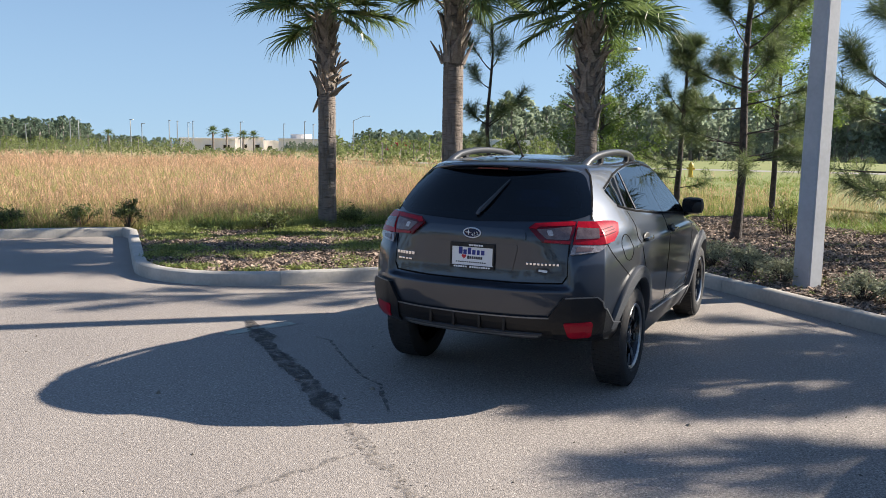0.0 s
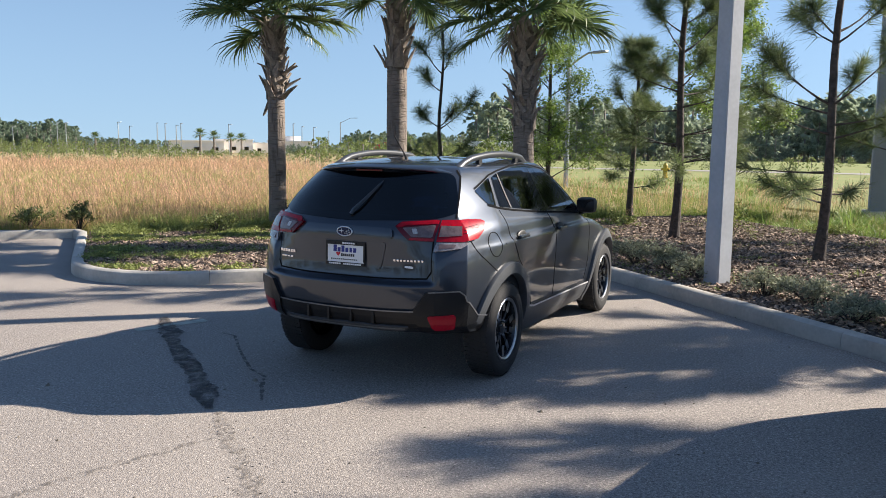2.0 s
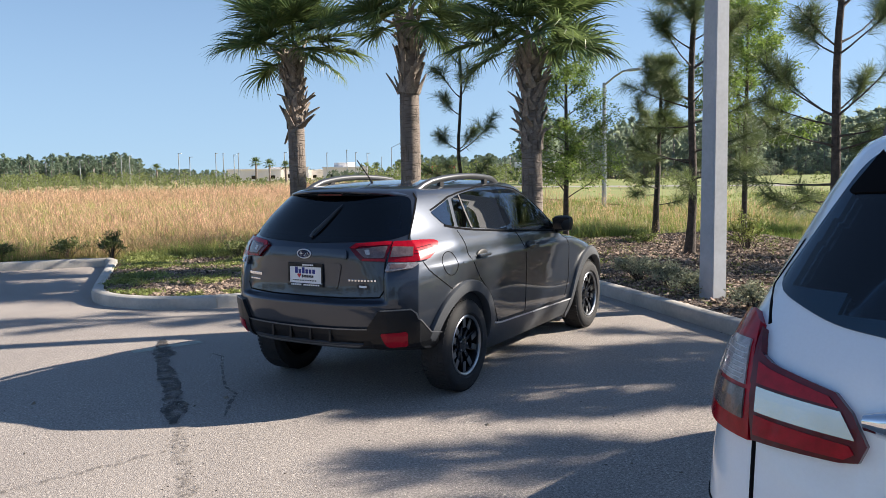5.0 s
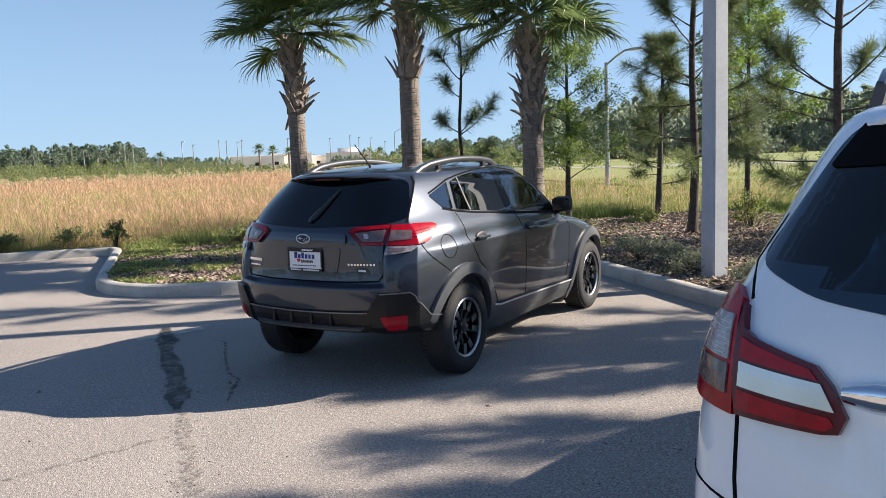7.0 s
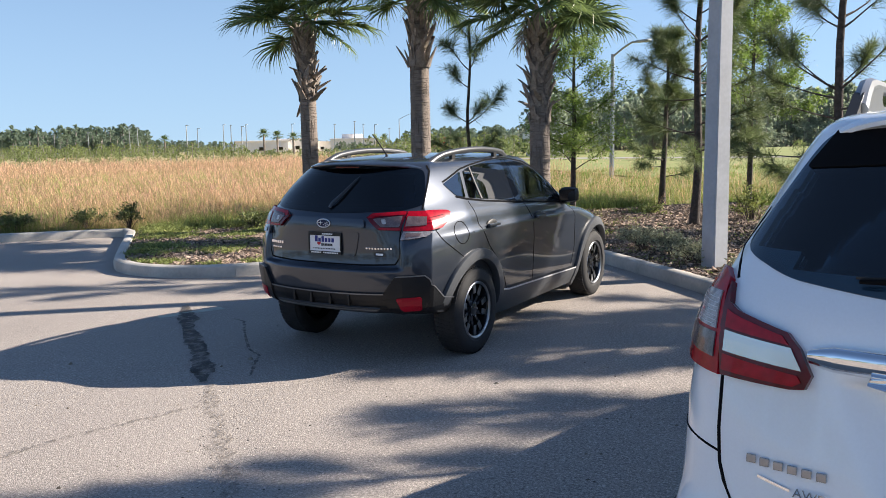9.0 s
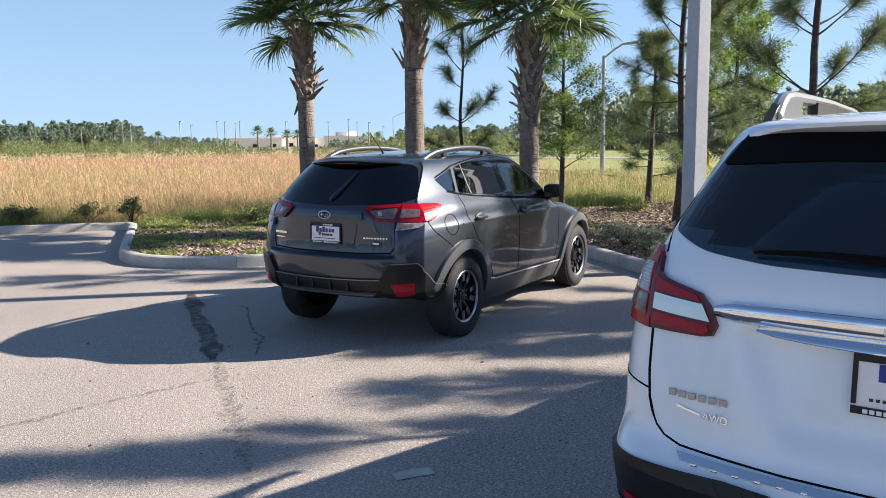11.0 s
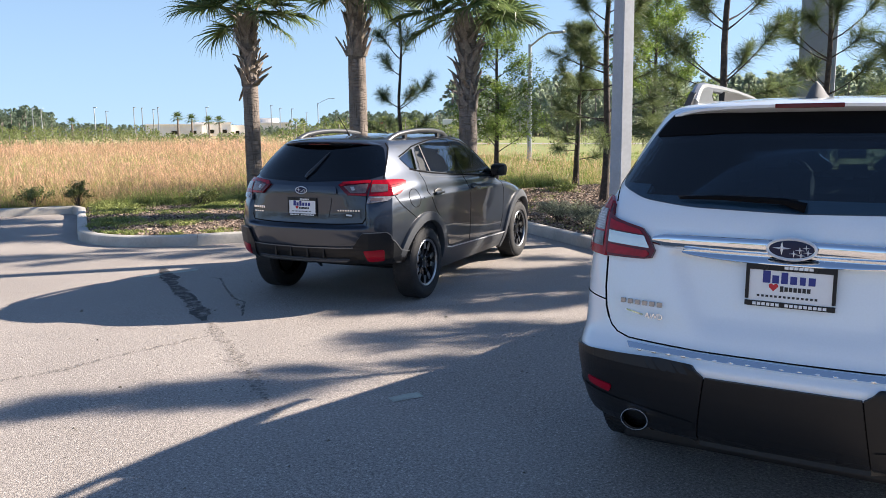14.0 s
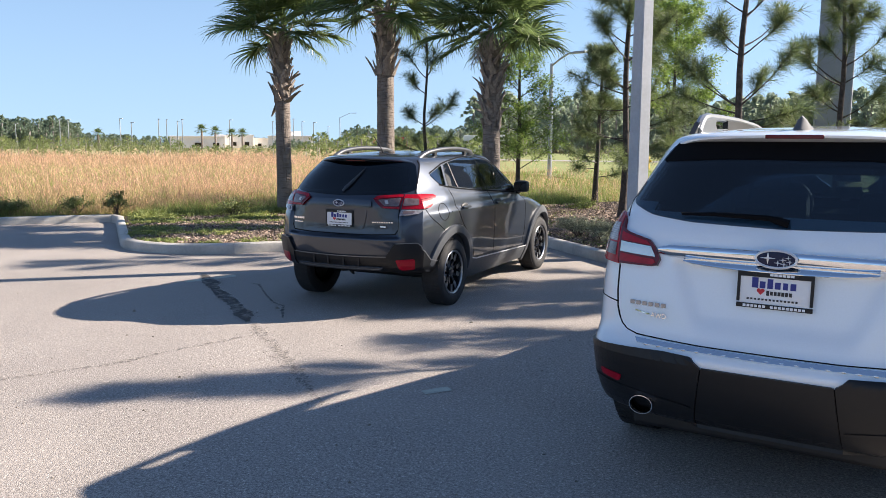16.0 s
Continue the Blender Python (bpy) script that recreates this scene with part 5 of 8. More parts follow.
        part("door_crease", GS.strip([("y", -0.05, 0.975), ("y", 0.8, 0.955), ("y", 1.6, 0.94), ("y", 2.3, 0.92)], 0.012, 0.004, mirror=mir), M_PAINT_G, car)
        part("bumper_gap", GS.strip([("y", -0.475, 1.028), ("y", -0.44, 0.968), ("y", -0.40, 0.930), ("y", -0.30, 0.862), ("y", -0.205, 0.800)], 0.006, 0.002, mirror=mir), M_GAP, car)
        P("sill_cladding", [("y", 0.36, 0.21), ("y", 0.42, 0.43), ("y", 0.60, 0.408), ("y", 2.28, 0.362), ("y", 2.32, 0.21)], M_CLADG, "grey plastic sill cladding", 0.018, 0.03, mir)
        part("sill_glint", GS.strip([("y", 0.47, 0.440), ("y", 0.60, 0.418), ("y", 1.3, 0.398), ("y", 2.24, 0.372)], 0.014, 0.024, mirror=mir), M_SILL, car, "sun highlight painted along the sill ledge")
        part("wheel_arch_trim", flare(GS, 0.0, 0.402, 0.490, -24, 202, 0.35, 0.028, mir), M_CLADG, car, "grey plastic wheel-arch trim", True)
        part("wheel_arch_trim", flare(GS, 2.665, 0.402, 0.490, -24, 202, 0.35, 0.028, mir), M_CLADG, car, "grey plastic wheel-arch trim", True)
        # door handles
        for y, hz in ((0.28, 0.998), (1.20, 0.985)):
            t = GS.t_y(y, hz)
            p = GS.at(t, hz)
            sgn = -1 if mir else 1
            h = part("door_handle", box_bm(0.028, 0.19, 0.026, (sgn * (p.x + 0.026), y - 0.01, hz + 0.003), 0.010), M_PAINT_G, car, "body-coloured pull handle", True)
            # no hollow is cut: a flat black oval gives the shade behind the handle
            bmh = bmesh.new()
            bmesh.ops.create_uvsphere(bmh, u_segments=16, v_segments=8, radius=1)
            bmesh.ops.scale(bmh, vec=(0.012, 0.092, 0.048), verts=bmh.verts[:])
            bmesh.ops.translate(bmh, vec=(sgn * (p.x + 0.001), y, hz + 0.001), verts=bmh.verts[:])
            part("handle_cup", bmh, M_BLACK, h, "black oval painted for the shaded handle recess", True)
        # mirror
        sgn = -1 if mir else 1
        bmm = box_bm(0.185, 0.11, 0.142, (0, 0, 0), 0.05)
        bmesh.ops.scale(bmm, vec=(1, 1, 1), verts=bmm.verts[:])
        bmesh.ops.translate(bmm, vec=(sgn * 0.935, 1.83, 1.138), verts=bmm.verts[:])
        mr = part("door_mirror", bmm, M_BLACK, car, "dark door mirror", True)
        part("mirror_glass", box_bm(0.150, 0.004, 0.105, (sgn * 0.935, 1.774, 1.138), 0.0015, rot=Matrix.Rotation(radians(9), 4, "X") @ Matrix.Rotation(radians(sgn * 16), 4, "Z")), M_GLASS, mr, "mirror glass")
        part("mirror_arm", tube([(sgn * 0.83, 1.85, 1.06), (sgn * 0.88, 1.84, 1.075), (sgn * 0.93, 1.835, 1.10)], [0.03, 0.028, 0.03], 8), M_BLACK, mr, "black mirror arm", True)
        # roof rail
        rail_pts = []
        for f in np.linspace(0, 1, 15):
            y = -0.09 + 1.45 * f
            lift = 0.085 * min(1, (math.sin(math.pi * f)) ** 0.45)
            rail_pts.append((sgn * (0.515 + 0.03 * math.sin(math.pi * f)), y, (1.505 if f < 0.1 else 1.515) + lift - 0.012 * (2 * f - 1) ** 2 - (0.025 if f > 0.9 else 0)))
        rr = part("roof_rail", tube(rail_pts, [0.034] + [0.026] * 13 + [0.034], 10), M_SILVER, car, "silver raised roof rail", True)
        for f in (0.24, 0.76):
            y = -0.09 + 1.45 * f
            part("rail_foot", box_bm(0.035, 0.06, 0.07, (sgn * 0.535, y, 1.555), 0.01), M_BLACK, rr, "black rail foot or infill")
    # fuel flap on the right
    fz, fy = 0.985, -0.20
    ringp = [("y", fy + 0.085 * math.cos(a * math.tau / 20), fz + 0.085 * math.sin(a * math.tau / 20)) for a in range(20)]
    part("fuel_flap", GS.strip(ringp, 0.005, 0.002, closed=True), M_GAP, car, "round fuel flap joint")
    # aerial
    ant = part("aerial", tube([(0, 0.10, 1.556), (0, 0.06, 1.60), (0, -0.10, 1.74)], [0.012, 0.006, 0.004], 6), M_BLACK, car, "short black whip aerial", True)
    part("aerial_base", ellipse_bm(0.03, 0.02, 0.01, (0, 0, 0)), M_BLACK, ant).matrix_local = pose(0, 0.10, 1.562, 90)
    for s in (-1, 1):
        for y in (0.0, 2.665):
            wheel(car, s * 0.79, y, 0.346, 0.225, 0.225, s, 5)
    part("underbody", box_bm(1.3, 3.0, 0.10, (0, 1.72, 0.27), 0.02), M_BLACK, car, "dark underbody")
    part("rear_axle", tube([(-0.7, 0, 0.33), (0.7, 0, 0.33)], 0.045, 10), M_BLACK, car, "dark rear axle")
    tagged(car, "dark metallic grey crossover parked nose to the kerb", "car", "parked cars")
    return car


build_grey_car()

# ---- the white car ----
def white_bulge(y, z):
    k = max(0.0, min(1.0, (y + 0.55) / 0.95))
    widen = 0.055 * k * k * (3 - 2 * k) * (1 if z < 1.1 else max(0.0, 1 - (z - 1.1) / 0.6))
    return widen + 0.02 * math.exp(-((z - 0.75) / 0.25) ** 2) * (math.exp(-(y / 0.5) ** 2) + math.exp(-((y - 2.89) / 0.5) ** 2))


class RecessedShell(Shell):
    """A body with a shallow hollow pressed into the tailgate round the plate."""

    def at(self, t, z):
        v = super().at(t, z)
        if abs(t) < 0.9 and 0.80 < z < 1.17:
            def ease(k):
                k = max(0.0, min(1.0, k))
                return k * k * (3 - 2 * k)
            side = 0.30 + 0.42 * (z - 0.85)
            v.y += 0.028 * ease((side + 0.05 - abs(v.x)) / 0.07) * ease((z - 0.82) / 0.10) * ease((1.165 - z) / 0.03)
        return v


WS = RecessedShell(
    rear=[(0.25, -0.50), (0.36, -0.80), (0.41, -0.97), (0.5, -1.03), (0.62, -1.065), (0.72, -1.08), (0.755, -1.05), (0.80, -1.015), (0.95, -0.985), (1.1, -0.955), (1.20, -0.935), (1.27, -0.915), (1.32, -0.885),
          (1.45, -0.795), (1.6, -0.685), (1.69, -0.61), (1.73, -0.58), (1.752, -0.44), (1.77, -0.1), (1.79, 0.45)],
    half=[(0.25, 0.79), (0.45, 0.855), (0.7, 0.874), (1.0, 0.872), (1.15, 0.858), (1.25, 0.834), (1.35, 0.796), (1.5, 0.730), (1.65, 0.660), (1.71, 0.620), (1.74, 0.56), (1.77, 0.40), (1.79, 0.14)],
    corner=[(0.25, 0.5), (0.6, 0.46), (1.0, 0.42), (1.3, 0.40), (1.5, 0.38), (1.79, 0.3)],
    front=[(0.25, 3.75), (0.5, 3.88), (0.8, 3.85), (0.95, 3.75), (1.05, 3.4), (1.12, 2.9), (1.18, 2.4), (1.25, 2.2), (1.5, 1.75), (1.7, 1.4), (1.76, 1.15), (1.79, 0.8)],
    fcorner=[(0.25, 0.6), (0.8, 0.8), (1.1, 0.8), (1.25, 0.4), (1.6, 0.35), (1.79, 0.1)],
    n_rear=3.6, bulge=white_bulge)


def text_mesh(name, body, size, depth, material, parent, m):
    cu = bpy.data.curves.new(name, "FONT")
    cu.body, cu.size, cu.extrude, cu.align_x = body, size, depth, "CENTER"
    ob = bpy.data.objects.new(name, cu)
    scene.collection.objects.link(ob)
    dg = bpy.context.evaluated_depsgraph_get()
    me = bpy.data.meshes.new_from_object(ob.evaluated_get(dg), depsgraph=dg)
    bpy.data.objects.remove(ob)
    bpy.data.curves.remove(cu)
    me.materials.clear()
    out = link_mesh(name, me, material, parent)
    out.matrix_local = m
    return out


def build_white_car():
    car = empty("white_suv_car")
    levels = ([0.25, 0.3, 0.34, 0.37, 0.40, 0.43, 0.46, 0.5, 0.54, 0.58, 0.62, 0.66, 0.69, 0.71, 0.725, 0.74, 0.755, 0.77, 0.79, 0.82, 0.84, 0.86, 0.88, 0.9, 0.92, 0.95, 1.0, 1.05, 1.1, 1.13, 1.14, 1.15, 1.16, 1.17, 1.18, 1.21, 1.24, 1.27, 1.3]
              + [1.33, 1.37, 1.41, 1.45, 1.5, 1.55, 1.6, 1.65, 1.68, 1.70, 1.715, 1.73, 1.74, 1.75, 1.76, 1.77, 1.78, 1.787, 1.79])
    shell = WS.loft(levels, 70, 50, 20)
    cutters = []
    for y in (0.0, 2.89):
        for s in (-1, 1):
            c = lathe([(s * 0.6, 0.001), (s * 0.6, 0.43), (s * 1.3, 0.43), (s * 1.3, 0.001)], 40)
            bmesh.ops.holes_fill(c, edges=c.edges[:])
            bmesh.ops.remove_doubles(c, verts=c.verts[:], dist=0.002)
            bmesh.ops.recalc_face_normals(c, faces=c.faces[:])
            bmesh.ops.translate(c, vec=(0, y, 0.38), verts=c.verts[:])
            cutters.append(c)
    me = cut(shell, cutters)
    me.materials.clear()
    me.materials.append(M_PAINT_W)
    me.materials.append(M_BLACK)
    for p in me.polygons:
        c = p.center
        inside = any((c.y - y) ** 2 + (c.z - 0.38) ** 2 < 0.427 ** 2 for y in (0.0, 2.89)) or c.z < 0.27
        p.material_index, p.use_smooth = (1, False) if inside else (0, True)
    rear_win = [(-0.742, 1.400), (-0.60, 1.350), (-0.40, 1.328), (0, 1.318), (0.40, 1.328), (0.60, 1.350), (0.742, 1.400), (0.595, 1.665), (0.55, 1.70), (-0.55, 1.70), (-0.595, 1.665)]
    side_win = [(-0.10, 1.62), (1.2, 1.66), (1.9, 1.30), (-0.25, 1.26)]
    holes = [shrink(WS.tz(rounded("x", rear_win, 0.04)), 0.93)]
    h = shrink(WS.tz(rounded("y", side_win, 0.04)), 0.93)
    screen = [(2.25, 1.32), (2.25, 1.64), (3.0, 1.66), (3.0, 1.30)]
    holes += [h, flip(h), screen, flip(screen)]
    open_windows(WS, me, holes)
    wide = [shrink(q, 1.06) for q in holes]
    lv = [0.6, 0.9, 1.2] + [1.24 + 0.02 * k for k in range(25)] + [1.735, 1.75]
    part("cabin_lining", WS.lining(lv, wide, 0.03), M_CABIN, car, "dark cabin lining")
    def P(name, pts, material, label="", off=0.004, deep=0.02, mirror=False, parent=car, smooth=True, step=0.05):
        return part(name, WS.patch(pts, off, deep, mirror, step), material, parent, label, smooth)

    for mir in (False, True):
        P("windscreen", [("y", 2.09, 1.30), ("y", 1.46, 1.66), ("y", 1.22, 1.65), ("y", 1.85, 1.30)], M_PANE, "clear windscreen half", 0.002, 0.006, mir)
    part("dashboard", box_bm(1.4, 0.5, 0.3, (0, 2.0, 1.05), 0.08), M_CABIN, car, "dark dashboard", True)
    seat_row(car, 1.35, 0.70, (-0.40, 0.40), 0.66, 0.18, 0.50)
    seat_row(car, 0.45, 0.72, (-0.45, 0.45), 0.62, 0.17, 0.50)
    seat_row(car, -0.25, 0.80, (-0.40, 0.40), 0.50, 0.14, 0.45)
    ring = [Vector((-0.40 + 0.185 * math.cos(a * math.tau / 28), 1.72 + 0.05 * math.sin(a * math.tau / 28), 1.24 + 0.175 * math.sin(a * math.tau / 28))) for a in range(29)]
    sw = part("steering_wheel", tube(ring, 0.016, 8), M_BLACK, car, "dark steering wheel", True)
    part("wheel_spoke", tube([(-0.57, 1.73, 1.25), (-0.40, 1.74, 1.22), (-0.23, 1.73, 1.25)], [0.014, 0.035, 0.014], 8), M_STAR, sw, "bright spoke", True)
    body = new("body", me)
    body.parent = car
    body["label"] = "glossy white painted body"

    def on(x, z, o):
        t = WS.t_x(x, z)
        return WS.at(t, z) + WS.normal(t, z) * o

    # glass with its dark upper band under the spoiler
    P("rear_window", rounded("x", rear_win, 0.04), M_REARPANE, "dark tinted rear window", 0.003, 0.01)
    bm = bmesh.new()
    rows = []
    prof = ((-0.30, 1.768), (-0.52, 1.758), (-0.665, 1.742), (-0.685, 1.733), (-0.68, 1.722), (-0.60, 1.700), (-0.4, 1.69))
    for k in range(31):
        x = -0.605 + 1.21 * k / 30
        f = abs(x) / 0.605
        back, drop = 0.17 * f ** 3, 0.018 * f ** 2 + 0.05 * f ** 9
        rows.append([bm.verts.new((x * (1 if i < 3 else 0.98), y + back, z - drop)) for i, (y, z) in enumerate(prof)])
    for q0, q1 in zip(rows, rows[1:]):
        for k in range(7):
            bm.faces.new((q0[k], q0[(k + 1) % 7], q1[(k + 1) % 7], q1[k]))
    bm.faces.new(rows[0])
    bm.faces.new(rows[-1])
    bmesh.ops.recalc_face_normals(bm, faces=bm.faces[:])
    spoil = part("spoiler", bm, M_PAINT_W, car, "white roof spoiler", True)
    P("spoiler_band", rounded("x", [(-0.618, 1.600), (-0.30, 1.618), (0.30, 1.618), (0.618, 1.600), (0.552, 1.702), (-0.552, 1.702)], 0.015), M_GAP, "black band under the spoiler", 0.007, 0.02, parent=spoil)
    part("brake_light", box_bm(0.25, 0.014, 0.018, (0, -0.684, 1.726), 0.004), M_REDD, spoil, "high red brake light")
    wp = part("rear_wiper", tube([on(0.03, 1.338, 0.012), on(-0.05, 1.350, 0.03), on(-0.30, 1.356, 0.028), on(-0.44, 1.352, 0.02)], [0.02, 0.013, 0.009, 0.005], 7), M_GAP, car, "black wiper at rest", True)
    part("wiper_blade", tube([on(0.0, 1.362, 0.012), on(-0.22, 1.368, 0.013), on(-0.45, 1.362, 0.012)], [0.005, 0.007, 0.004], 5), M_BLACK, wp)
    # chrome bar across the tailgate, with a thin blade under it
    part("chrome_bar", bar_bm(WS, -0.525, 0.525, 1.196, 0.031, 0.026, -0.004), M_CHROME, car, "polished chrome tailgate bar", True)
    part("chrome_blade", bar_bm(WS, -0.40, 0.40, 1.157, 0.010, 0.034, 0.006), M_CHROME, car, "chrome lower blade", True)
    badge(car, 0.088, 0.043, (0.0, WS.at(0, 1.198).y - 0.034, 1.198))
    # tail lamps
    for mir in (False, True):
        outer = P("tail_lamp", [("x", 0.742, 1.325), ("x", 0.765, 1.345), ("x", 0.79, 1.338), ("y", -0.60, 1.27), ("y", -0.58, 1.20), ("y", -0.61, 1.13), ("x", 0.82, 1.11), ("x", 0.735, 1.105)], M_RED, "red and clear wrap-round tail lamp", 0.018, 0.03, mir, step=0.02)
        P("lens", [("x", 0.750, 1.290), ("x", 0.795, 1.288), ("y", -0.655, 1.258), ("y", -0.640, 1.210), ("x", 0.750, 1.208)], M_LENSG, "clear ribbed upper lens", 0.022, 0.01, mir, outer, step=0.02)
        P("lens", [("x", 0.750, 1.200), ("y", -0.640, 1.200), ("y", -0.655, 1.168), ("x", 0.80, 1.146), ("x", 0.750, 1.143)], M_CLEAR, "grey lower lens", 0.022, 0.01, mir, outer, step=0.02)
        for k in range(7):
            z = 1.216 + k * 0.0095
            part("lens_rib", WS.strip([("x", 0.757, z), ("x", 0.808, z)], 0.0022, 0.0235, mirror=mir), M_REVERSE, outer)
        inner = P("tail_lamp", [("x", 0.734, 1.318), ("x", 0.725, 1.275), ("x", 0.70, 1.262), ("x", 0.575, 1.235), ("x", 0.545, 1.205), ("x", 0.515, 1.150), ("x", 0.528, 1.118), ("x", 0.56, 1.112), ("x", 0.728, 1.108)], M_REDD, "red tail lamp with a chrome wedge", 0.018, 0.03, mir, step=0.02)
        P("lens", [("x", 0.724, 1.258), ("x", 0.70, 1.250), ("x", 0.585, 1.226), ("x", 0.568, 1.208), ("x", 0.724, 1.218)], M_RED, "red upper lens", 0.022, 0.01, mir, inner, step=0.02)
        P("lens", [("x", 0.724, 1.158), ("x", 0.545, 1.146), ("x", 0.535, 1.132), ("x", 0.552, 1.120), ("x", 0.724, 1.120)], M_RED, "red lower lens", 0.022, 0.01, mir, inner, step=0.02)
        P("lamp_chrome", [("x", 0.722, 1.212), ("x", 0.562, 1.203), ("x", 0.535, 1.157), ("x", 0.722, 1.165)], M_WEDGE, "satin chrome wedge", 0.024, 0.01, mir, inner, step=0.02)
    # joints and pressed lines
    part("tailgate_gap", WS.strip([("x", -0.735, 1.33), ("x", -0.755, 1.40), ("x", -0.70, 1.50)], 0.006, 0.002), M_GAP, car)
    part("tailgate_gap", WS.strip([("x", 0.735, 1.33), ("x", 0.755, 1.40), ("x", 0.70, 1.50)], 0.006, 0.002), M_GAP, car)
    part("tailgate_gap", WS.strip([("x", 0.735, 1.105), ("x", 0.732, 0.98), ("x", 0.722, 0.90), ("x", 0.707, 0.860), ("x", 0.685, 0.827), ("x", 0.655, 0.805), ("x", 0.60, 0.790), ("x", 0.3, 0.779), ("x", 0.02, 0.777), ("x", -0.3, 0.779), ("x", -0.60, 0.790),
                                   ("x", -0.655, 0.805), ("x", -0.685, 0.827), ("x", -0.707, 0.860), ("x", -0.722, 0.90), ("x", -0.732, 0.98), ("x", -0.735, 1.105)], 0.006, 0.002), M_GAP, car)
    for mir in (False, True):
        part("bumper_gap", WS.strip([("x", 0.728, 0.925), ("x", 0.82, 0.935), ("y", -0.55, 0.945)], 0.005, 0.002, mirror=mir), M_GAP, car)
    plate_group(car, (0.0, WS.at(0, 1.055).y - 0.022, 1.055), -4)
    part("handle_slot", box_bm(0.09, 0.02, 0.016, (-0.01, WS.at(0, 1.145).y - 0.012, 1.143), 0.004), M_BLACK, car, "dark tailgate release")
    bars(car, "maker_badge", WS, -0.655, -0.465, 0.938, 0.020, 6, M_LETTER, "chrome lettering drawn as bars")
    pz = 0.880
    text_mesh("drive_badge", "AWD", 0.032, 0.002, M_CHROME, car, Matrix.Translation((-0.50, WS.at(WS.t_x(-0.5, pz), pz).y - 0.006, pz)) @ Matrix.Rotation(radians(90), 4, "X") @ Matrix.Rotation(radians(-11), 4, "Y"))["label"] = "small chrome letters"
    part("badge_swoosh", WS.strip([("x", -0.62, 0.902), ("x", -0.56, 0.892), ("x", -0.545, 0.890)], 0.006, 0.006), M_CHROME, car, "thin chrome stroke")
    # bumper: chrome protector, black cladding in panels, reflector, exhaust tips
    P("bumper_protector", [("x", -0.60, 0.774), ("x", 0, 0.766), ("x", 0.60, 0.774), ("x", 0.585, 0.755), ("x", 0, 0.746), ("x", -0.585, 0.755)], M_CHROME, "brushed metal bumper protector", 0.012, 0.02, step=0.025)
    for k in range(19):
        x = -0.54 + k * 0.06
        part("protector_dimple", ellipse_bm(0.011, 0.0045, 0.003, (x, WS.at(WS.t_x(x, 0.759), 0.759).y - 0.012, 0.759), 10), M_CHROME, car)
    P("bumper_base", [("x", -0.82, 0.70), ("x", -0.32, 0.705), ("x", -0.27, 0.684), ("x", 0.27, 0.684), ("x", 0.32, 0.705), ("x", 0.82, 0.70), ("x", 0.78, 0.41), ("x", -0.78, 0.41)], M_GAP, "dark joint between the bumper panels", 0.007, 0.02)
    P("bumper_cladding", [("x", -0.27, 0.694), ("x", 0.27, 0.694), ("x", 0.31, 0.40), ("x", -0.31, 0.40)], M_CLAD, "black centre bumper panel", 0.012, 0.04)
    P("bumper_lip", [("x", -0.31, 0.395), ("x", 0.31, 0.395), ("x", 0.45, 0.33), ("x", -0.45, 0.33)], M_CLAD, "", 0.03, 0.04)
    for mir in (False, True):
        P("corner_cladding", [("x", 0.275, 0.694), ("x", 0.325, 0.731), ("x", 0.45, 0.736), ("x", 0.70, 0.728), ("x", 0.82, 0.722), ("y", -0.52, 0.70), ("y", -0.48, 0.42), ("x", 0.80, 0.40), ("x", 0.65, 0.385), ("x", 0.316, 0.395)],
          M_CLAD, "black bumper corner panel", 0.014, 0.05, mir, step=0.03)
        part("cladding_crease", WS.strip([("x", 0.32, 0.49), ("x", 0.5, 0.515), ("x", 0.70, 0.535), ("y", -0.55, 0.56)], 0.02, 0.018, mirror=mir), M_CLAD, car)
        P("reflector", rounded("x", [(0.655, 0.592), (0.775, 0.602), (0.765, 0.570), (0.665, 0.558)], 0.012), M_REFL, "red bumper reflector", 0.020, 0.02, mir)
        s = -1 if mir else 1
        ex = lathe([(-1.03, 0.050), (-1.045, 0.054), (-1.045, 0.058), (-1.03, 0.061), (-0.80, 0.058)], 28, "z")
        bmesh.ops.transform(ex, matrix=Matrix.Translation((s * 0.552, 0, 0.464)) @ Matrix.Rotation(radians(-90), 4, "X") @ Matrix.Diagonal((0.98, 0.78, 1, 1)), verts=ex.verts[:])
        e = part("exhaust_tip", ex, M_CHROME, car, "chrome oval exhaust tip", True)
        hole = lathe([(-0.99, 0.053), (-0.80, 0.05), (-0.80, 0.001)], 24, "z")
        bmesh.ops.transform(hole, matrix=Matrix.Translation((s * 0.552, 0, 0.464)) @ Matrix.Rotation(radians(-90), 4, "X") @ Matrix.Diagonal((0.98, 0.78, 1, 1)), verts=hole.verts[:])
        part("exhaust_bore", hole, M_GAP, e, "dark bore")
        # roof rail: one slim arch with an open hollow, standing on a wedge-shaped foot
        rail = [(s * (0.580 + 0.022 * math.sin(math.pi * min(1, f * 1.1))), y, z) for f, y, z in
                ((0, -0.13, 1.758), (0.03, -0.07, 1.800), (0.06, 0.0, 1.830), (0.12, 0.12, 1.840), (0.3, 0.45, 1.840), (0.55, 0.95, 1.832), (0.8, 1.45, 1.805), (0.93, 1.68, 1.775), (1, 1.80, 1.750))]
        rb = tube(rail, [0.026, 0.025, 0.024, 0.023, 0.023, 0.023, 0.023, 0.023, 0.022], 8)
        rr = part("roof_rail", rb, M_RAILW, car, "silver raised roof rail", True)
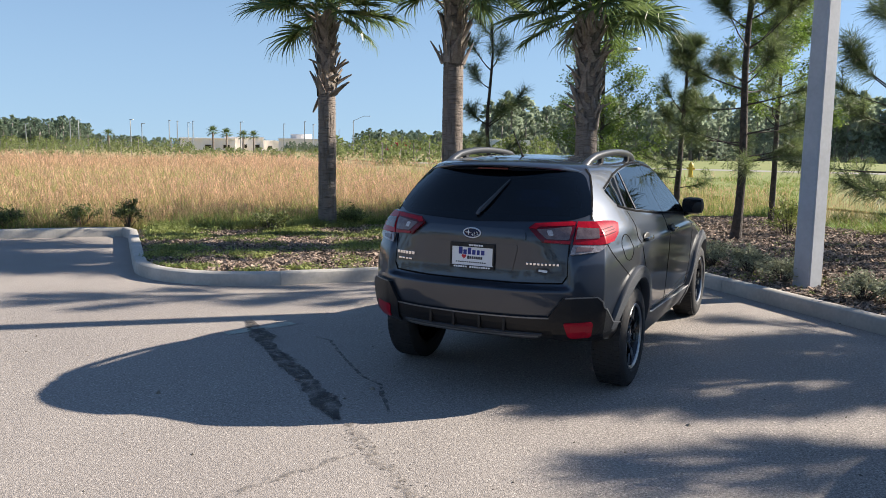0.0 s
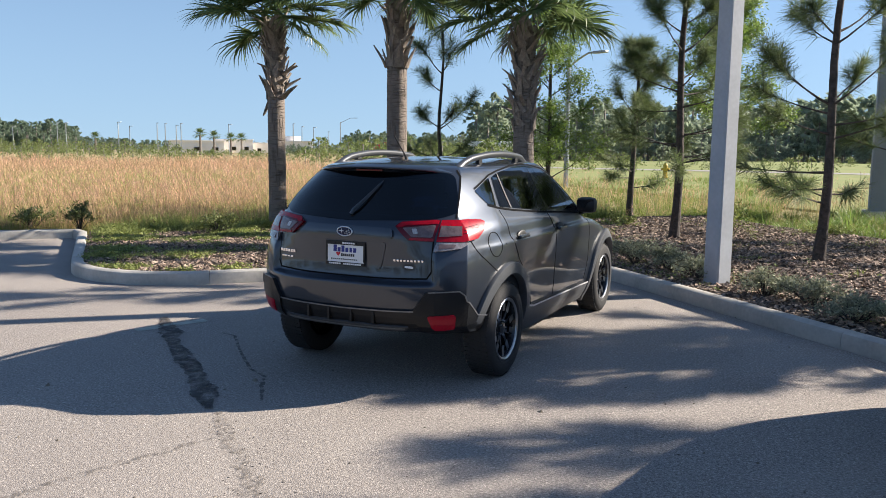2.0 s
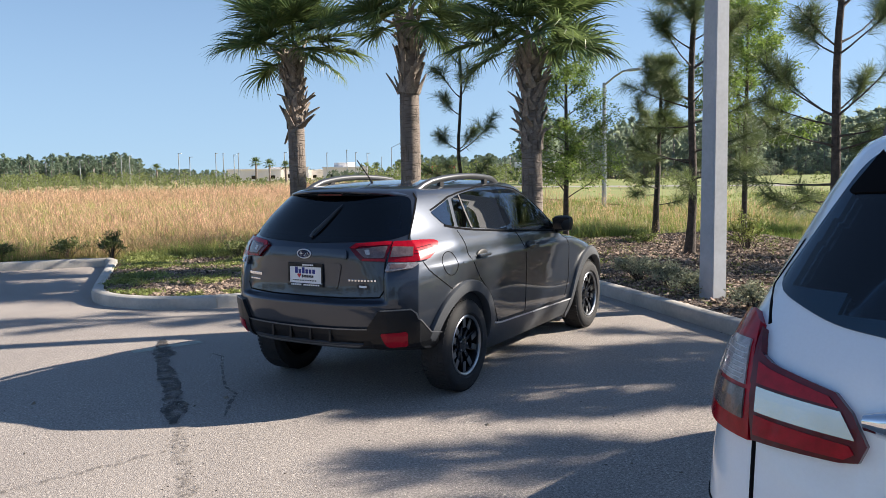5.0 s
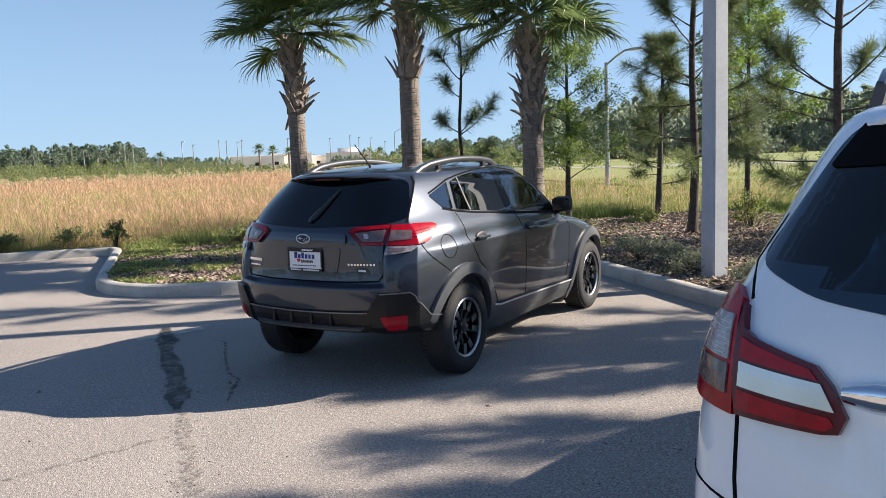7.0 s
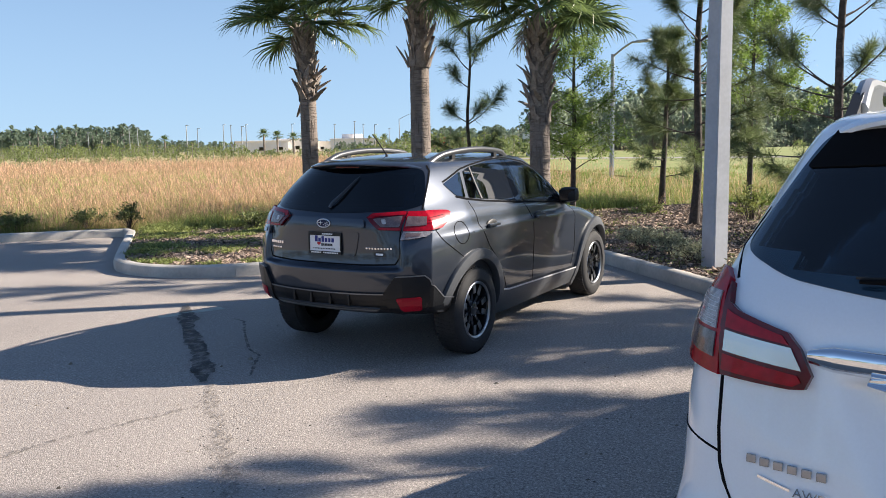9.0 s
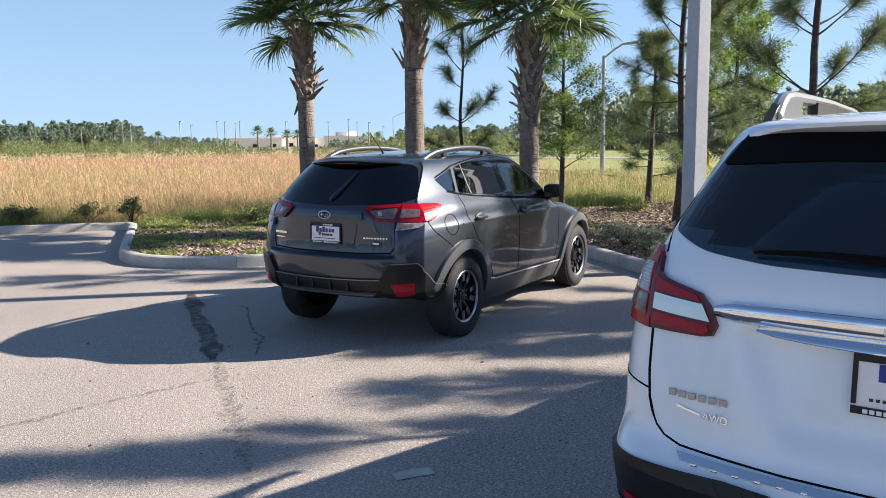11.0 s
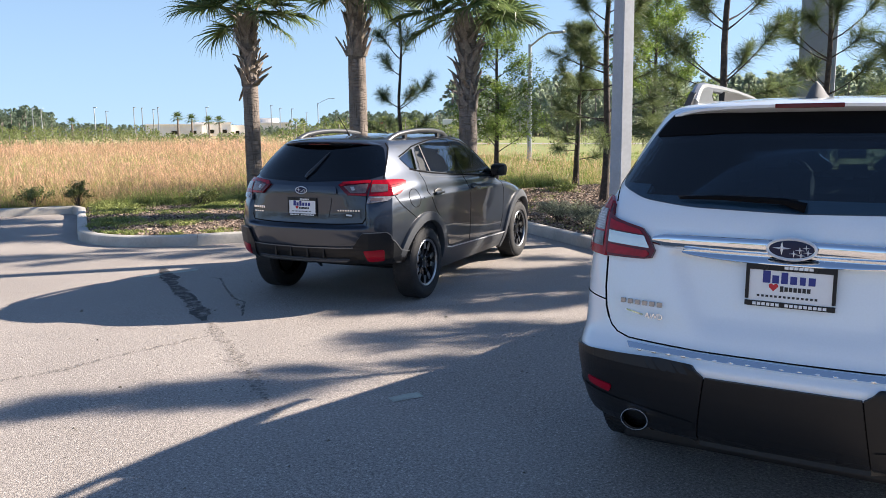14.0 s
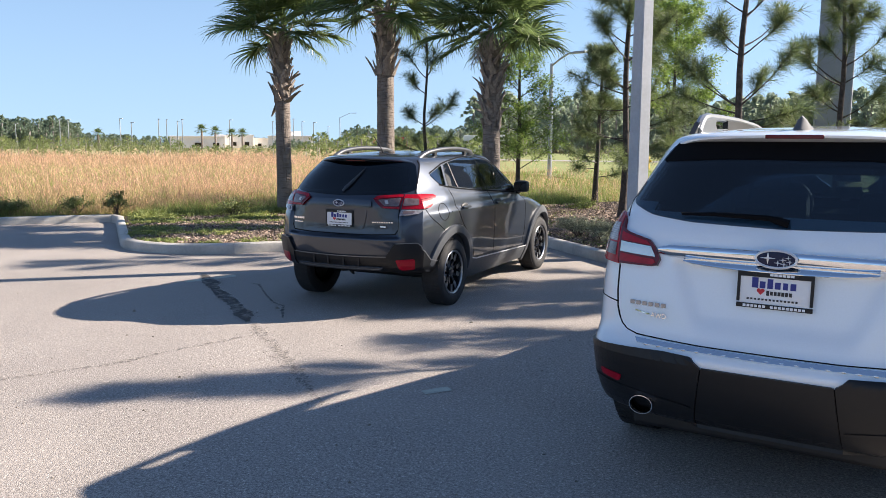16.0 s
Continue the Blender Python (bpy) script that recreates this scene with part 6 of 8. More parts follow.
        for nm, mtl, outline in (("rail_foot", M_RAILW, ((-0.14, 1.742), (-0.03, 1.825), (0.10, 1.838), (0.27, 1.836), (0.25, 1.80), (0.28, 1.778), (0.60, 1.782), (0.60, 1.755))),
                                 ("rail_end", M_BLACK, ((-0.26, 1.722), (-0.10, 1.812), (-0.02, 1.832), (-0.06, 1.802), (-0.15, 1.735))),
                                 # infill added to keep sunlight from passing between rail and roof
                                 ("rail_shadow_filler", M_BLACK, ((0.55, 1.735), (0.56, 1.832), (0.95, 1.826), (1.40, 1.806), (1.44, 1.735))),
                                 ("rail_foot", M_RAILW, ((1.38, 1.755), (1.44, 1.815), (1.62, 1.792), (1.70, 1.75)))):
            fb = bmesh.new()
            fb.faces.new([fb.verts.new((s * 0.572, y, z - 0.004)) for y, z in outline])
            ex2 = bmesh.ops.extrude_face_region(fb, geom=fb.faces[:])
            bmesh.ops.translate(fb, vec=(s * 0.030, 0, 0), verts=[v for v in ex2["geom"] if isinstance(v, bmesh.types.BMVert)])
            bmesh.ops.recalc_face_normals(fb, faces=fb.faces[:])
            part(nm, fb, mtl, rr, "silver rail foot" if mtl is M_RAILW else "black rail foot or infill")
        P("side_window", rounded("y", side_win, 0.04), M_PRIVACY, "tinted side glass", 0.003, 0.01, mir)
        part("wheel_arch_trim", flare(WS, 0.0, 0.42, 0.49, -20, 200, 0.38, 0.02, mir), M_CLAD, car, "black wheel-arch trim", True)
        part("wheel_arch_trim", flare(WS, 2.89, 0.42, 0.49, -20, 200, 0.38, 0.02, mir), M_CLAD, car, "black wheel-arch trim", True)
    # shark-fin aerial
    fin = bmesh.new()
    rows = []
    for y, h, w in ((-0.53, 0.005, 0.014), (-0.50, 0.064, 0.024), (-0.475, 0.068, 0.032), (-0.42, 0.045, 0.038), (-0.34, 0.015, 0.038), (-0.30, 0.0, 0.008)):
        rows.append([fin.verts.new(p) for p in ((-w - 0.012, y, 1.752), (-w * 0.6, y, 1.757 + h * 0.75), (0, y, 1.760 + h), (w * 0.6, y, 1.757 + h * 0.75), (w + 0.012, y, 1.752))])
    for q0, q1 in zip(rows, rows[1:]):
        for k in range(4):
            fin.faces.new((q0[k], q0[k + 1], q1[k + 1], q1[k]))
    fin.faces.new(rows[0])
    fin.faces.new(rows[-1])
    bmesh.ops.recalc_face_normals(fin, faces=fin.faces[:])
    part("aerial", fin, M_FIN, car, "grey shark-fin aerial", True)
    for s in (-1, 1):
        for y in (0.0, 2.89):
            wheel(car, s * 0.83, y, 0.375, 0.25, 0.245, s, 5)
    part("underbody", box_bm(1.4, 4.0, 0.12, (0, 1.3, 0.30), 0.02), M_BLACK, car, "dark underbody")
    part("silencer", box_bm(1.0, 0.25, 0.16, (0, -0.55, 0.32), 0.05), M_METAL, car, "steel silencer under the bumper", True)
    tagged(car, "glossy white three-row SUV parked beside the grey car", "car", "parked cars")
    car.matrix_world = pose(4.28, -2.72, 0, 0, 0, -5.7)
    return car


build_white_car()

# ---- plants ----
def quads_from(strips):
    """Join (rows, 2, 3) strips into vertex and face lists."""
    vs, fs, n = [], [], 0
    for s in strips:
        s = np.asarray(s)
        k = len(s)
        vs.append(s.reshape(-1, 3))
        for i in range(k - 1):
            fs.append((n + 2 * i, n + 2 * i + 1, n + 2 * i + 3, n + 2 * i + 2))
        n += 2 * k
    return np.concatenate(vs), fs


def frond_mesh(seed, petiole=0.75, blade=0.78, droop=0.35, count=48):
    """A fan frond: arching stalk and a folded fan of split leaflets with hanging tips; it grows along +x."""
    r = random.Random(seed)
    strips = []
    stalk = [Vector((petiole * f, 0, 0.20 * petiole * math.sin(f * 1.7))) for f in np.linspace(0, 1, 6)]
    for side in ((0, 0.012, 0), (0, 0, 0.010)):
        strips.append([[p - Vector(side) * (1.6 - i * 0.18), p + Vector(side) * (1.6 - i * 0.18)] for i, p in enumerate(stalk)])
    tip = stalk[-1]
    d0 = (stalk[-1] - stalk[-2]).normalized()
    for k in range(count):
        a = (k / (count - 1) - 0.5) * 2 * radians(112)
        ln = blade * (1.0 - 0.34 * (abs(a) / radians(112)) ** 2) * r.uniform(0.86, 1.10)
        base = tip + d0 * 0.20 * math.cos(a) * (1 if abs(a) < 1.5 else 0.2)
        # the two halves of the fan rise from the midrib like an open book
        direction = Vector((math.cos(a), math.sin(a) * 0.86, 0.06 + 0.30 * abs(math.sin(a)) - 0.10 * abs(a)))
        w = 0.0165
        perp = Vector((-math.sin(a), math.cos(a), 0.5 if k % 2 else -0.5)).normalized()
        row, p, dd = [], base.copy(), direction.normalized()
        sag = droop * r.uniform(0.5, 1.6)
        kink = r.uniform(0.45, 0.75)
        for i, (f, ww) in enumerate(((0, 0.75), (0.25, 1.0), (0.5, 0.85), (0.75, 0.42), (1.0, 0.05))):
            row.append([p - perp * w * ww, p + perp * w * ww])
            dd = (dd + Vector((0, 0, -sag * (0.06 + (0.95 if f > kink else 0.25) * f)))).normalized()
            p = p + dd * ln * 0.25
        strips.append(row)
    return quads_from(strips)


FROND = []
for k in range(5):
    v, f = frond_mesh(40 + k, 0.44 + 0.04 * k, 0.76, 0.18 + 0.20 * k, 46)
    me = bpy.data.meshes.new("frond")
    me.from_pydata(v.tolist(), [], f)
    me.materials.append(M_FROND)
    FROND.append(me)


def boot_bm(seed, ln=0.34):
    """A split leaf base left on a palm trunk; grows along +z, leaning to +x."""
    r = random.Random(seed)
    bm = bmesh.new()
    rows = []
    for f, w, th in ((0.0, 0.070, 0.020), (0.35, 0.046, 0.018), (0.7, 0.030, 0.015), (1.0, 0.022 * r.uniform(0.6, 1.3), 0.008)):
        x, z = 0.015 + 0.075 * f ** 1.5, ln * f
        rows.append([bm.verts.new(p) for p in ((x + th, -w, z), (x + th * 1.5, 0, z), (x + th, w, z), (x - th * 0.4, w * 0.8, z), (x - th * 0.2, 0, z), (x - th * 0.4, -w * 0.8, z))])
    for q0, q1 in zip(rows, rows[1:]):
        for k in range(6):
            bm.faces.new((q0[k], q0[(k + 1) % 6], q1[(k + 1) % 6], q1[k]))
    bm.faces.new(rows[-1])
    bmesh.ops.recalc_face_normals(bm, faces=bm.faces[:])
    return bm


BOOT = []
for k in range(3):
    bm = boot_bm(k, (0.30, 0.36, 0.26)[k])
    me = bpy.data.meshes.new("leaf_base")
    bm.to_mesh(me)
    bm.free()
    me.materials.append(M_BOOT)
    BOOT.append(me)


def palm(x, y, z0, boots_from, crown, r, seed, fronds, label, lean=(0, 0), size=1.0, long_bases=(), stalks=1):
    """A cabbage palm: ringed trunk, criss-cross leaf bases, crown of fan fronds."""
    rd = random.Random(seed)
    p = empty("palm_tree", pose(x, y, z0))
    bm = bmesh.new()
    rows = []
    n = 120
    for i in range(n + 1):
        f = i / n
        z = f * (crown - 0.25)
        rr = r * (1.12 - 0.25 * f if f < 0.15 else 1.08 - 0.10 * f) * (1 + 0.014 * ((i % 2) * 2 - 1) * (0.5 + rd.random()))
        ring = []
        for k in range(20):
            a = k * math.tau / 20
            q = rr * (1 + 0.02 * noise.noise(Vector((math.cos(a) * 2, math.sin(a) * 2, z * 6 + seed))))
            ring.append(bm.verts.new((q * math.cos(a) + lean[0] * f * f, q * math.sin(a) + lean[1] * f * f, z)))
        rows.append(ring)
    for q0, q1 in zip(rows, rows[1:]):
        for k in range(20):
            bm.faces.new((q0[k], q0[(k + 1) % 20], q1[(k + 1) % 20], q1[k]))
    part("trunk", bm, M_TRUNK, p, "brown ringed palm trunk", True)
    z = boots_from
    k = 0
    while z < crown - 0.15:
        for j in range(5):
            a = j * math.tau / 5 + k * 0.65 + rd.uniform(-0.15, 0.15)
            b = new("leaf_base", BOOT[rd.randrange(3)])
            b.parent = p
            fz = z / (crown - 0.25)
            s = rd.uniform(0.72, 1.10)
            stick = rd.random() < 0.12
            b.matrix_local = (pose(lean[0] * fz * fz, lean[1] * fz * fz, z + rd.uniform(-0.05, 0.05), 0, 0, math.degrees(a)) @ Matrix.Translation((r * 0.86, 0, 0))
                              @ pose(0, 0, 0, rd.choice((-24, 24)) + rd.uniform(-9, 9), rd.uniform(24, 52) if stick else rd.uniform(-2, 9)) @ Matrix.Scale(s, 4))
        z += 0.095
        k += 1
    # the lowest leaf bases, left long and standing off the trunk
    for turn, tilt, ln in long_bases:
        b = new("leaf_base", BOOT[1])
        b.parent = p
        b.matrix_local = pose(0, 0, boots_from, 0, 0, turn) @ Matrix.Translation((r * 0.92, 0, 0)) @ pose(0, 0, 0, 0, tilt) @ Matrix.Scale(ln, 4)
    top = (lean[0], lean[1], crown)
    for k in range(fronds):
        f = (k + 0.5) / fronds
        el = 86 - 112 * f ** 0.95 + rd.uniform(-8, 8)
        a = k * 137.5 + rd.uniform(-16, 16)
        me = FROND[min(4, int(f * 4.2 + rd.random()))]
        b = new("frond", me)
        b.parent = p
        b.matrix_local = (Matrix.Translation((top[0], top[1], crown - 0.16 + 0.36 * (1 - f))) @ pose(0, 0, 0, 0, 0, a) @ pose(0, 0, 0, 0, -el, 0) @ pose(0, 0, 0, rd.uniform(-40, 40), 0, 0)
                          @ Matrix.Translation((r * 0.5, 0, 0)) @ Matrix.Scale(size * rd.uniform(0.86, 1.12), 4))
    # withered flower stalks hanging among the fronds
    for k in range(stalks):
        a = rd.uniform(0, math.tau)
        sb = bmesh.new()
        pts = [Vector((math.cos(a) * q, math.sin(a) * q, crown - 0.25 + h)) for q, h in ((r * 0.8, 0), (r + 0.14, -0.06), (r + 0.22, -0.22), (r + 0.24, -0.42))]
        tube(pts, [0.010, 0.008, 0.006, 0.003], 5, sb)
        for q in range(60):
            c = pts[1].lerp(pts[3], rd.random())
            tube([c, c + Vector((rd.uniform(-0.10, 0.10), rd.uniform(-0.10, 0.10), rd.uniform(-0.16, 0.0)))], [0.003, 0.0015], 3, sb)
        part("flower_stalk", sb, M_BOOT, p, "withered brown flower stalk")
    tagged(p, label, "palm tree", "palms in the planting bed")
    return p


def needle_tuft(rd, at, direction, strips, n=46, ln=0.25, w=0.0032):
    d = direction.normalized()
    a = d.cross(Vector((0.3, 0.2, 1))).normalized()
    b = d.cross(a)
    for k in range(n):
        f = rd.random()
        th = rd.uniform(0, math.tau)
        spread = rd.uniform(0.30, 1.30)
        nd = (d * math.cos(spread) + (a * math.cos(th) + b * math.sin(th)) * math.sin(spread)).normalized()
        nd.z -= 0.22
        p = at - d * (0.26 * f)
        q = p + nd * ln * rd.uniform(0.7, 1.1)
        s = nd.cross(Vector((rd.uniform(-1, 1), rd.uniform(-1, 1), rd.uniform(-1, 1)))).normalized() * w
        strips.append([[p - s, p + s], [q - s * 0.3, q + s * 0.3]])


def pine(x, y, z0, height, bare, spread, seed, r=0.07, whorls=7, label="", material=None, limbs=5, tuft=46, bent=(0, 0), low=3):
    """A young pine: tapered trunk, upswept limbs in whorls, long needles in brushes at their ends, a few bare low limbs."""
    rd = random.Random(seed)
    p = empty("pine_tree", pose(x, y, z0))
    spine = []
    for i in range(12):
        f = i / 11
        spine.append(Vector((bent[0] * f + 0.07 * noise.noise(Vector((seed, f * 3, 0))), bent[1] * f + 0.07 * noise.noise(Vector((seed, f * 3, 5))), f * height)))
    part("trunk", tube(spine, [r * (1.3 if i == 0 else 1.0) * (1 - 0.80 * i / 11) + 0.008 for i in range(12)], 10), M_BARK, p, "dark scaly pine trunk", True)
    strips = []

    def at_h(h):
        f = max(0, min(1, h / height)) * 11
        i = min(10, int(f))
        return spine[i].lerp(spine[i + 1], f - i)

    def limb(h, a, ln, up, full):
        pts = [at_h(h)]
        d = Vector((math.cos(a), math.sin(a), up))
        d.normalize()
        for s in range(5):
            d = (d + Vector((rd.uniform(-0.14, 0.14), rd.uniform(-0.14, 0.14), 0.10 if full else 0.04))).normalized()
            pts.append(pts[-1] + d * ln / 5)
        lb = tube(pts, [0.010 + 0.010 * ln, 0.013, 0.011, 0.009, 0.007, 0.005], 5)
        for s in (4, 5):
            needle_tuft(rd, pts[s], d, strips, tuft)
            for t in range(4 if full else 2):
                d2 = (d + Vector((rd.uniform(-1, 1), rd.uniform(-1, 1), rd.uniform(-0.2, 0.9)))).normalized()
                q = pts[s] + d2 * rd.uniform(0.14, 0.34)
                tube([pts[s], q], [0.005, 0.003], 4, lb)
                needle_tuft(rd, q, d2, strips, tuft)
        part("limb", lb, M_BARK, p)

    for wq in range(whorls):
        f = wq / whorls
        h = bare + (height - bare) * (wq + rd.uniform(-0.25, 0.25)) / whorls
        fall = (1 - f ** 1.5 * 0.72) * rd.uniform(0.75, 1.1)
        a0 = rd.uniform(0, math.tau)
        for k in range(limbs):
            if rd.random() < 0.22:
                continue
            limb(max(0.2, h + rd.uniform(-0.08, 0.08)), a0 + k * math.tau / limbs + rd.uniform(-0.5, 0.5), spread * fall * rd.uniform(0.5, 1.2), rd.uniform(0.15, 0.5) + 0.7 * f, True)
    for k in range(low):
        limb(bare * rd.uniform(0.30, 0.95), rd.uniform(0, math.tau), spread * rd.uniform(0.7, 1.25), rd.uniform(-0.12, 0.25), False)
    for k in range(5):
        needle_tuft(rd, spine[-1] - Vector((0, 0, 0.13 * k)), Vector((0, 0, 1)), strips, tuft)
    v, f = quads_from(strips)
    cr = raw("crown", v, f, material or M_NEEDLE, p, "long-needled open crown")
    tagged(cr, kind="stuff")
    tagged(p, label or "young open-crowned pine standing in the mulch bed", "pine tree", "young pines")
    return p


def leafy_tree(x, y, z0, height, bare, spread, seed, leaves, size, material, label, r=0.05, name="broadleaf_tree"):
    """A slim tree with upswept limbs and a crown of single leaves, open between the limbs."""
    rd = random.Random(seed)
    p = empty(name, pose(x, y, z0))
    spine = [Vector((0.05 * noise.noise(Vector((seed, i * 0.4, 0))), 0.05 * noise.noise(Vector((seed, 3, i * 0.4))), height * i / 9)) for i in range(10)]
    part("trunk", tube(spine, [r * (1 - 0.85 * i / 9) + 0.006 for i in range(10)], 9), M_BARK, p, "slim brown trunk", True)
    ends = []
    for k in range(26):
        f = k / 26
        h = bare + (height - bare) * f * 0.95
        a = k * 2.4 + rd.uniform(-0.3, 0.3)
        ln = spread * (1 - 0.72 * f) * rd.uniform(0.7, 1.1)
        i = min(8, int(h / height * 9))
        p0 = spine[i].lerp(spine[i + 1], h / height * 9 - i)
        pts = [p0]
        lb = bmesh.new()
        d = Vector((math.cos(a), math.sin(a), rd.uniform(0.2, 0.7)))
        for s in range(4):
            d = (d + Vector((rd.uniform(-0.25, 0.25), rd.uniform(-0.25, 0.25), 0.05))).normalized()
            pts.append(pts[-1] + d * ln / 4)
            if s:
                ends.append((pts[-1], d, ln))
                for t in range(2):
                    d2 = (d + Vector((rd.uniform(-1, 1), rd.uniform(-1, 1), rd.uniform(-0.3, 0.6)))).normalized()
                    q = pts[-1] + d2 * ln * 0.3
                    tube([pts[-1], q], [0.004, 0.002], 4, lb)
                    ends.append((q, d2, ln))
        tube(pts, [0.014, 0.011, 0.008, 0.006, 0.004], 5, lb)
        part("limb", lb, M_BARK, p)
    strips = []
    for k in range(leaves):
        q, d, ln = ends[rd.randrange(len(ends))]
        c = q + Vector((rd.gauss(0, 0.09), rd.gauss(0, 0.09), rd.gauss(0, 0.07)))
        ax = Vector((rd.uniform(-1, 1), rd.uniform(-1, 1), rd.uniform(-0.8, 0.3))).normalized()
        sd = ax.cross(Vector((rd.uniform(-1, 1), rd.uniform(-1, 1), rd.uniform(-1, 1)))).normalized()
        s = size * rd.uniform(0.6, 1.3)
        strips.append([[c, c + sd * 0.001], [c + ax * s * 0.5 - sd * s * 0.2, c + ax * s * 0.5 + sd * s * 0.2], [c + ax * s, c + ax * s + sd * 0.001]])
    v, f = quads_from(strips)
    tagged(raw("crown", v, f, material, p, "airy crown of small leaves"), kind="stuff")
    tagged(p, label, "tree")
    return p


def shrub(x, y, z0, w, h, seed, material, label, leaves=900, size=0.035, name="shrub"):
    """A low shrub: many stems from one root and small leaves."""
    rd = random.Random(seed)
    p = empty(name, pose(x, y, z0))
    bm = bmesh.new()
    strips = []
    for k in range(26):
        a, out = rd.uniform(0, math.tau), rd.random() ** 0.6
        tip = Vector((math.cos(a) * out * w, math.sin(a) * out * w, h * rd.uniform(0.55, 1.0) * (1 - 0.35 * out)))
        mid = tip * 0.5 + Vector((rd.uniform(-0.03, 0.03), rd.uniform(-0.03, 0.03), h * 0.12))
        tube([(0, 0, -0.03), mid, tip], [0.007, 0.005, 0.003], 4, bm)
        for s in range(leaves // 26):
            f = rd.uniform(0.35, 1.05)
            c = mid.lerp(tip, (f - 0.35) / 0.65) + Vector((rd.gauss(0, 0.035), rd.gauss(0, 0.035), rd.gauss(0, 0.03)))
            ax = Vector((rd.uniform(-1, 1), rd.uniform(-1, 1), rd.uniform(-0.2, 1))).normalized()
            sd = ax.cross(Vector((rd.uniform(-1, 1), rd.uniform(-1, 1), rd.uniform(-1, 1)))).normalized()
            q = size * rd.uniform(0.6, 1.4)
            strips.append([[c, c + sd * 0.001], [c + ax * q * 0.5 - sd * q * 0.22, c + ax * q * 0.5 + sd * q * 0.22], [c + ax * q, c + ax * q + sd * 0.001]])
    tagged(part("stem", bm, M_BARK, p, "thin woody stems"), kind="stuff")
    v, f = quads_from(strips)
    tagged(raw("foliage", v, f, material, p, "small dense leaves"), kind="stuff")
    tagged(p, label, "shrub")
    return p


def blades(name, places, material, label, height, width, lean, per=4, seed=3, category="grass"):
    """Grass as single bent blades, one mesh for what nobody could count."""
    rg = np.random.default_rng(seed)
    pts = np.repeat(np.asarray(places), per, axis=0)
    n = len(pts)
    pts[:, :2] += rg.normal(0, 0.05, (n, 2)) * (1 + pts[:, 3:4] * 0)
    hgt = pts[:, 3] * height * rg.uniform(0.55, 1.15, n)
    az = rg.uniform(0, math.tau, n)
    ln = rg.uniform(0.1, 1.0, n) * lean
    wd = width * pts[:, 4]
    sx, sy = np.cos(az + 1.57) * wd, np.sin(az + 1.57) * wd
    verts = np.zeros((n, 5, 3))
    for i, (f, ww) in enumerate(((0, 1.0), (0.55, 0.8))):
        cx = pts[:, 0] + np.cos(az) * ln * hgt * f * f
        cy = pts[:, 1] + np.sin(az) * ln * hgt * f * f
        cz = pts[:, 2] + hgt * f
        verts[:, 2 * i] = np.stack([cx - sx * ww, cy - sy * ww, cz], 1)
        verts[:, 2 * i + 1] = np.stack([cx + sx * ww, cy + sy * ww, cz], 1)
    verts[:, 4] = np.stack([pts[:, 0] + np.cos(az) * ln * hgt, pts[:, 1] + np.sin(az) * ln * hgt, pts[:, 2] + hgt], 1)
    idx = np.arange(n)[:, None] * 5
    me = bpy.data.meshes.new(name)
    me.vertices.add(n * 5)
    me.vertices.foreach_set("co", verts.ravel())
    loops = np.concatenate([idx + np.array([[0, 1, 3, 2]]), idx + np.array([[2, 3, 4]])], 1).ravel()
    me.loops.add(len(loops))
    me.loops.foreach_set("vertex_index", loops.astype(np.int32))
    me.polygons.add(2 * n)
    starts = np.stack([np.arange(n) * 7, np.arange(n) * 7 + 4], 1).ravel()
    me.polygons.foreach_set("loop_start", starts.astype(np.int32))
    me.update(calc_edges=True)
    me.validate()
    ob = link_mesh(name, me, material)
    return tagged(ob, label, category, kind="stuff")


def uv_places(rows):
    """(u, v, z, height, width) rows to world rows."""
    a = np.asarray(rows, float)
    x = a[:, 0] * UU.x + a[:, 1] * VV.x
    y = a[:, 0] * UU.y + a[:, 1] * VV.y
    return np.stack([x, y, a[:, 2], a[:, 3], a[:, 4]], 1)


# palms along the bed
palm(-6.30, 6.66, 0.10, 2.40, 3.94, 0.150, 1, 54, "palm with a brown trunk, shaggy leaf bases and fan fronds", long_bases=((-12, 52, 1.25), (165, 128, 1.1), (-80, 24, 1.0)), stalks=2)
palm(-3.86, 6.80, 0.10, 2.86, 4.28, 0.168, 2, 54, "stout palm with pale split leaf bases below its crown", long_bases=((-50, 16, 1.3), (-100, -12, 1.25), (-140, 20, 1.15), (0, 18, 1.0)))
palm(-1.52, 6.72, 0.10, 1.84, 3.66, 0.160, 3, 52, "palm with criss-cross leaf bases down half its trunk", size=0.95, stalks=2)

# young pines and a few leafy trees in the bed and behind it
pine(-4.45, 9.70, 0.05, 4.1, 2.0, 0.85, 11, 0.045, 4, limbs=3, tuft=62, low=4)
pine(-1.40, 13.60, 0.05, 3.9, 2.1, 0.72, 12, 0.07, 5, limbs=5, tuft=80, bent=(0.12, 0), low=5)
pine(0.51, 8.72, 0.10, 6.2, 2.7, 0.95, 13, 0.07, 8, limbs=4, tuft=75, bent=(0.05, 0.0), low=13)
pine(2.81, 6.83, 0.10, 6.0, 2.3, 1.15, 14, 0.068, 6, limbs=4, tuft=75, bent=(0.12, -0.02), low=9)
pine(4.35, 9.10, 0.05, 5.0, 2.0, 1.2, 15, 0.065, 6, limbs=4, tuft=75, low=9)
pine(5.6, 3.85, 0.10, 3.6, 1.7, 0.95, 17, 0.05, 6, limbs=6, tuft=80, low=3)
pine(6.45, 2.85, 0.10, 3.75, 2.6, 0.48, 25, 0.05, 4, limbs=3, tuft=36, low=0)
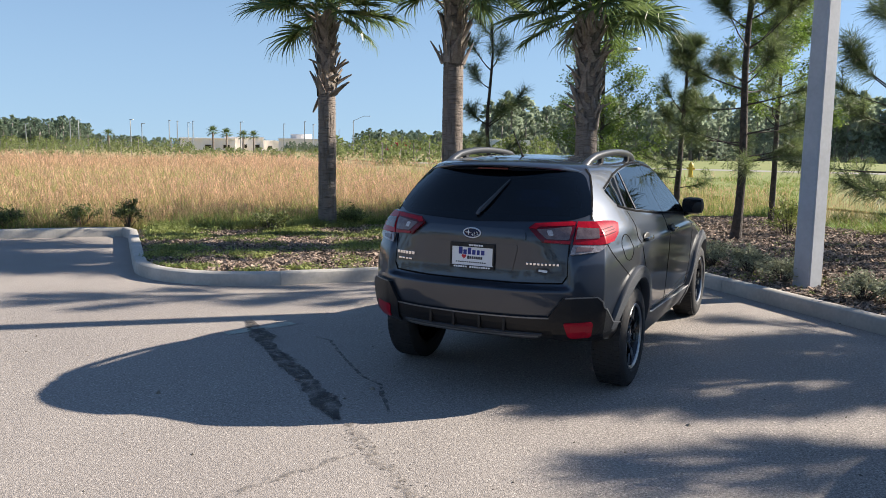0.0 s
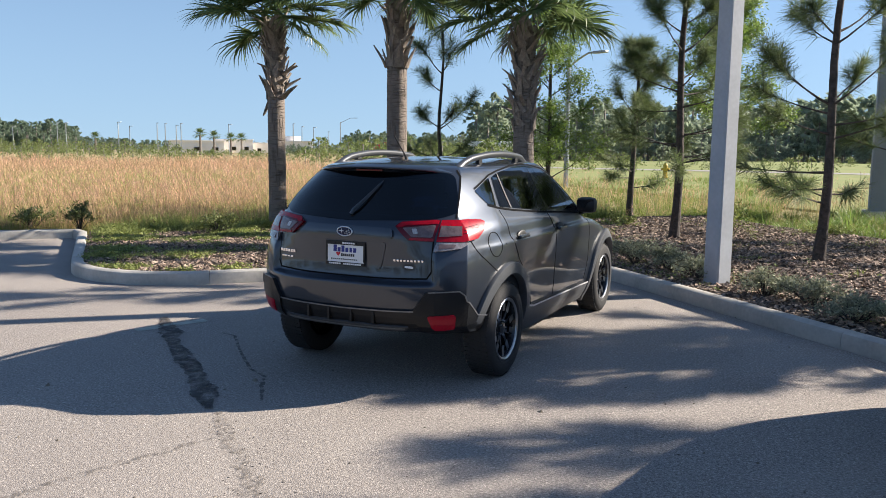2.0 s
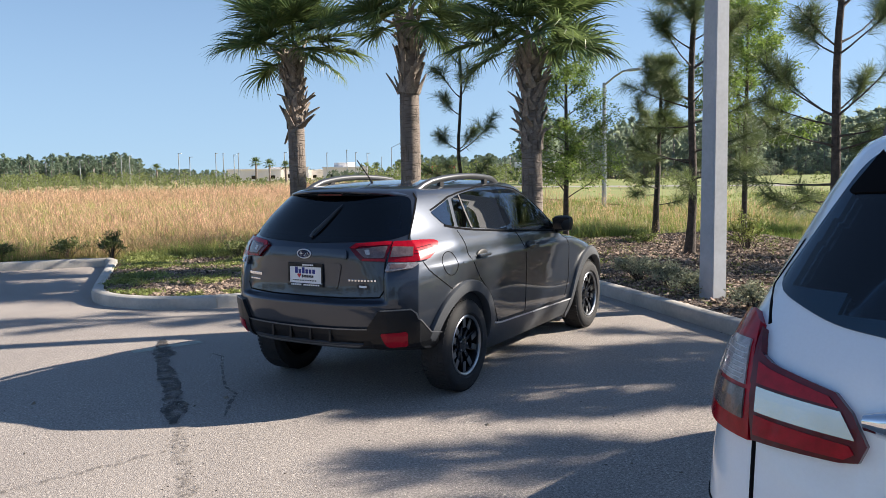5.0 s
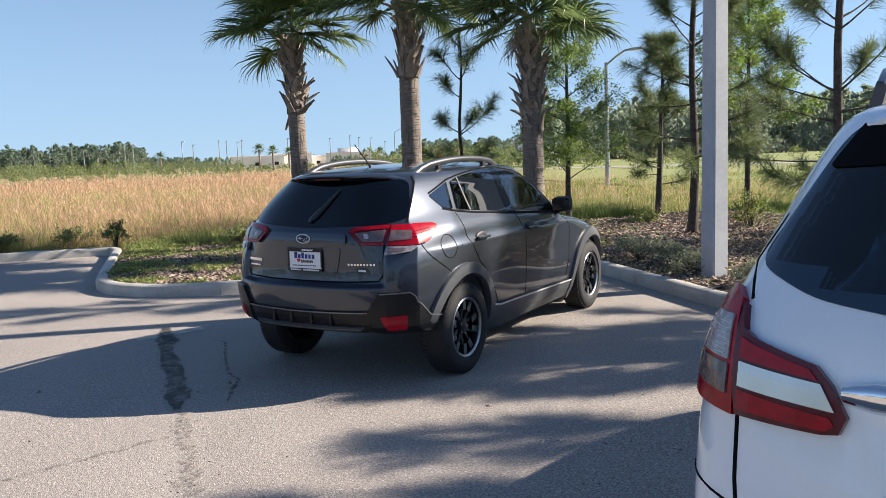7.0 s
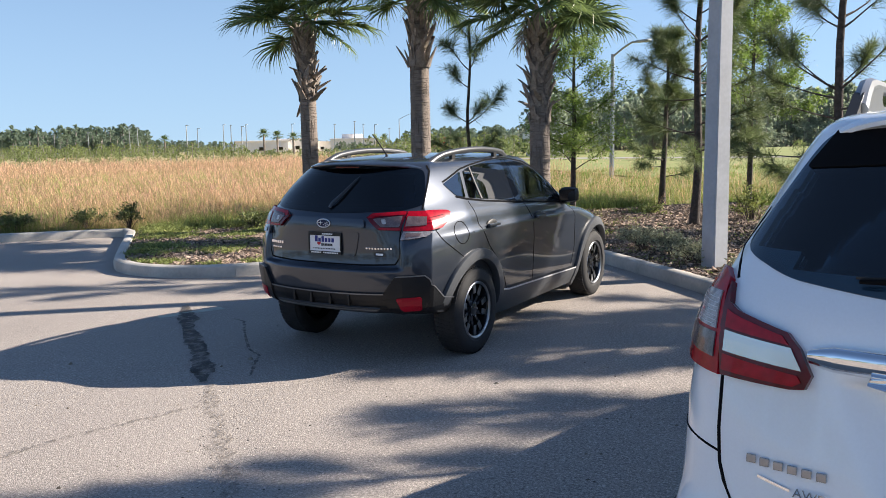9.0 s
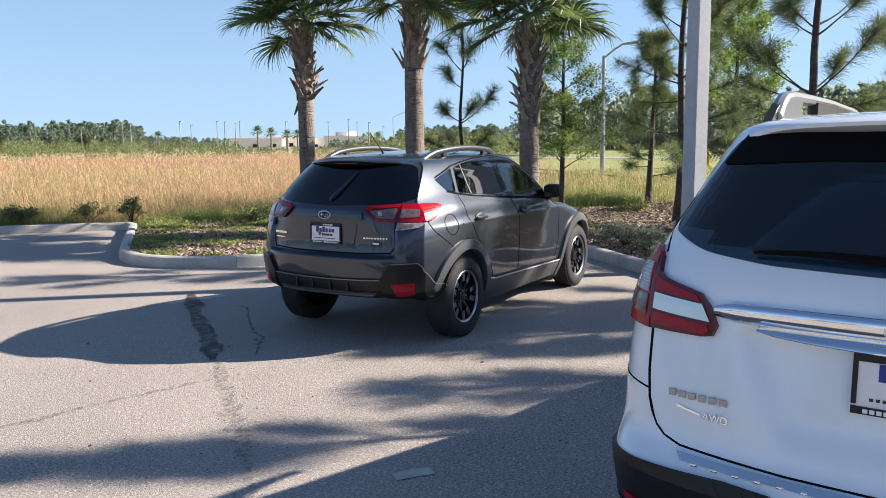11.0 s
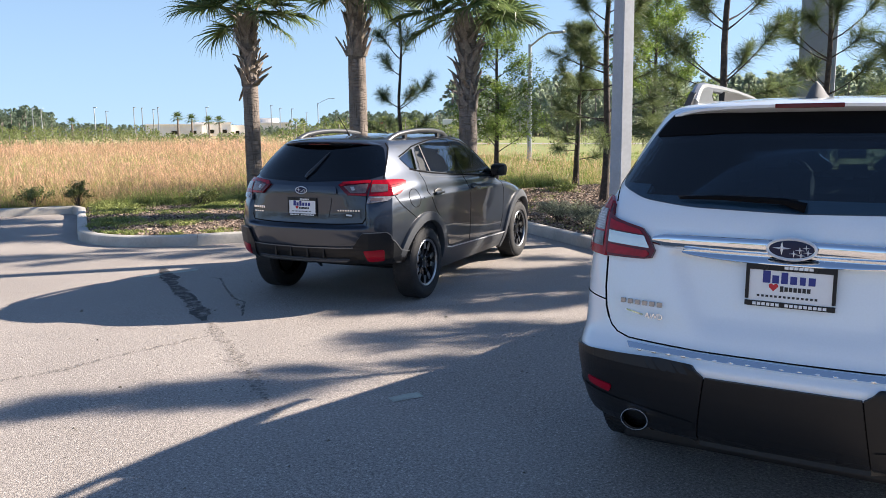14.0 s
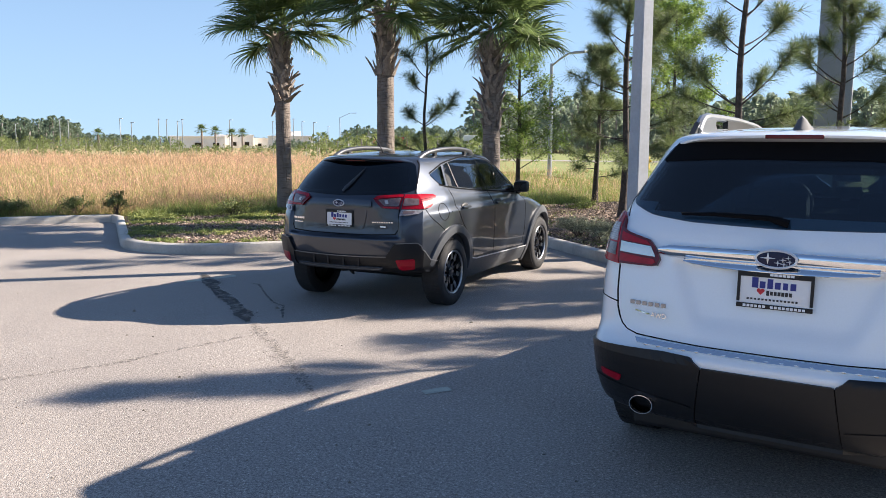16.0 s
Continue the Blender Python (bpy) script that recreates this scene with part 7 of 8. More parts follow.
pine(6.5, 1.80, 0.10, 4.7, 2.7, 0.45, 18, 0.05, 6, limbs=4, tuft=60, low=0)
# added at the right edge of view to throw shade on the grey doors
pine(5.75, 5.3, 0.05, 4.7, 2.5, 1.0, 27, 0.06, 6, limbs=5, tuft=75, low=0)
pine(7.6, 6.2, 0.05, 4.8, 1.7, 1.4, 19, 0.08, 10, limbs=6, tuft=75)
pine(6.2, 11.5, 0.0, 5.5, 1.5, 1.4, 20, 0.07, 7, limbs=5, tuft=66)
leafy_tree(-2.18, 9.90, 0.10, 4.3, 0.9, 1.15, 21, 20000, 0.055, M_LEAF, "slim feathery cypress with a dark trunk behind the palms", 0.055, "cypress_tree")
leafy_tree(0.75, 12.5, 0.05, 5.0, 1.9, 1.45, 22, 26000, 0.065, M_LEAF, "young light green broadleaf tree with an airy crown", 0.06)

# shrubs beside the kerb and in the island
rs = random.Random(5)
for k in range(9):
    u = -3.3 + k * 0.62 + rs.uniform(-0.1, 0.1)
    q = uv(u, 4.15 + rs.uniform(-0.08, 0.25), 0.11)
    if abs(u + 1.67) < 0.30:
        continue
    shrub(q.x, q.y, q.z, rs.uniform(0.30, 0.42), rs.uniform(0.30, 0.44), 60 + k, M_SILVERBUSH, "grey-green feathery shrub beside the kerb", 2400, 0.032)
for k in range(7):
    q = uv(1.6 + k * 1.1, 4.2 + rs.uniform(0, 0.3), 0.11)
    shrub(q.x, q.y, q.z, 0.36, 0.38, 80 + k, M_SILVERBUSH, "grey-green feathery shrub beside the kerb", 1900, 0.032)
for k, (u, v, w, h) in enumerate(((-9.60, -2.95, 0.32, 0.56), (-9.95, -3.75, 0.46, 0.46), (-8.4, -0.7, 0.38, 0.42), (-9.2, 0.9, 0.35, 0.40), (-8.9, 2.6, 0.34, 0.40), (-10.0, -5.0, 0.42, 0.42))):
    q = uv(u, v, 0.10)
    shrub(q.x, q.y, q.z, w, h, 90 + k, M_SHRUB, "open dark green shrub at the edge of the tall grass", 1050, 0.05)

for k, (x, y, w, h) in enumerate(((1.25, 9.9, 0.40, 0.95), (5.0, 10.4, 0.55, 0.42), (5.8, 10.2, 0.60, 0.48), (-0.9, 10.6, 0.5, 0.45), (6.8, 10.6, 0.6, 0.45), (2.9, 11.0, 0.5, 0.4))):
    shrub(x, y, -0.05, w, h, 120 + k, M_WEED, "loose green bush in the rough grass behind the bed", 1100, 0.05)

# ---- mulch, weeds and the grass field ----
def chips():
    """Loose bark chips lying on the beds."""
    rg = np.random.default_rng(8)
    rows = []
    while len(rows) < 44000:
        k = rg.random()
        if k < 0.36:
            u, v = rg.uniform(-9.3, -3.9), rg.uniform(-2.85, 4.5)
        elif k < 0.80:
            u, v = rg.uniform(-9.2, 4.0), rg.uniform(3.6, 10.0)
        else:
            u, v = rg.uniform(-4.0, 9.0), rg.uniform(3.65, 8.0)
        if in_bed(u, v, 0.17):
            rows.append((u, v, bed_height(u, v)))
    n = len(rows)
    a = np.array(rows)
    x = a[:, 0] * UU.x + a[:, 1] * VV.x
    y = a[:, 0] * UU.y + a[:, 1] * VV.y
    az = rg.uniform(0, math.tau, n)
    tilt = rg.normal(0, 0.35, n)
    ln, wd, th = rg.uniform(0.012, 0.05, n), rg.uniform(0.005, 0.016, n), rg.uniform(0.003, 0.007, n)
    dx = np.stack([np.cos(az) * np.cos(tilt), np.sin(az) * np.cos(tilt), np.sin(tilt)], 1)
    dy = np.stack([-np.sin(az), np.cos(az), rg.normal(0, 0.3, n)], 1)
    c = np.stack([x, y, a[:, 2] + 0.012], 1)
    up = np.array([0, 0, 1.0])
    vs = []
    for sz in (0, 1):
        for sx, sy in ((-1, -1), (1, -1), (1, 1), (-1, 1)):
            vs.append(c + dx * (ln * sx)[:, None] + dy * (wd * sy)[:, None] + up * (th * sz * 2)[:, None])
    v = np.stack(vs, 1).reshape(-1, 3)
    f0 = np.array([[4, 5, 6, 7], [0, 1, 5, 4], [1, 2, 6, 5], [2, 3, 7, 6], [3, 0, 4, 7]])
    f = (np.arange(n)[:, None, None] * 8 + f0[None]).reshape(-1, 4)
    ob = raw("bark_chips", v.tolist(), f.tolist(), M_CHIP)
    return tagged(ob, "loose brown bark chips strewn over the beds", "mulch", kind="stuff")


def weed_places():
    rg = np.random.default_rng(9)
    rows = []
    while len(rows) < 9000:
        u, v = rg.uniform(-9.3, -3.9), rg.uniform(-2.85, 4.8)
        if not in_bed(u, v, 0.20):
            continue
        d = noise.noise(Vector((u * 1.1, v * 1.1, 1.0))) + 0.6 * noise.noise(Vector((u * 3.1, v * 3.1, 4.0)))
        edge = max(0.0, 1 - (u + 9.4) / 1.4)
        if rg.random() < 0.015 + 0.75 * d + 0.35 * edge:
            rows.append((u, v, bed_height(u, v), rg.uniform(0.4, 1.0) * (1 + 1.6 * edge), 1.0))
    for k in range(3500):
        u, v = rg.uniform(-9.2, 6.0), rg.uniform(3.8, 10.0)
        if in_bed(u, v, 0.2) and rg.random() < 0.12 + 0.7 * noise.noise(Vector((u * 0.6, v * 0.6, 9.0))):
            rows.append((u, v, bed_height(u, v), rg.uniform(0.4, 1.2), 1.0))
    return rows


def leaf_weeds(rows):
    """Creeping weeds: flat little leaves near the ground."""
    rg = np.random.default_rng(12)
    a = np.repeat(np.asarray(rows), 7, axis=0)
    n = len(a)
    c = uv_places(a)[:, :3]
    c[:, :2] += rg.normal(0, 0.045, (n, 2))
    c[:, 2] += rg.uniform(0.01, 0.075, n) * a[:, 3]
    az = rg.uniform(0, math.tau, n)
    el = rg.uniform(-0.2, 0.9, n)
    s = rg.uniform(0.012, 0.028, n)
    ax = np.stack([np.cos(az) * np.cos(el), np.sin(az) * np.cos(el), np.sin(el)], 1) * s[:, None]
    sd = np.stack([-np.sin(az), np.cos(az), rg.normal(0, 0.4, n)], 1) * (s * 0.5)[:, None]
    v = np.stack([c - ax, c - sd, c + ax, c + sd], 1).reshape(-1, 3)
    f = np.arange(n * 4).reshape(-1, 4)
    ob = raw("creeping_weeds", v.tolist(), f.tolist(), M_WEED)
    return tagged(ob, "low green weeds creeping over the mulch", "weeds", kind="stuff")


def field_places(n, u0, u1, v0, v1, seed, hfun, power=1.0):
    rg = np.random.default_rng(seed)
    rows = []
    for k in range(n):
        f = rg.random() ** power
        u = u0 + (u1 - u0) * f
        v = rg.uniform(v0, v1) * (0.35 + 0.65 * f) if power != 1 else rg.uniform(v0, v1)
        h, w = hfun(u, v, rg)
        if h > 0:
            rows.append((u, v, -0.08, h, w))
    return rows


def tall(u, v, rg):
    """Height and width factors of the straw-coloured grass."""
    d = -9.5 - u
    big = noise.noise(Vector((u * 0.12, v * 0.12, 2.0)))
    h = 0.95 + 0.22 * big + 0.1 * noise.noise(Vector((u * 0.6, v * 0.6, 6.0)))
    h *= min(1.0, 0.45 + d * 0.22)
    green = max(0.0, min(1.0, (v - 4.5) / 4.0))
    if v > 15 and d > 5:
        return 0, 0
    h *= rg.uniform(0.50, 1.14)
    if rg.random() < green * 0.88:
        return 0, 0
    return h, 1.0 + d * 0.05


def short(u, v, rg):
    d = -9.3 - u
    if v < -2.6 and d < 0.42:
        return 0, 0
    h = (0.40 if v < 8 else 0.20) + 0.26 * noise.noise(Vector((u * 0.5, v * 0.5, 11.0))) + 0.12 * noise.noise(Vector((u * 1.7, v * 1.7, 15.0))) + 0.03 * d * (1 if v < 8 else 0)
    return max(0.10, min(h, 0.72)), 1.0 + d * 0.04


def straw(u, v, rg):
    """Dry grass in loose patches."""
    k = noise.noise(Vector((u * 0.35, v * 0.35, 21.0))) + 0.5 * noise.noise(Vector((u * 1.1, v * 1.1, 25.0)))
    if rg.random() > 0.45 + 1.5 * k:
        return 0, 0
    return 0.22 + 0.25 * rg.random() + 0.2 * k, 1.0


def clumps(u, v, rg):
    """Broad-leaved weeds in round clumps."""
    k = noise.noise(Vector((u * 0.9, v * 0.9, 31.0))) + 0.4 * noise.noise(Vector((u * 2.3, v * 2.3, 35.0)))
    if k < -0.02 + 0.06 * (v - 10):
        return 0, 0
    return min(0.65, 0.26 + 0.7 * k) * rg.uniform(0.5, 1.0), 1.0


chips()
wp = weed_places()
leaf_weeds(wp)
blades("bed_grass", uv_places(wp[::3]), M_WEED, "tufts of green grass among the mulch", 0.11, 0.0035, 0.8, 5, 21, "weeds")
blades("field_grass", uv_places(field_places(60000, -9.7, -58.0, -55.0, 60.0, 31, tall, 1.8)), M_FIELD, "tall straw-coloured grass filling the field", 0.92, 0.0032, 0.85, 4, 22)
heads = [(u, v, -0.08 + h * (0.35 + 0.6 * ((i * 0.618) % 1.0)), 0.125, w) for i, (u, v, z, h, w) in enumerate(field_places(58000, -9.9, -50.0, -50.0, 58.0, 35, tall, 1.9)) if h > 0.25]
blades("grass_heads", uv_places(heads), M_HEADS, "feathery tan and russet seed heads of the field grass", 1.0, 0.0026, 1.5, 4, 26)
blades("meadow_grass", uv_places(field_places(17000, -9.4, 13.0, 10.2, 30.0, 33, short)), M_GREEN, "rough green grass behind the planting bed", 1.0, 0.0036, 2.2, 6, 24)
blades("meadow_straw", uv_places(field_places(11000, -9.4, 13.0, 10.2, 32.0, 36, straw)), M_FIELD, "patches of dry tan grass in the meadow", 1.0, 0.0026, 1.9, 4, 27)
blades("meadow_weeds", uv_places(field_places(12000, -9.4, 13.0, 9.9, 16.0, 37, clumps)), M_LEAF, "clumps of bright leafy weeds at the back of the bed", 1.0, 0.010, 1.6, 5, 28, "weeds")
blades("edge_grass", uv_places(field_places(24000, -9.25, -30.0, -18.0, 34.0, 32, short, 1.8)), M_GREEN, "shorter green grass at the edge of the field", 1.0, 0.0045, 0.9, 4, 23)


# small bits lying on the asphalt
def grit():
    rg = np.random.default_rng(44)
    vs, fs = [], []
    for k in range(260):
        x, y = rg.uniform(-5, 5), rg.uniform(-6, 3)
        s = rg.uniform(0.004, 0.011) * (2.2 if rg.random() < 0.08 else 1)
        b = len(vs)
        for px, py, pz in ((1, 0, 0), (0, 1, 0), (-1, 0, 0), (0, -1, 0), (0.1, 0.1, 1.1)):
            vs.append((x + px * s * rg.uniform(0.7, 1.4), y + py * s * rg.uniform(0.7, 1.4), pz * s * rg.uniform(0.4, 0.9)))
        fs += [(b, b + 1, b + 4), (b + 1, b + 2, b + 4), (b + 2, b + 3, b + 4), (b + 3, b, b + 4)]
    return tagged(raw("grit", vs, fs, M_STONE), "small stones and bark bits scattered on the asphalt", "gravel", kind="stuff")


grit()

# ---- poles, distance ----
def concrete_pole():
    p = empty("concrete_pole", pose(1.805, 4.245, 0.0, 0, 0, 55))
    bm = bmesh.new()
    rows = []
    for z, w in ((-0.1, 0.112), (0.14, 0.112), (3.0, 0.102), (9.5, 0.078)):
        c = 0.018
        ring = [(w - c, -w), (w, -w + c), (w, w - c), (w - c, w), (-w + c, w), (-w, w - c), (-w, -w + c), (-w + c, -w)]
        rows.append([bm.verts.new((x, y, z)) for x, y in ring])
    for q0, q1 in zip(rows, rows[1:]):
        for k in range(8):
            bm.faces.new((q0[k], q0[(k + 1) % 8], q1[(k + 1) % 8], q1[k]))
    bm.faces.new(rows[-1])
    bmesh.ops.recalc_face_normals(bm, faces=bm.faces[:])
    part("shaft", bm, M_POLE, p, "tapered square concrete shaft")
    part("cap", box_bm(0.18, 0.18, 0.05, (0, 0, 9.5), 0.01), M_METAL, p, "metal cap")
    tagged(p, "square grey concrete lamp pole with chamfered edges", "lamp pole")


def heading(deg, dist, z=0.0):
    """A place at that heading (degrees clockwise from +y) and distance from the middle of the walk; the land falls gently away."""
    a = radians(deg)
    return Vector((3.4 + math.sin(a) * dist, -5.6 + math.cos(a) * dist, z - fall_of(dist)))


def street_lamp(at, h, arm, turn, name="street_lamp", label="tall grey street lamp with one curved arm"):
    p = empty(name, Matrix.Translation(at) @ pose(0, 0, 0, 0, 0, turn))
    part("post", tube([(0, 0, -0.1), (0, 0, h * 0.5), (0, 0, h)], [0.10, 0.085, 0.07], 8), M_METAL, p, "", True)
    part("arm", tube([(0, 0, h - 0.1), (arm * 0.4, 0, h + 0.25 * arm * 0.6), (arm * 0.75, 0, h + 0.30 * arm), (arm, 0, h + 0.30 * arm)], 0.04, 6), M_METAL, p, "", True)
    part("lamp_head", box_bm(0.62, 0.22, 0.10, (arm + 0.25, 0, h + 0.30 * arm), 0.03), M_METAL, p, "flat lamp head")
    tagged(p, label, "street lamp")
    return p


def far_lamps():
    base = None
    rd = random.Random(77)
    for k, (hd, dist) in enumerate(((-47.9, 250), (-47.2, 262), (-45.5, 255), (-45.0, 240), (-44.3, 262), (-44.0, 246), (-40.9, 258), (-36.6, 250), (-36.0, 270), (-35.2, 280), (-34.2, 300), (-38.0, 265), (-54.0, 280), (-56.0, 300), (-51.5, 250), (-51.0, 262))):
        at = heading(hd, dist, -0.08)
        if base is None:
            base = empty("car_park_lamp", Matrix.Translation(at))
            part("post", tube([(0, 0, 0), (0, 0, 8.7)], [0.17, 0.12], 6), M_METAL, base)
            part("lamp_head", box_bm(1.3, 0.4, 0.16, (0.5, 0, 8.7), 0.04), M_METAL, base, "flat lamp head")
            tagged(base, "slim distant car park lamp", "street lamp", "distant car park lamps")
        else:
            copy_thing(base, Matrix.Translation(at) @ pose(0, 0, 0, 0, 0, rd.uniform(-40, 40)) @ Matrix.Scale(rd.uniform(0.85, 1.05), 4))


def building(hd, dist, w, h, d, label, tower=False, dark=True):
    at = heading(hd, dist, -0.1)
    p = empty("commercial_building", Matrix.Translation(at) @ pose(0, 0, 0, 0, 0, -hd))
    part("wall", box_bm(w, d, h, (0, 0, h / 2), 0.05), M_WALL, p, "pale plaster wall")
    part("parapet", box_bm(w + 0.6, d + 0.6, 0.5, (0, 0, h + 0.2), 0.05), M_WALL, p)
    if dark:
        n = max(3, int(w / 11))
        for k in range(n):
            wn_ = part("window", box_bm(w / n * 0.34, 0.3, h * 0.3, (-w / 2 + (k + 0.5) * w / n, -d / 2 - 0.05, h * 0.35), 0.02), M_GLASS, p, "dark window")
    if tower:
        part("sign_tower", tube([(0, 0, h + 0.3), (0, 0, h + 2.0)], 3.9, 24), M_WALL, p, "white round roof tower", False)
    tagged(p, label, "building")


def clump_mesh(seed, n, tall_, low=0.25):
    """A far tree: trunk and a ragged crown of many leaf clumps."""
    rd = random.Random(seed)
    vs, fs = [], []
    for k in range(n):
        f = rd.random()
        a = rd.uniform(0, math.tau)
        rad = rd.random() ** 0.5 * math.sin(math.pi * min(1, 0.12 + 0.86 * f)) ** 0.7 * (0.24 if tall_ else 0.5)
        c = Vector((math.cos(a) * rad, math.sin(a) * rad, (low if tall_ else 0.05) + ((1 - low) if tall_ else 0.9) * f))
        for q in range(3):
            ax = Vector((rd.uniform(-1, 1), rd.uniform(-1, 1), rd.uniform(-1, 1))).normalized() * rd.uniform(0.034, 0.095)
            sd = ax.cross(Vector((rd.uniform(-1, 1), rd.uniform(-1, 1), rd.uniform(-1, 1)))).normalized() * rd.uniform(0.02, 0.05)
            b = len(vs)
            vs += [c - ax, c - sd, c + ax, c + sd]
            fs.append((b, b + 1, b + 2, b + 3))
    return np.array([tuple(v) for v in vs]), np.array(fs)


def woods(name, spans, label, seed, tall_, leaf=None, low=0.25):
    """A belt of far trees as one mesh."""
    rd = random.Random(seed)
    kinds = [clump_mesh(seed + k, 62, tall_, low) for k in range(6)]
    V, F, TV, TF, n, tn = [], [], [], [], 0, 0
    for h0, h1, d0, d1, z0, z1, count in spans:
        for k in range(count):
            at = heading(rd.uniform(h0, h1), rd.uniform(d0, d1), -0.2)
            h = rd.uniform(z0, z1)
            v, f = kinds[rd.randrange(6)]
            a = rd.uniform(0, math.tau)
            w = h * rd.uniform(0.8, 1.25)
            R = np.array([[math.cos(a) * w, -math.sin(a) * w, 0], [math.sin(a) * w, math.cos(a) * w, 0], [0, 0, h]])
            V.append(v @ R.T + np.array(at))
            F.append(f + n)
            n += len(v)
            t = 0.012 * h
            TV += [(at.x + sx * t, at.y + sy * t, at.z + z) for z in (-0.3, h * 0.85) for sx, sy in ((-1, -1), (1, -1), (1, 1), (-1, 1))]
            TF += [(tn + i, tn + (i + 1) % 4, tn + 4 + (i + 1) % 4, tn + 4 + i) for i in range(4)]
            tn += 8
    p = empty(name)
    tagged(raw("foliage", np.concatenate(V).tolist(), np.concatenate(F).tolist(), leaf or M_WOOD, p), kind="stuff")
    tagged(raw("trunks", TV, TF, M_FARTRUNK, p), kind="stuff")
    return tagged(p, label, "woods", kind="stuff")


concrete_pole()
# broad pylon behind the pines
col = empty("sign_pylon", pose(4.13, 17.0, -0.1, 0, 0, 1.0))
part("shaft", box_bm(0.90, 0.55, 10.2, (0, 0, 5.1), 0.06), M_PYLON, col, "broad grey shaft")
part("base", box_bm(1.15, 0.85, 0.30, (0, 0, 0.13), 0.03), M_CONC, col, "concrete footing")
tagged(col, "broad grey square pylon behind the pines", "pylon")
street_lamp(heading(-18.0, 34, 0.0), 4.95, 1.25, -20)
street_lamp(heading(-33.4, 150, 0.0), 6.2, 2.6, 20)
far_lamps()
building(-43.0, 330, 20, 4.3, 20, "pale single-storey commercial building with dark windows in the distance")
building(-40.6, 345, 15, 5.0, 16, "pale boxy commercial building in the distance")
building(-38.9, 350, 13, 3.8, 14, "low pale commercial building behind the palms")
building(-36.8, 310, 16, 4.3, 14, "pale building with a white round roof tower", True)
building(-23.0, 75, 3.4, 1.7, 3, "small grey utility shed among the far shrubs", dark=False)
woods("far_pine_woods", [(-75, -50.3, 290, 400, 6.5, 11, 640), (-50.3, -46, 330, 400, 3.5, 6, 80), (-46, -34, 380, 420, 3.5, 5.5, 90), (-38, -33, 200, 260, 1.8, 3.2, 70), (-33, -24, 240, 340, 4.5, 7.5, 210)], "dark line of far pine woods", 301, True)
# these two belts carry the distance haze in their leaf colour
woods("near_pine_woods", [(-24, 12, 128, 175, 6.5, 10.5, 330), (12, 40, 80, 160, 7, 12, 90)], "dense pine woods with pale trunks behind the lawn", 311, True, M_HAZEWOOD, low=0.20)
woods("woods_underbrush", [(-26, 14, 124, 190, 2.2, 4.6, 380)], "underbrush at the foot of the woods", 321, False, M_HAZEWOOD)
woods("far_scrub", [(-75, -50, 250, 290, 2, 4.5, 200), (-62, -44, 150, 250, 1.4, 3.2, 110), (-44, -30, 150, 250, 0.8, 1.6, 60), (-60, -36, 55, 110, 0.7, 1.5, 110), (-36, -20, 60, 110, 1.4, 2.8, 80), (-20, 10, 50, 100, 0.6, 1.5, 70)], "patchy green scrub beyond the grass field", 401, False, M_SCRUB)
# never in view; added to close the surroundings for light and reflections
woods("woods_behind", [(40, 285, 70, 120, 8, 13, 150)], "unseen belt of trees added to close the horizon behind the camera", 501, True)


def far_palm(hd, dist, h, seed):
    rd = random.Random(seed)
    p = empty("far_palm_tree", Matrix.Translation(heading(hd, dist, -0.1)))
    part("trunk", tube([(0, 0, 0), (0, 0, h)], [0.25, 0.2], 7), M_TRUNK, p)
    for k in range(16):
        b = new("frond", FROND[rd.randrange(2, 5)])
        b.parent = p
        b.matrix_local = Matrix.Translation((0, 0, h)) @ pose(0, 0, 0, 0, -70 + 110 * k / 16, k * 137.5) @ Matrix.Scale(1.15, 4)
    tagged(p, "distant palm in front of the pale building", "palm tree", "distant palms")


for k, (hd, h) in enumerate(((-42.8, 4.2), (-41.9, 3.9), (-40.8, 3.6), (-40.1, 3.7), (-49.3, 3.6), (-34.5, 3.2))):
    far_palm(hd, 175 + 6 * k, h, 700 + k)
for k in range(12):
    at = heading(-31.4 + 0.22 * k + 0.1 * (k % 3), 190 + 7 * (k % 4), -0.1)
    fl = empty("feather_flag", Matrix.Translation(at))
    part("pole", tube([(0, 0, 0), (0, 0, 3.3)], 0.05, 5), M_METAL, fl)
    part("flag", box_bm(0.85, 0.05, 2.1, (0.42, 0, 2.2 - 0.2 * (k % 2)), 0.02), M_FLAGR if k % 3 else M_FLAGW, fl, "red banner" if k % 3 else "white banner")
    tagged(fl, "small feather flag on a thin pole", "flag", "distant flags")
# mown lawn with a pale road across it, beyond the field
bm = bmesh.new()
bm.faces.new([bm.verts.new(uv(u, v, -0.02)) for u, v in ((-9.6, 15.5), (-9.6, 30), (10, 30), (10, 75), (-75, 75), (-75, 15.5))])
bmesh.ops.triangulate(bm, faces=bm.faces[:])
tagged(part("lawn", bm, M_LAWN), "bright green mown lawn beyond the bed", "lawn", kind="structure")
bm = bmesh.new()
bm.faces.new([bm.verts.new(p) for p in (heading(-30, 66, 0.0), heading(20, 66, 0.0), heading(20, 74, 0.0), heading(-30, 74, 0.0))])
tagged(part("road", bm, M_ROAD), "pale road across the lawn", "road", kind="structure")
hy = empty("fire_hydrant", pose(-5.6, 39.9, -0.02))
part("barrel", lathe([(0.0, 0.16), (0.08, 0.16), (0.09, 0.12), (0.60, 0.12), (0.62, 0.15), (0.68, 0.14), (0.78, 0.07), (0.84, 0.04), (0.85, 0.001)], 16, "z"), M_YELLOW, hy, "yellow barrel", True)
part("outlet", tube([(-0.22, 0, 0.48), (0.22, 0, 0.48)], 0.06, 10), M_YELLOW, hy)
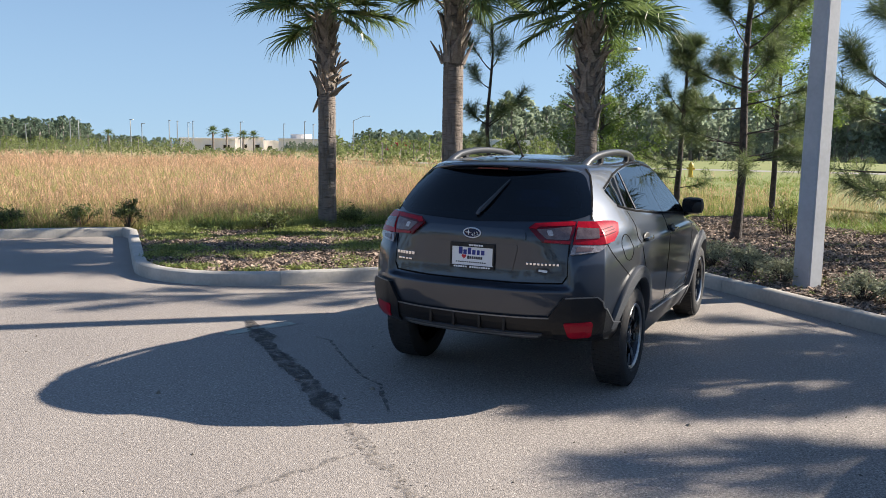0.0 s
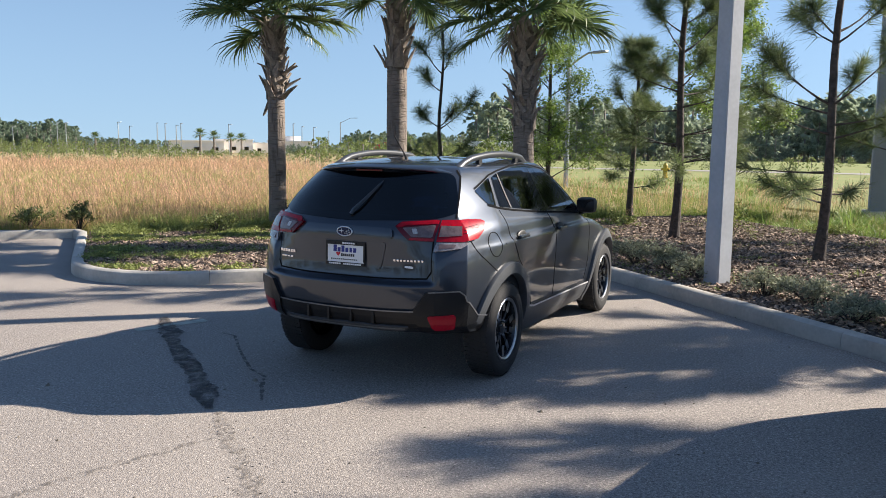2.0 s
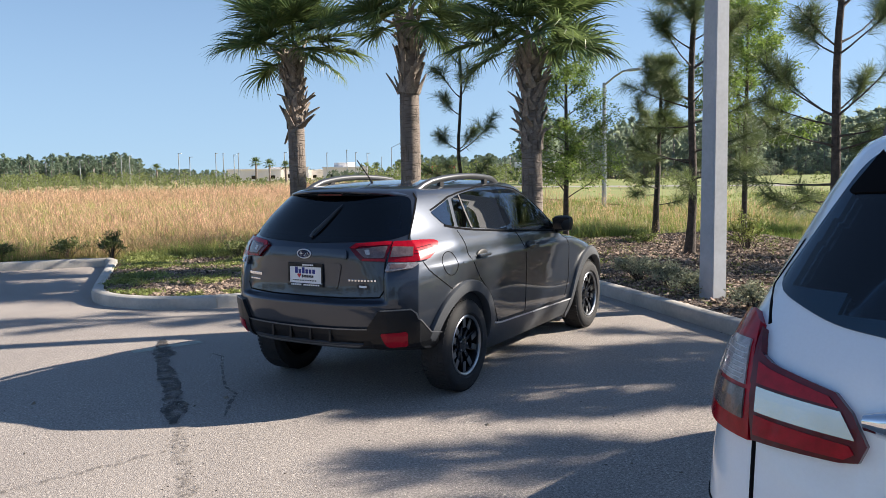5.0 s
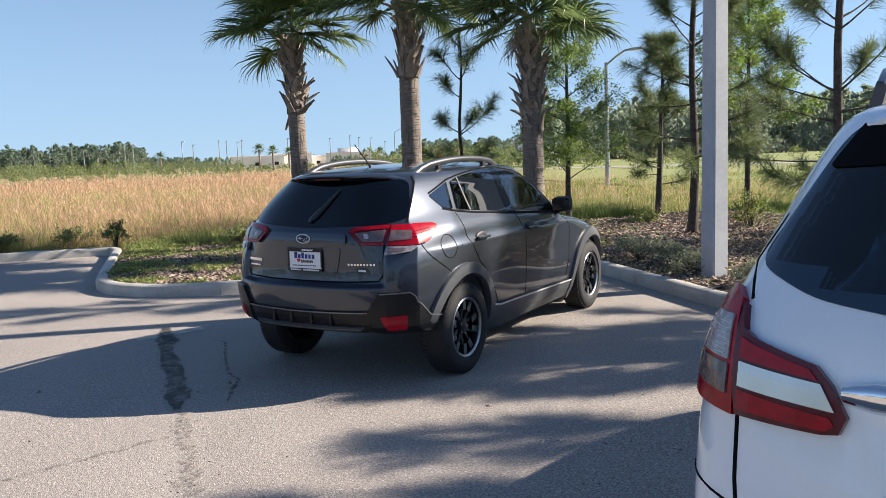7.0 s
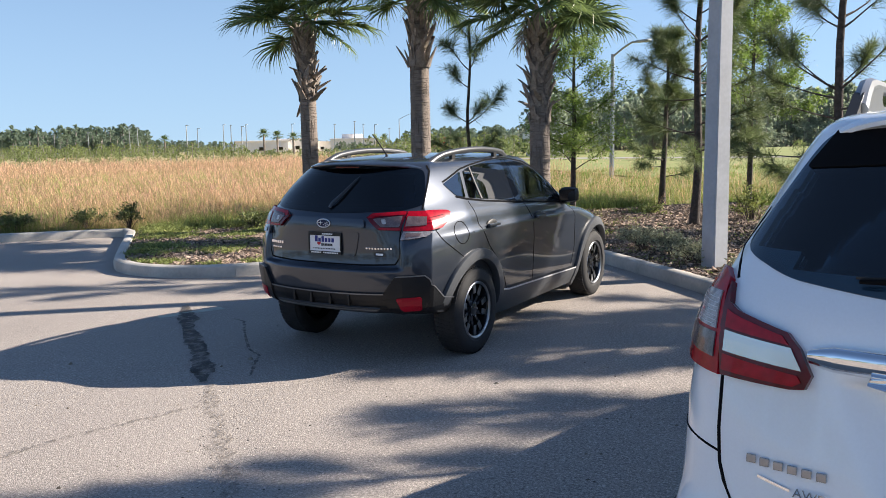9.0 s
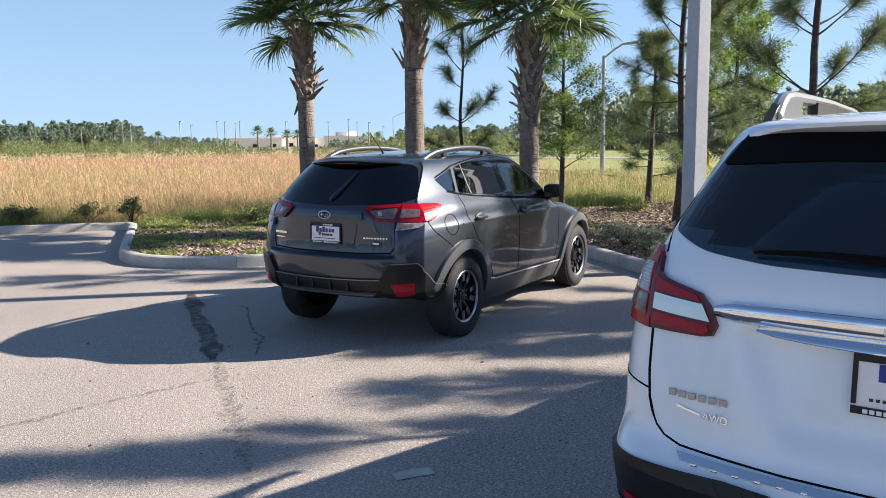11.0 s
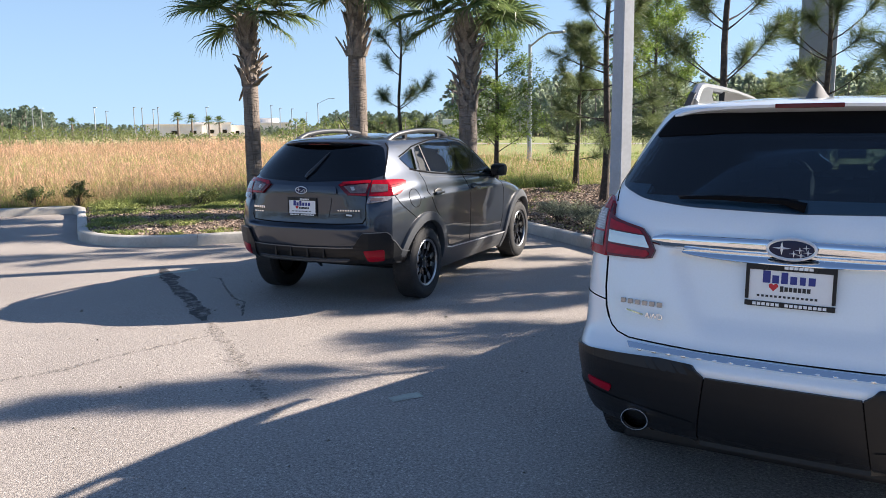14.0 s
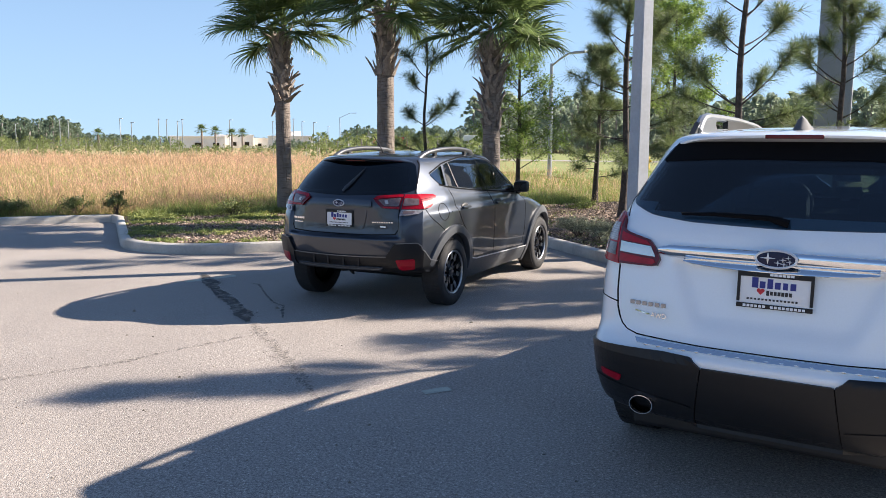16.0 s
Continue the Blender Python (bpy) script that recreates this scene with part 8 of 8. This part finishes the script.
tagged(hy, "yellow fire hydrant standing on the lawn", "fire hydrant")


# marks on the asphalt
def ground_strip(name, pts, widths, material, z=0.004, label="", category="", seed=1, rag=0.0):
    bm = bmesh.new()
    rows = []
    dense = []
    for (a, b), (w0, w1) in zip(zip(pts, pts[1:]), zip(widths, widths[1:])):
        n = max(6, int((Vector(b) - Vector(a)).length / 0.018))
        for k in range(n):
            f = k / n
            g = f * f * (3 - 2 * f)
            dense.append((Vector(a).lerp(Vector(b), f), w0 + (w1 - w0) * g))
    dense.append((Vector(pts[-1]), widths[-1]))

    def rough(p, o):
        return noise.noise(Vector((p.x * 7, p.y * 7, seed + o))) + 0.7 * noise.noise(Vector((p.x * 19, p.y * 19, seed + o + 3))) + 0.4 * noise.noise(Vector((p.x * 55, p.y * 55, seed + o + 6)))

    for i, (p, w) in enumerate(dense):
        d = (dense[min(i + 1, len(dense) - 1)][0] - dense[max(i - 1, 0)][0]).normalized()
        s = Vector((-d.y, d.x))
        a, b = w * max(0.1, 1 + rag * 1.5 * rough(p, 0)), w * max(0.1, 1 + rag * 1.5 * rough(p, 20))
        j = rag * 0.5 * w * rough(p, 40)
        rows.append((bm.verts.new((p.x + s.x * (a / 2 + j), p.y + s.y * (a / 2 + j), z)), bm.verts.new((p.x - s.x * (b / 2 - j), p.y - s.y * (b / 2 - j), z))))
    for q0, q1 in zip(rows, rows[1:]):
        bm.faces.new((q0[0], q0[1], q1[1], q1[0]))
    bmesh.ops.recalc_face_normals(bm, faces=bm.faces[:])
    for f in bm.faces:
        if f.normal.z < 0:
            f.normal_flip()
    ob = part(name, bm, material)
    return tagged(ob, label, category, kind="structure")


ground_strip("stall_line", [(-2.54, -0.26), (-2.30, 0.36)], [0.12, 0.12], M_LINE, 0.004, "worn pale parking stall line", "marking", 4, 0.10)
ground_strip("stall_line", [(1.96, -2.74), (2.09, -2.58)], [0.09, 0.09], M_LINE, 0.004, "worn pale parking stall line", "marking", 5, 0.10)
ground_strip("tar_crack", [(-2.72, 0.25), (-2.25, -0.15), (-1.85, -0.5), (-1.5, -0.75), (-1.05, -1.1), (-0.75, -1.35), (-0.48, -1.60)], [0.07, 0.19, 0.11, 0.16, 0.13, 0.17, 0.05], M_TAR, 0.008, "dark damp crack in the asphalt", "crack", 6, 0.22)
ground_strip("tar_crack", [(-1.80, 0.02), (-1.62, -0.02), (-1.3, -0.35), (-0.85, -0.76), (-0.62, -0.88), (-0.5, -1.05), (-0.28, -1.34)], [0.012, 0.025, 0.02, 0.025, 0.025, 0.035, 0.02], M_HAIR, 0.008, "thin dark crack in the asphalt", "crack", 7, 0.4)
ground_strip("old_crack", [(-1.9, -4.9), (-1.3, -4.3), (-0.78, -3.72), (-0.62, -3.45), (-0.45, -3.15), (-0.36, -2.75), (-0.25, -2.42), (-0.16, -2.10), (-0.10, -1.98)], [0.05, 0.07, 0.06, 0.05, 0.06, 0.05, 0.06, 0.05, 0.03], M_CRACK, 0.006, "faint old seam across the asphalt", "crack", 8, 0.5)
ground_strip("old_crack", [(-0.40, -1.62), (-0.06, -1.92), (0.26, -2.16), (0.50, -2.40), (0.85, -2.68), (1.08, -2.88), (1.48, -3.24)], [0.05, 0.10, 0.08, 0.12, 0.09, 0.08, 0.03], M_CRACK, 0.006, "crumbling worn seam in the asphalt", "crack", 9, 0.5)


def crumbs():
    """Dark crumbs and pits along the worn seam."""
    rg = np.random.default_rng(71)
    vs, fs = [], []
    line = [Vector(p) for p in ((-0.40, -1.62), (0.26, -2.16), (0.85, -2.68), (1.48, -3.24))]
    for k in range(130):
        i = rg.integers(0, 3)
        p = line[i].lerp(line[i + 1], rg.random())
        x, y = p.x + rg.normal(0, 0.10), p.y + rg.normal(0, 0.10)
        s = rg.uniform(0.002, 0.007)
        b = len(vs)
        for px, py, pz in ((1, 0, 0), (0, 1, 0), (-1, 0, 0), (0, -1, 0), (0.1, 0.1, 0.9)):
            vs.append((x + px * s * rg.uniform(0.7, 1.5), y + py * s * rg.uniform(0.7, 1.5), 0.001 + pz * s * rg.uniform(0.3, 0.8)))
        fs += [(b, b + 1, b + 4), (b + 1, b + 2, b + 4), (b + 2, b + 3, b + 4), (b + 3, b, b + 4)]
    return tagged(raw("asphalt_crumbs", vs, fs, M_CRUMB), "dark asphalt crumbs along the worn seam", "gravel", kind="stuff")


crumbs()
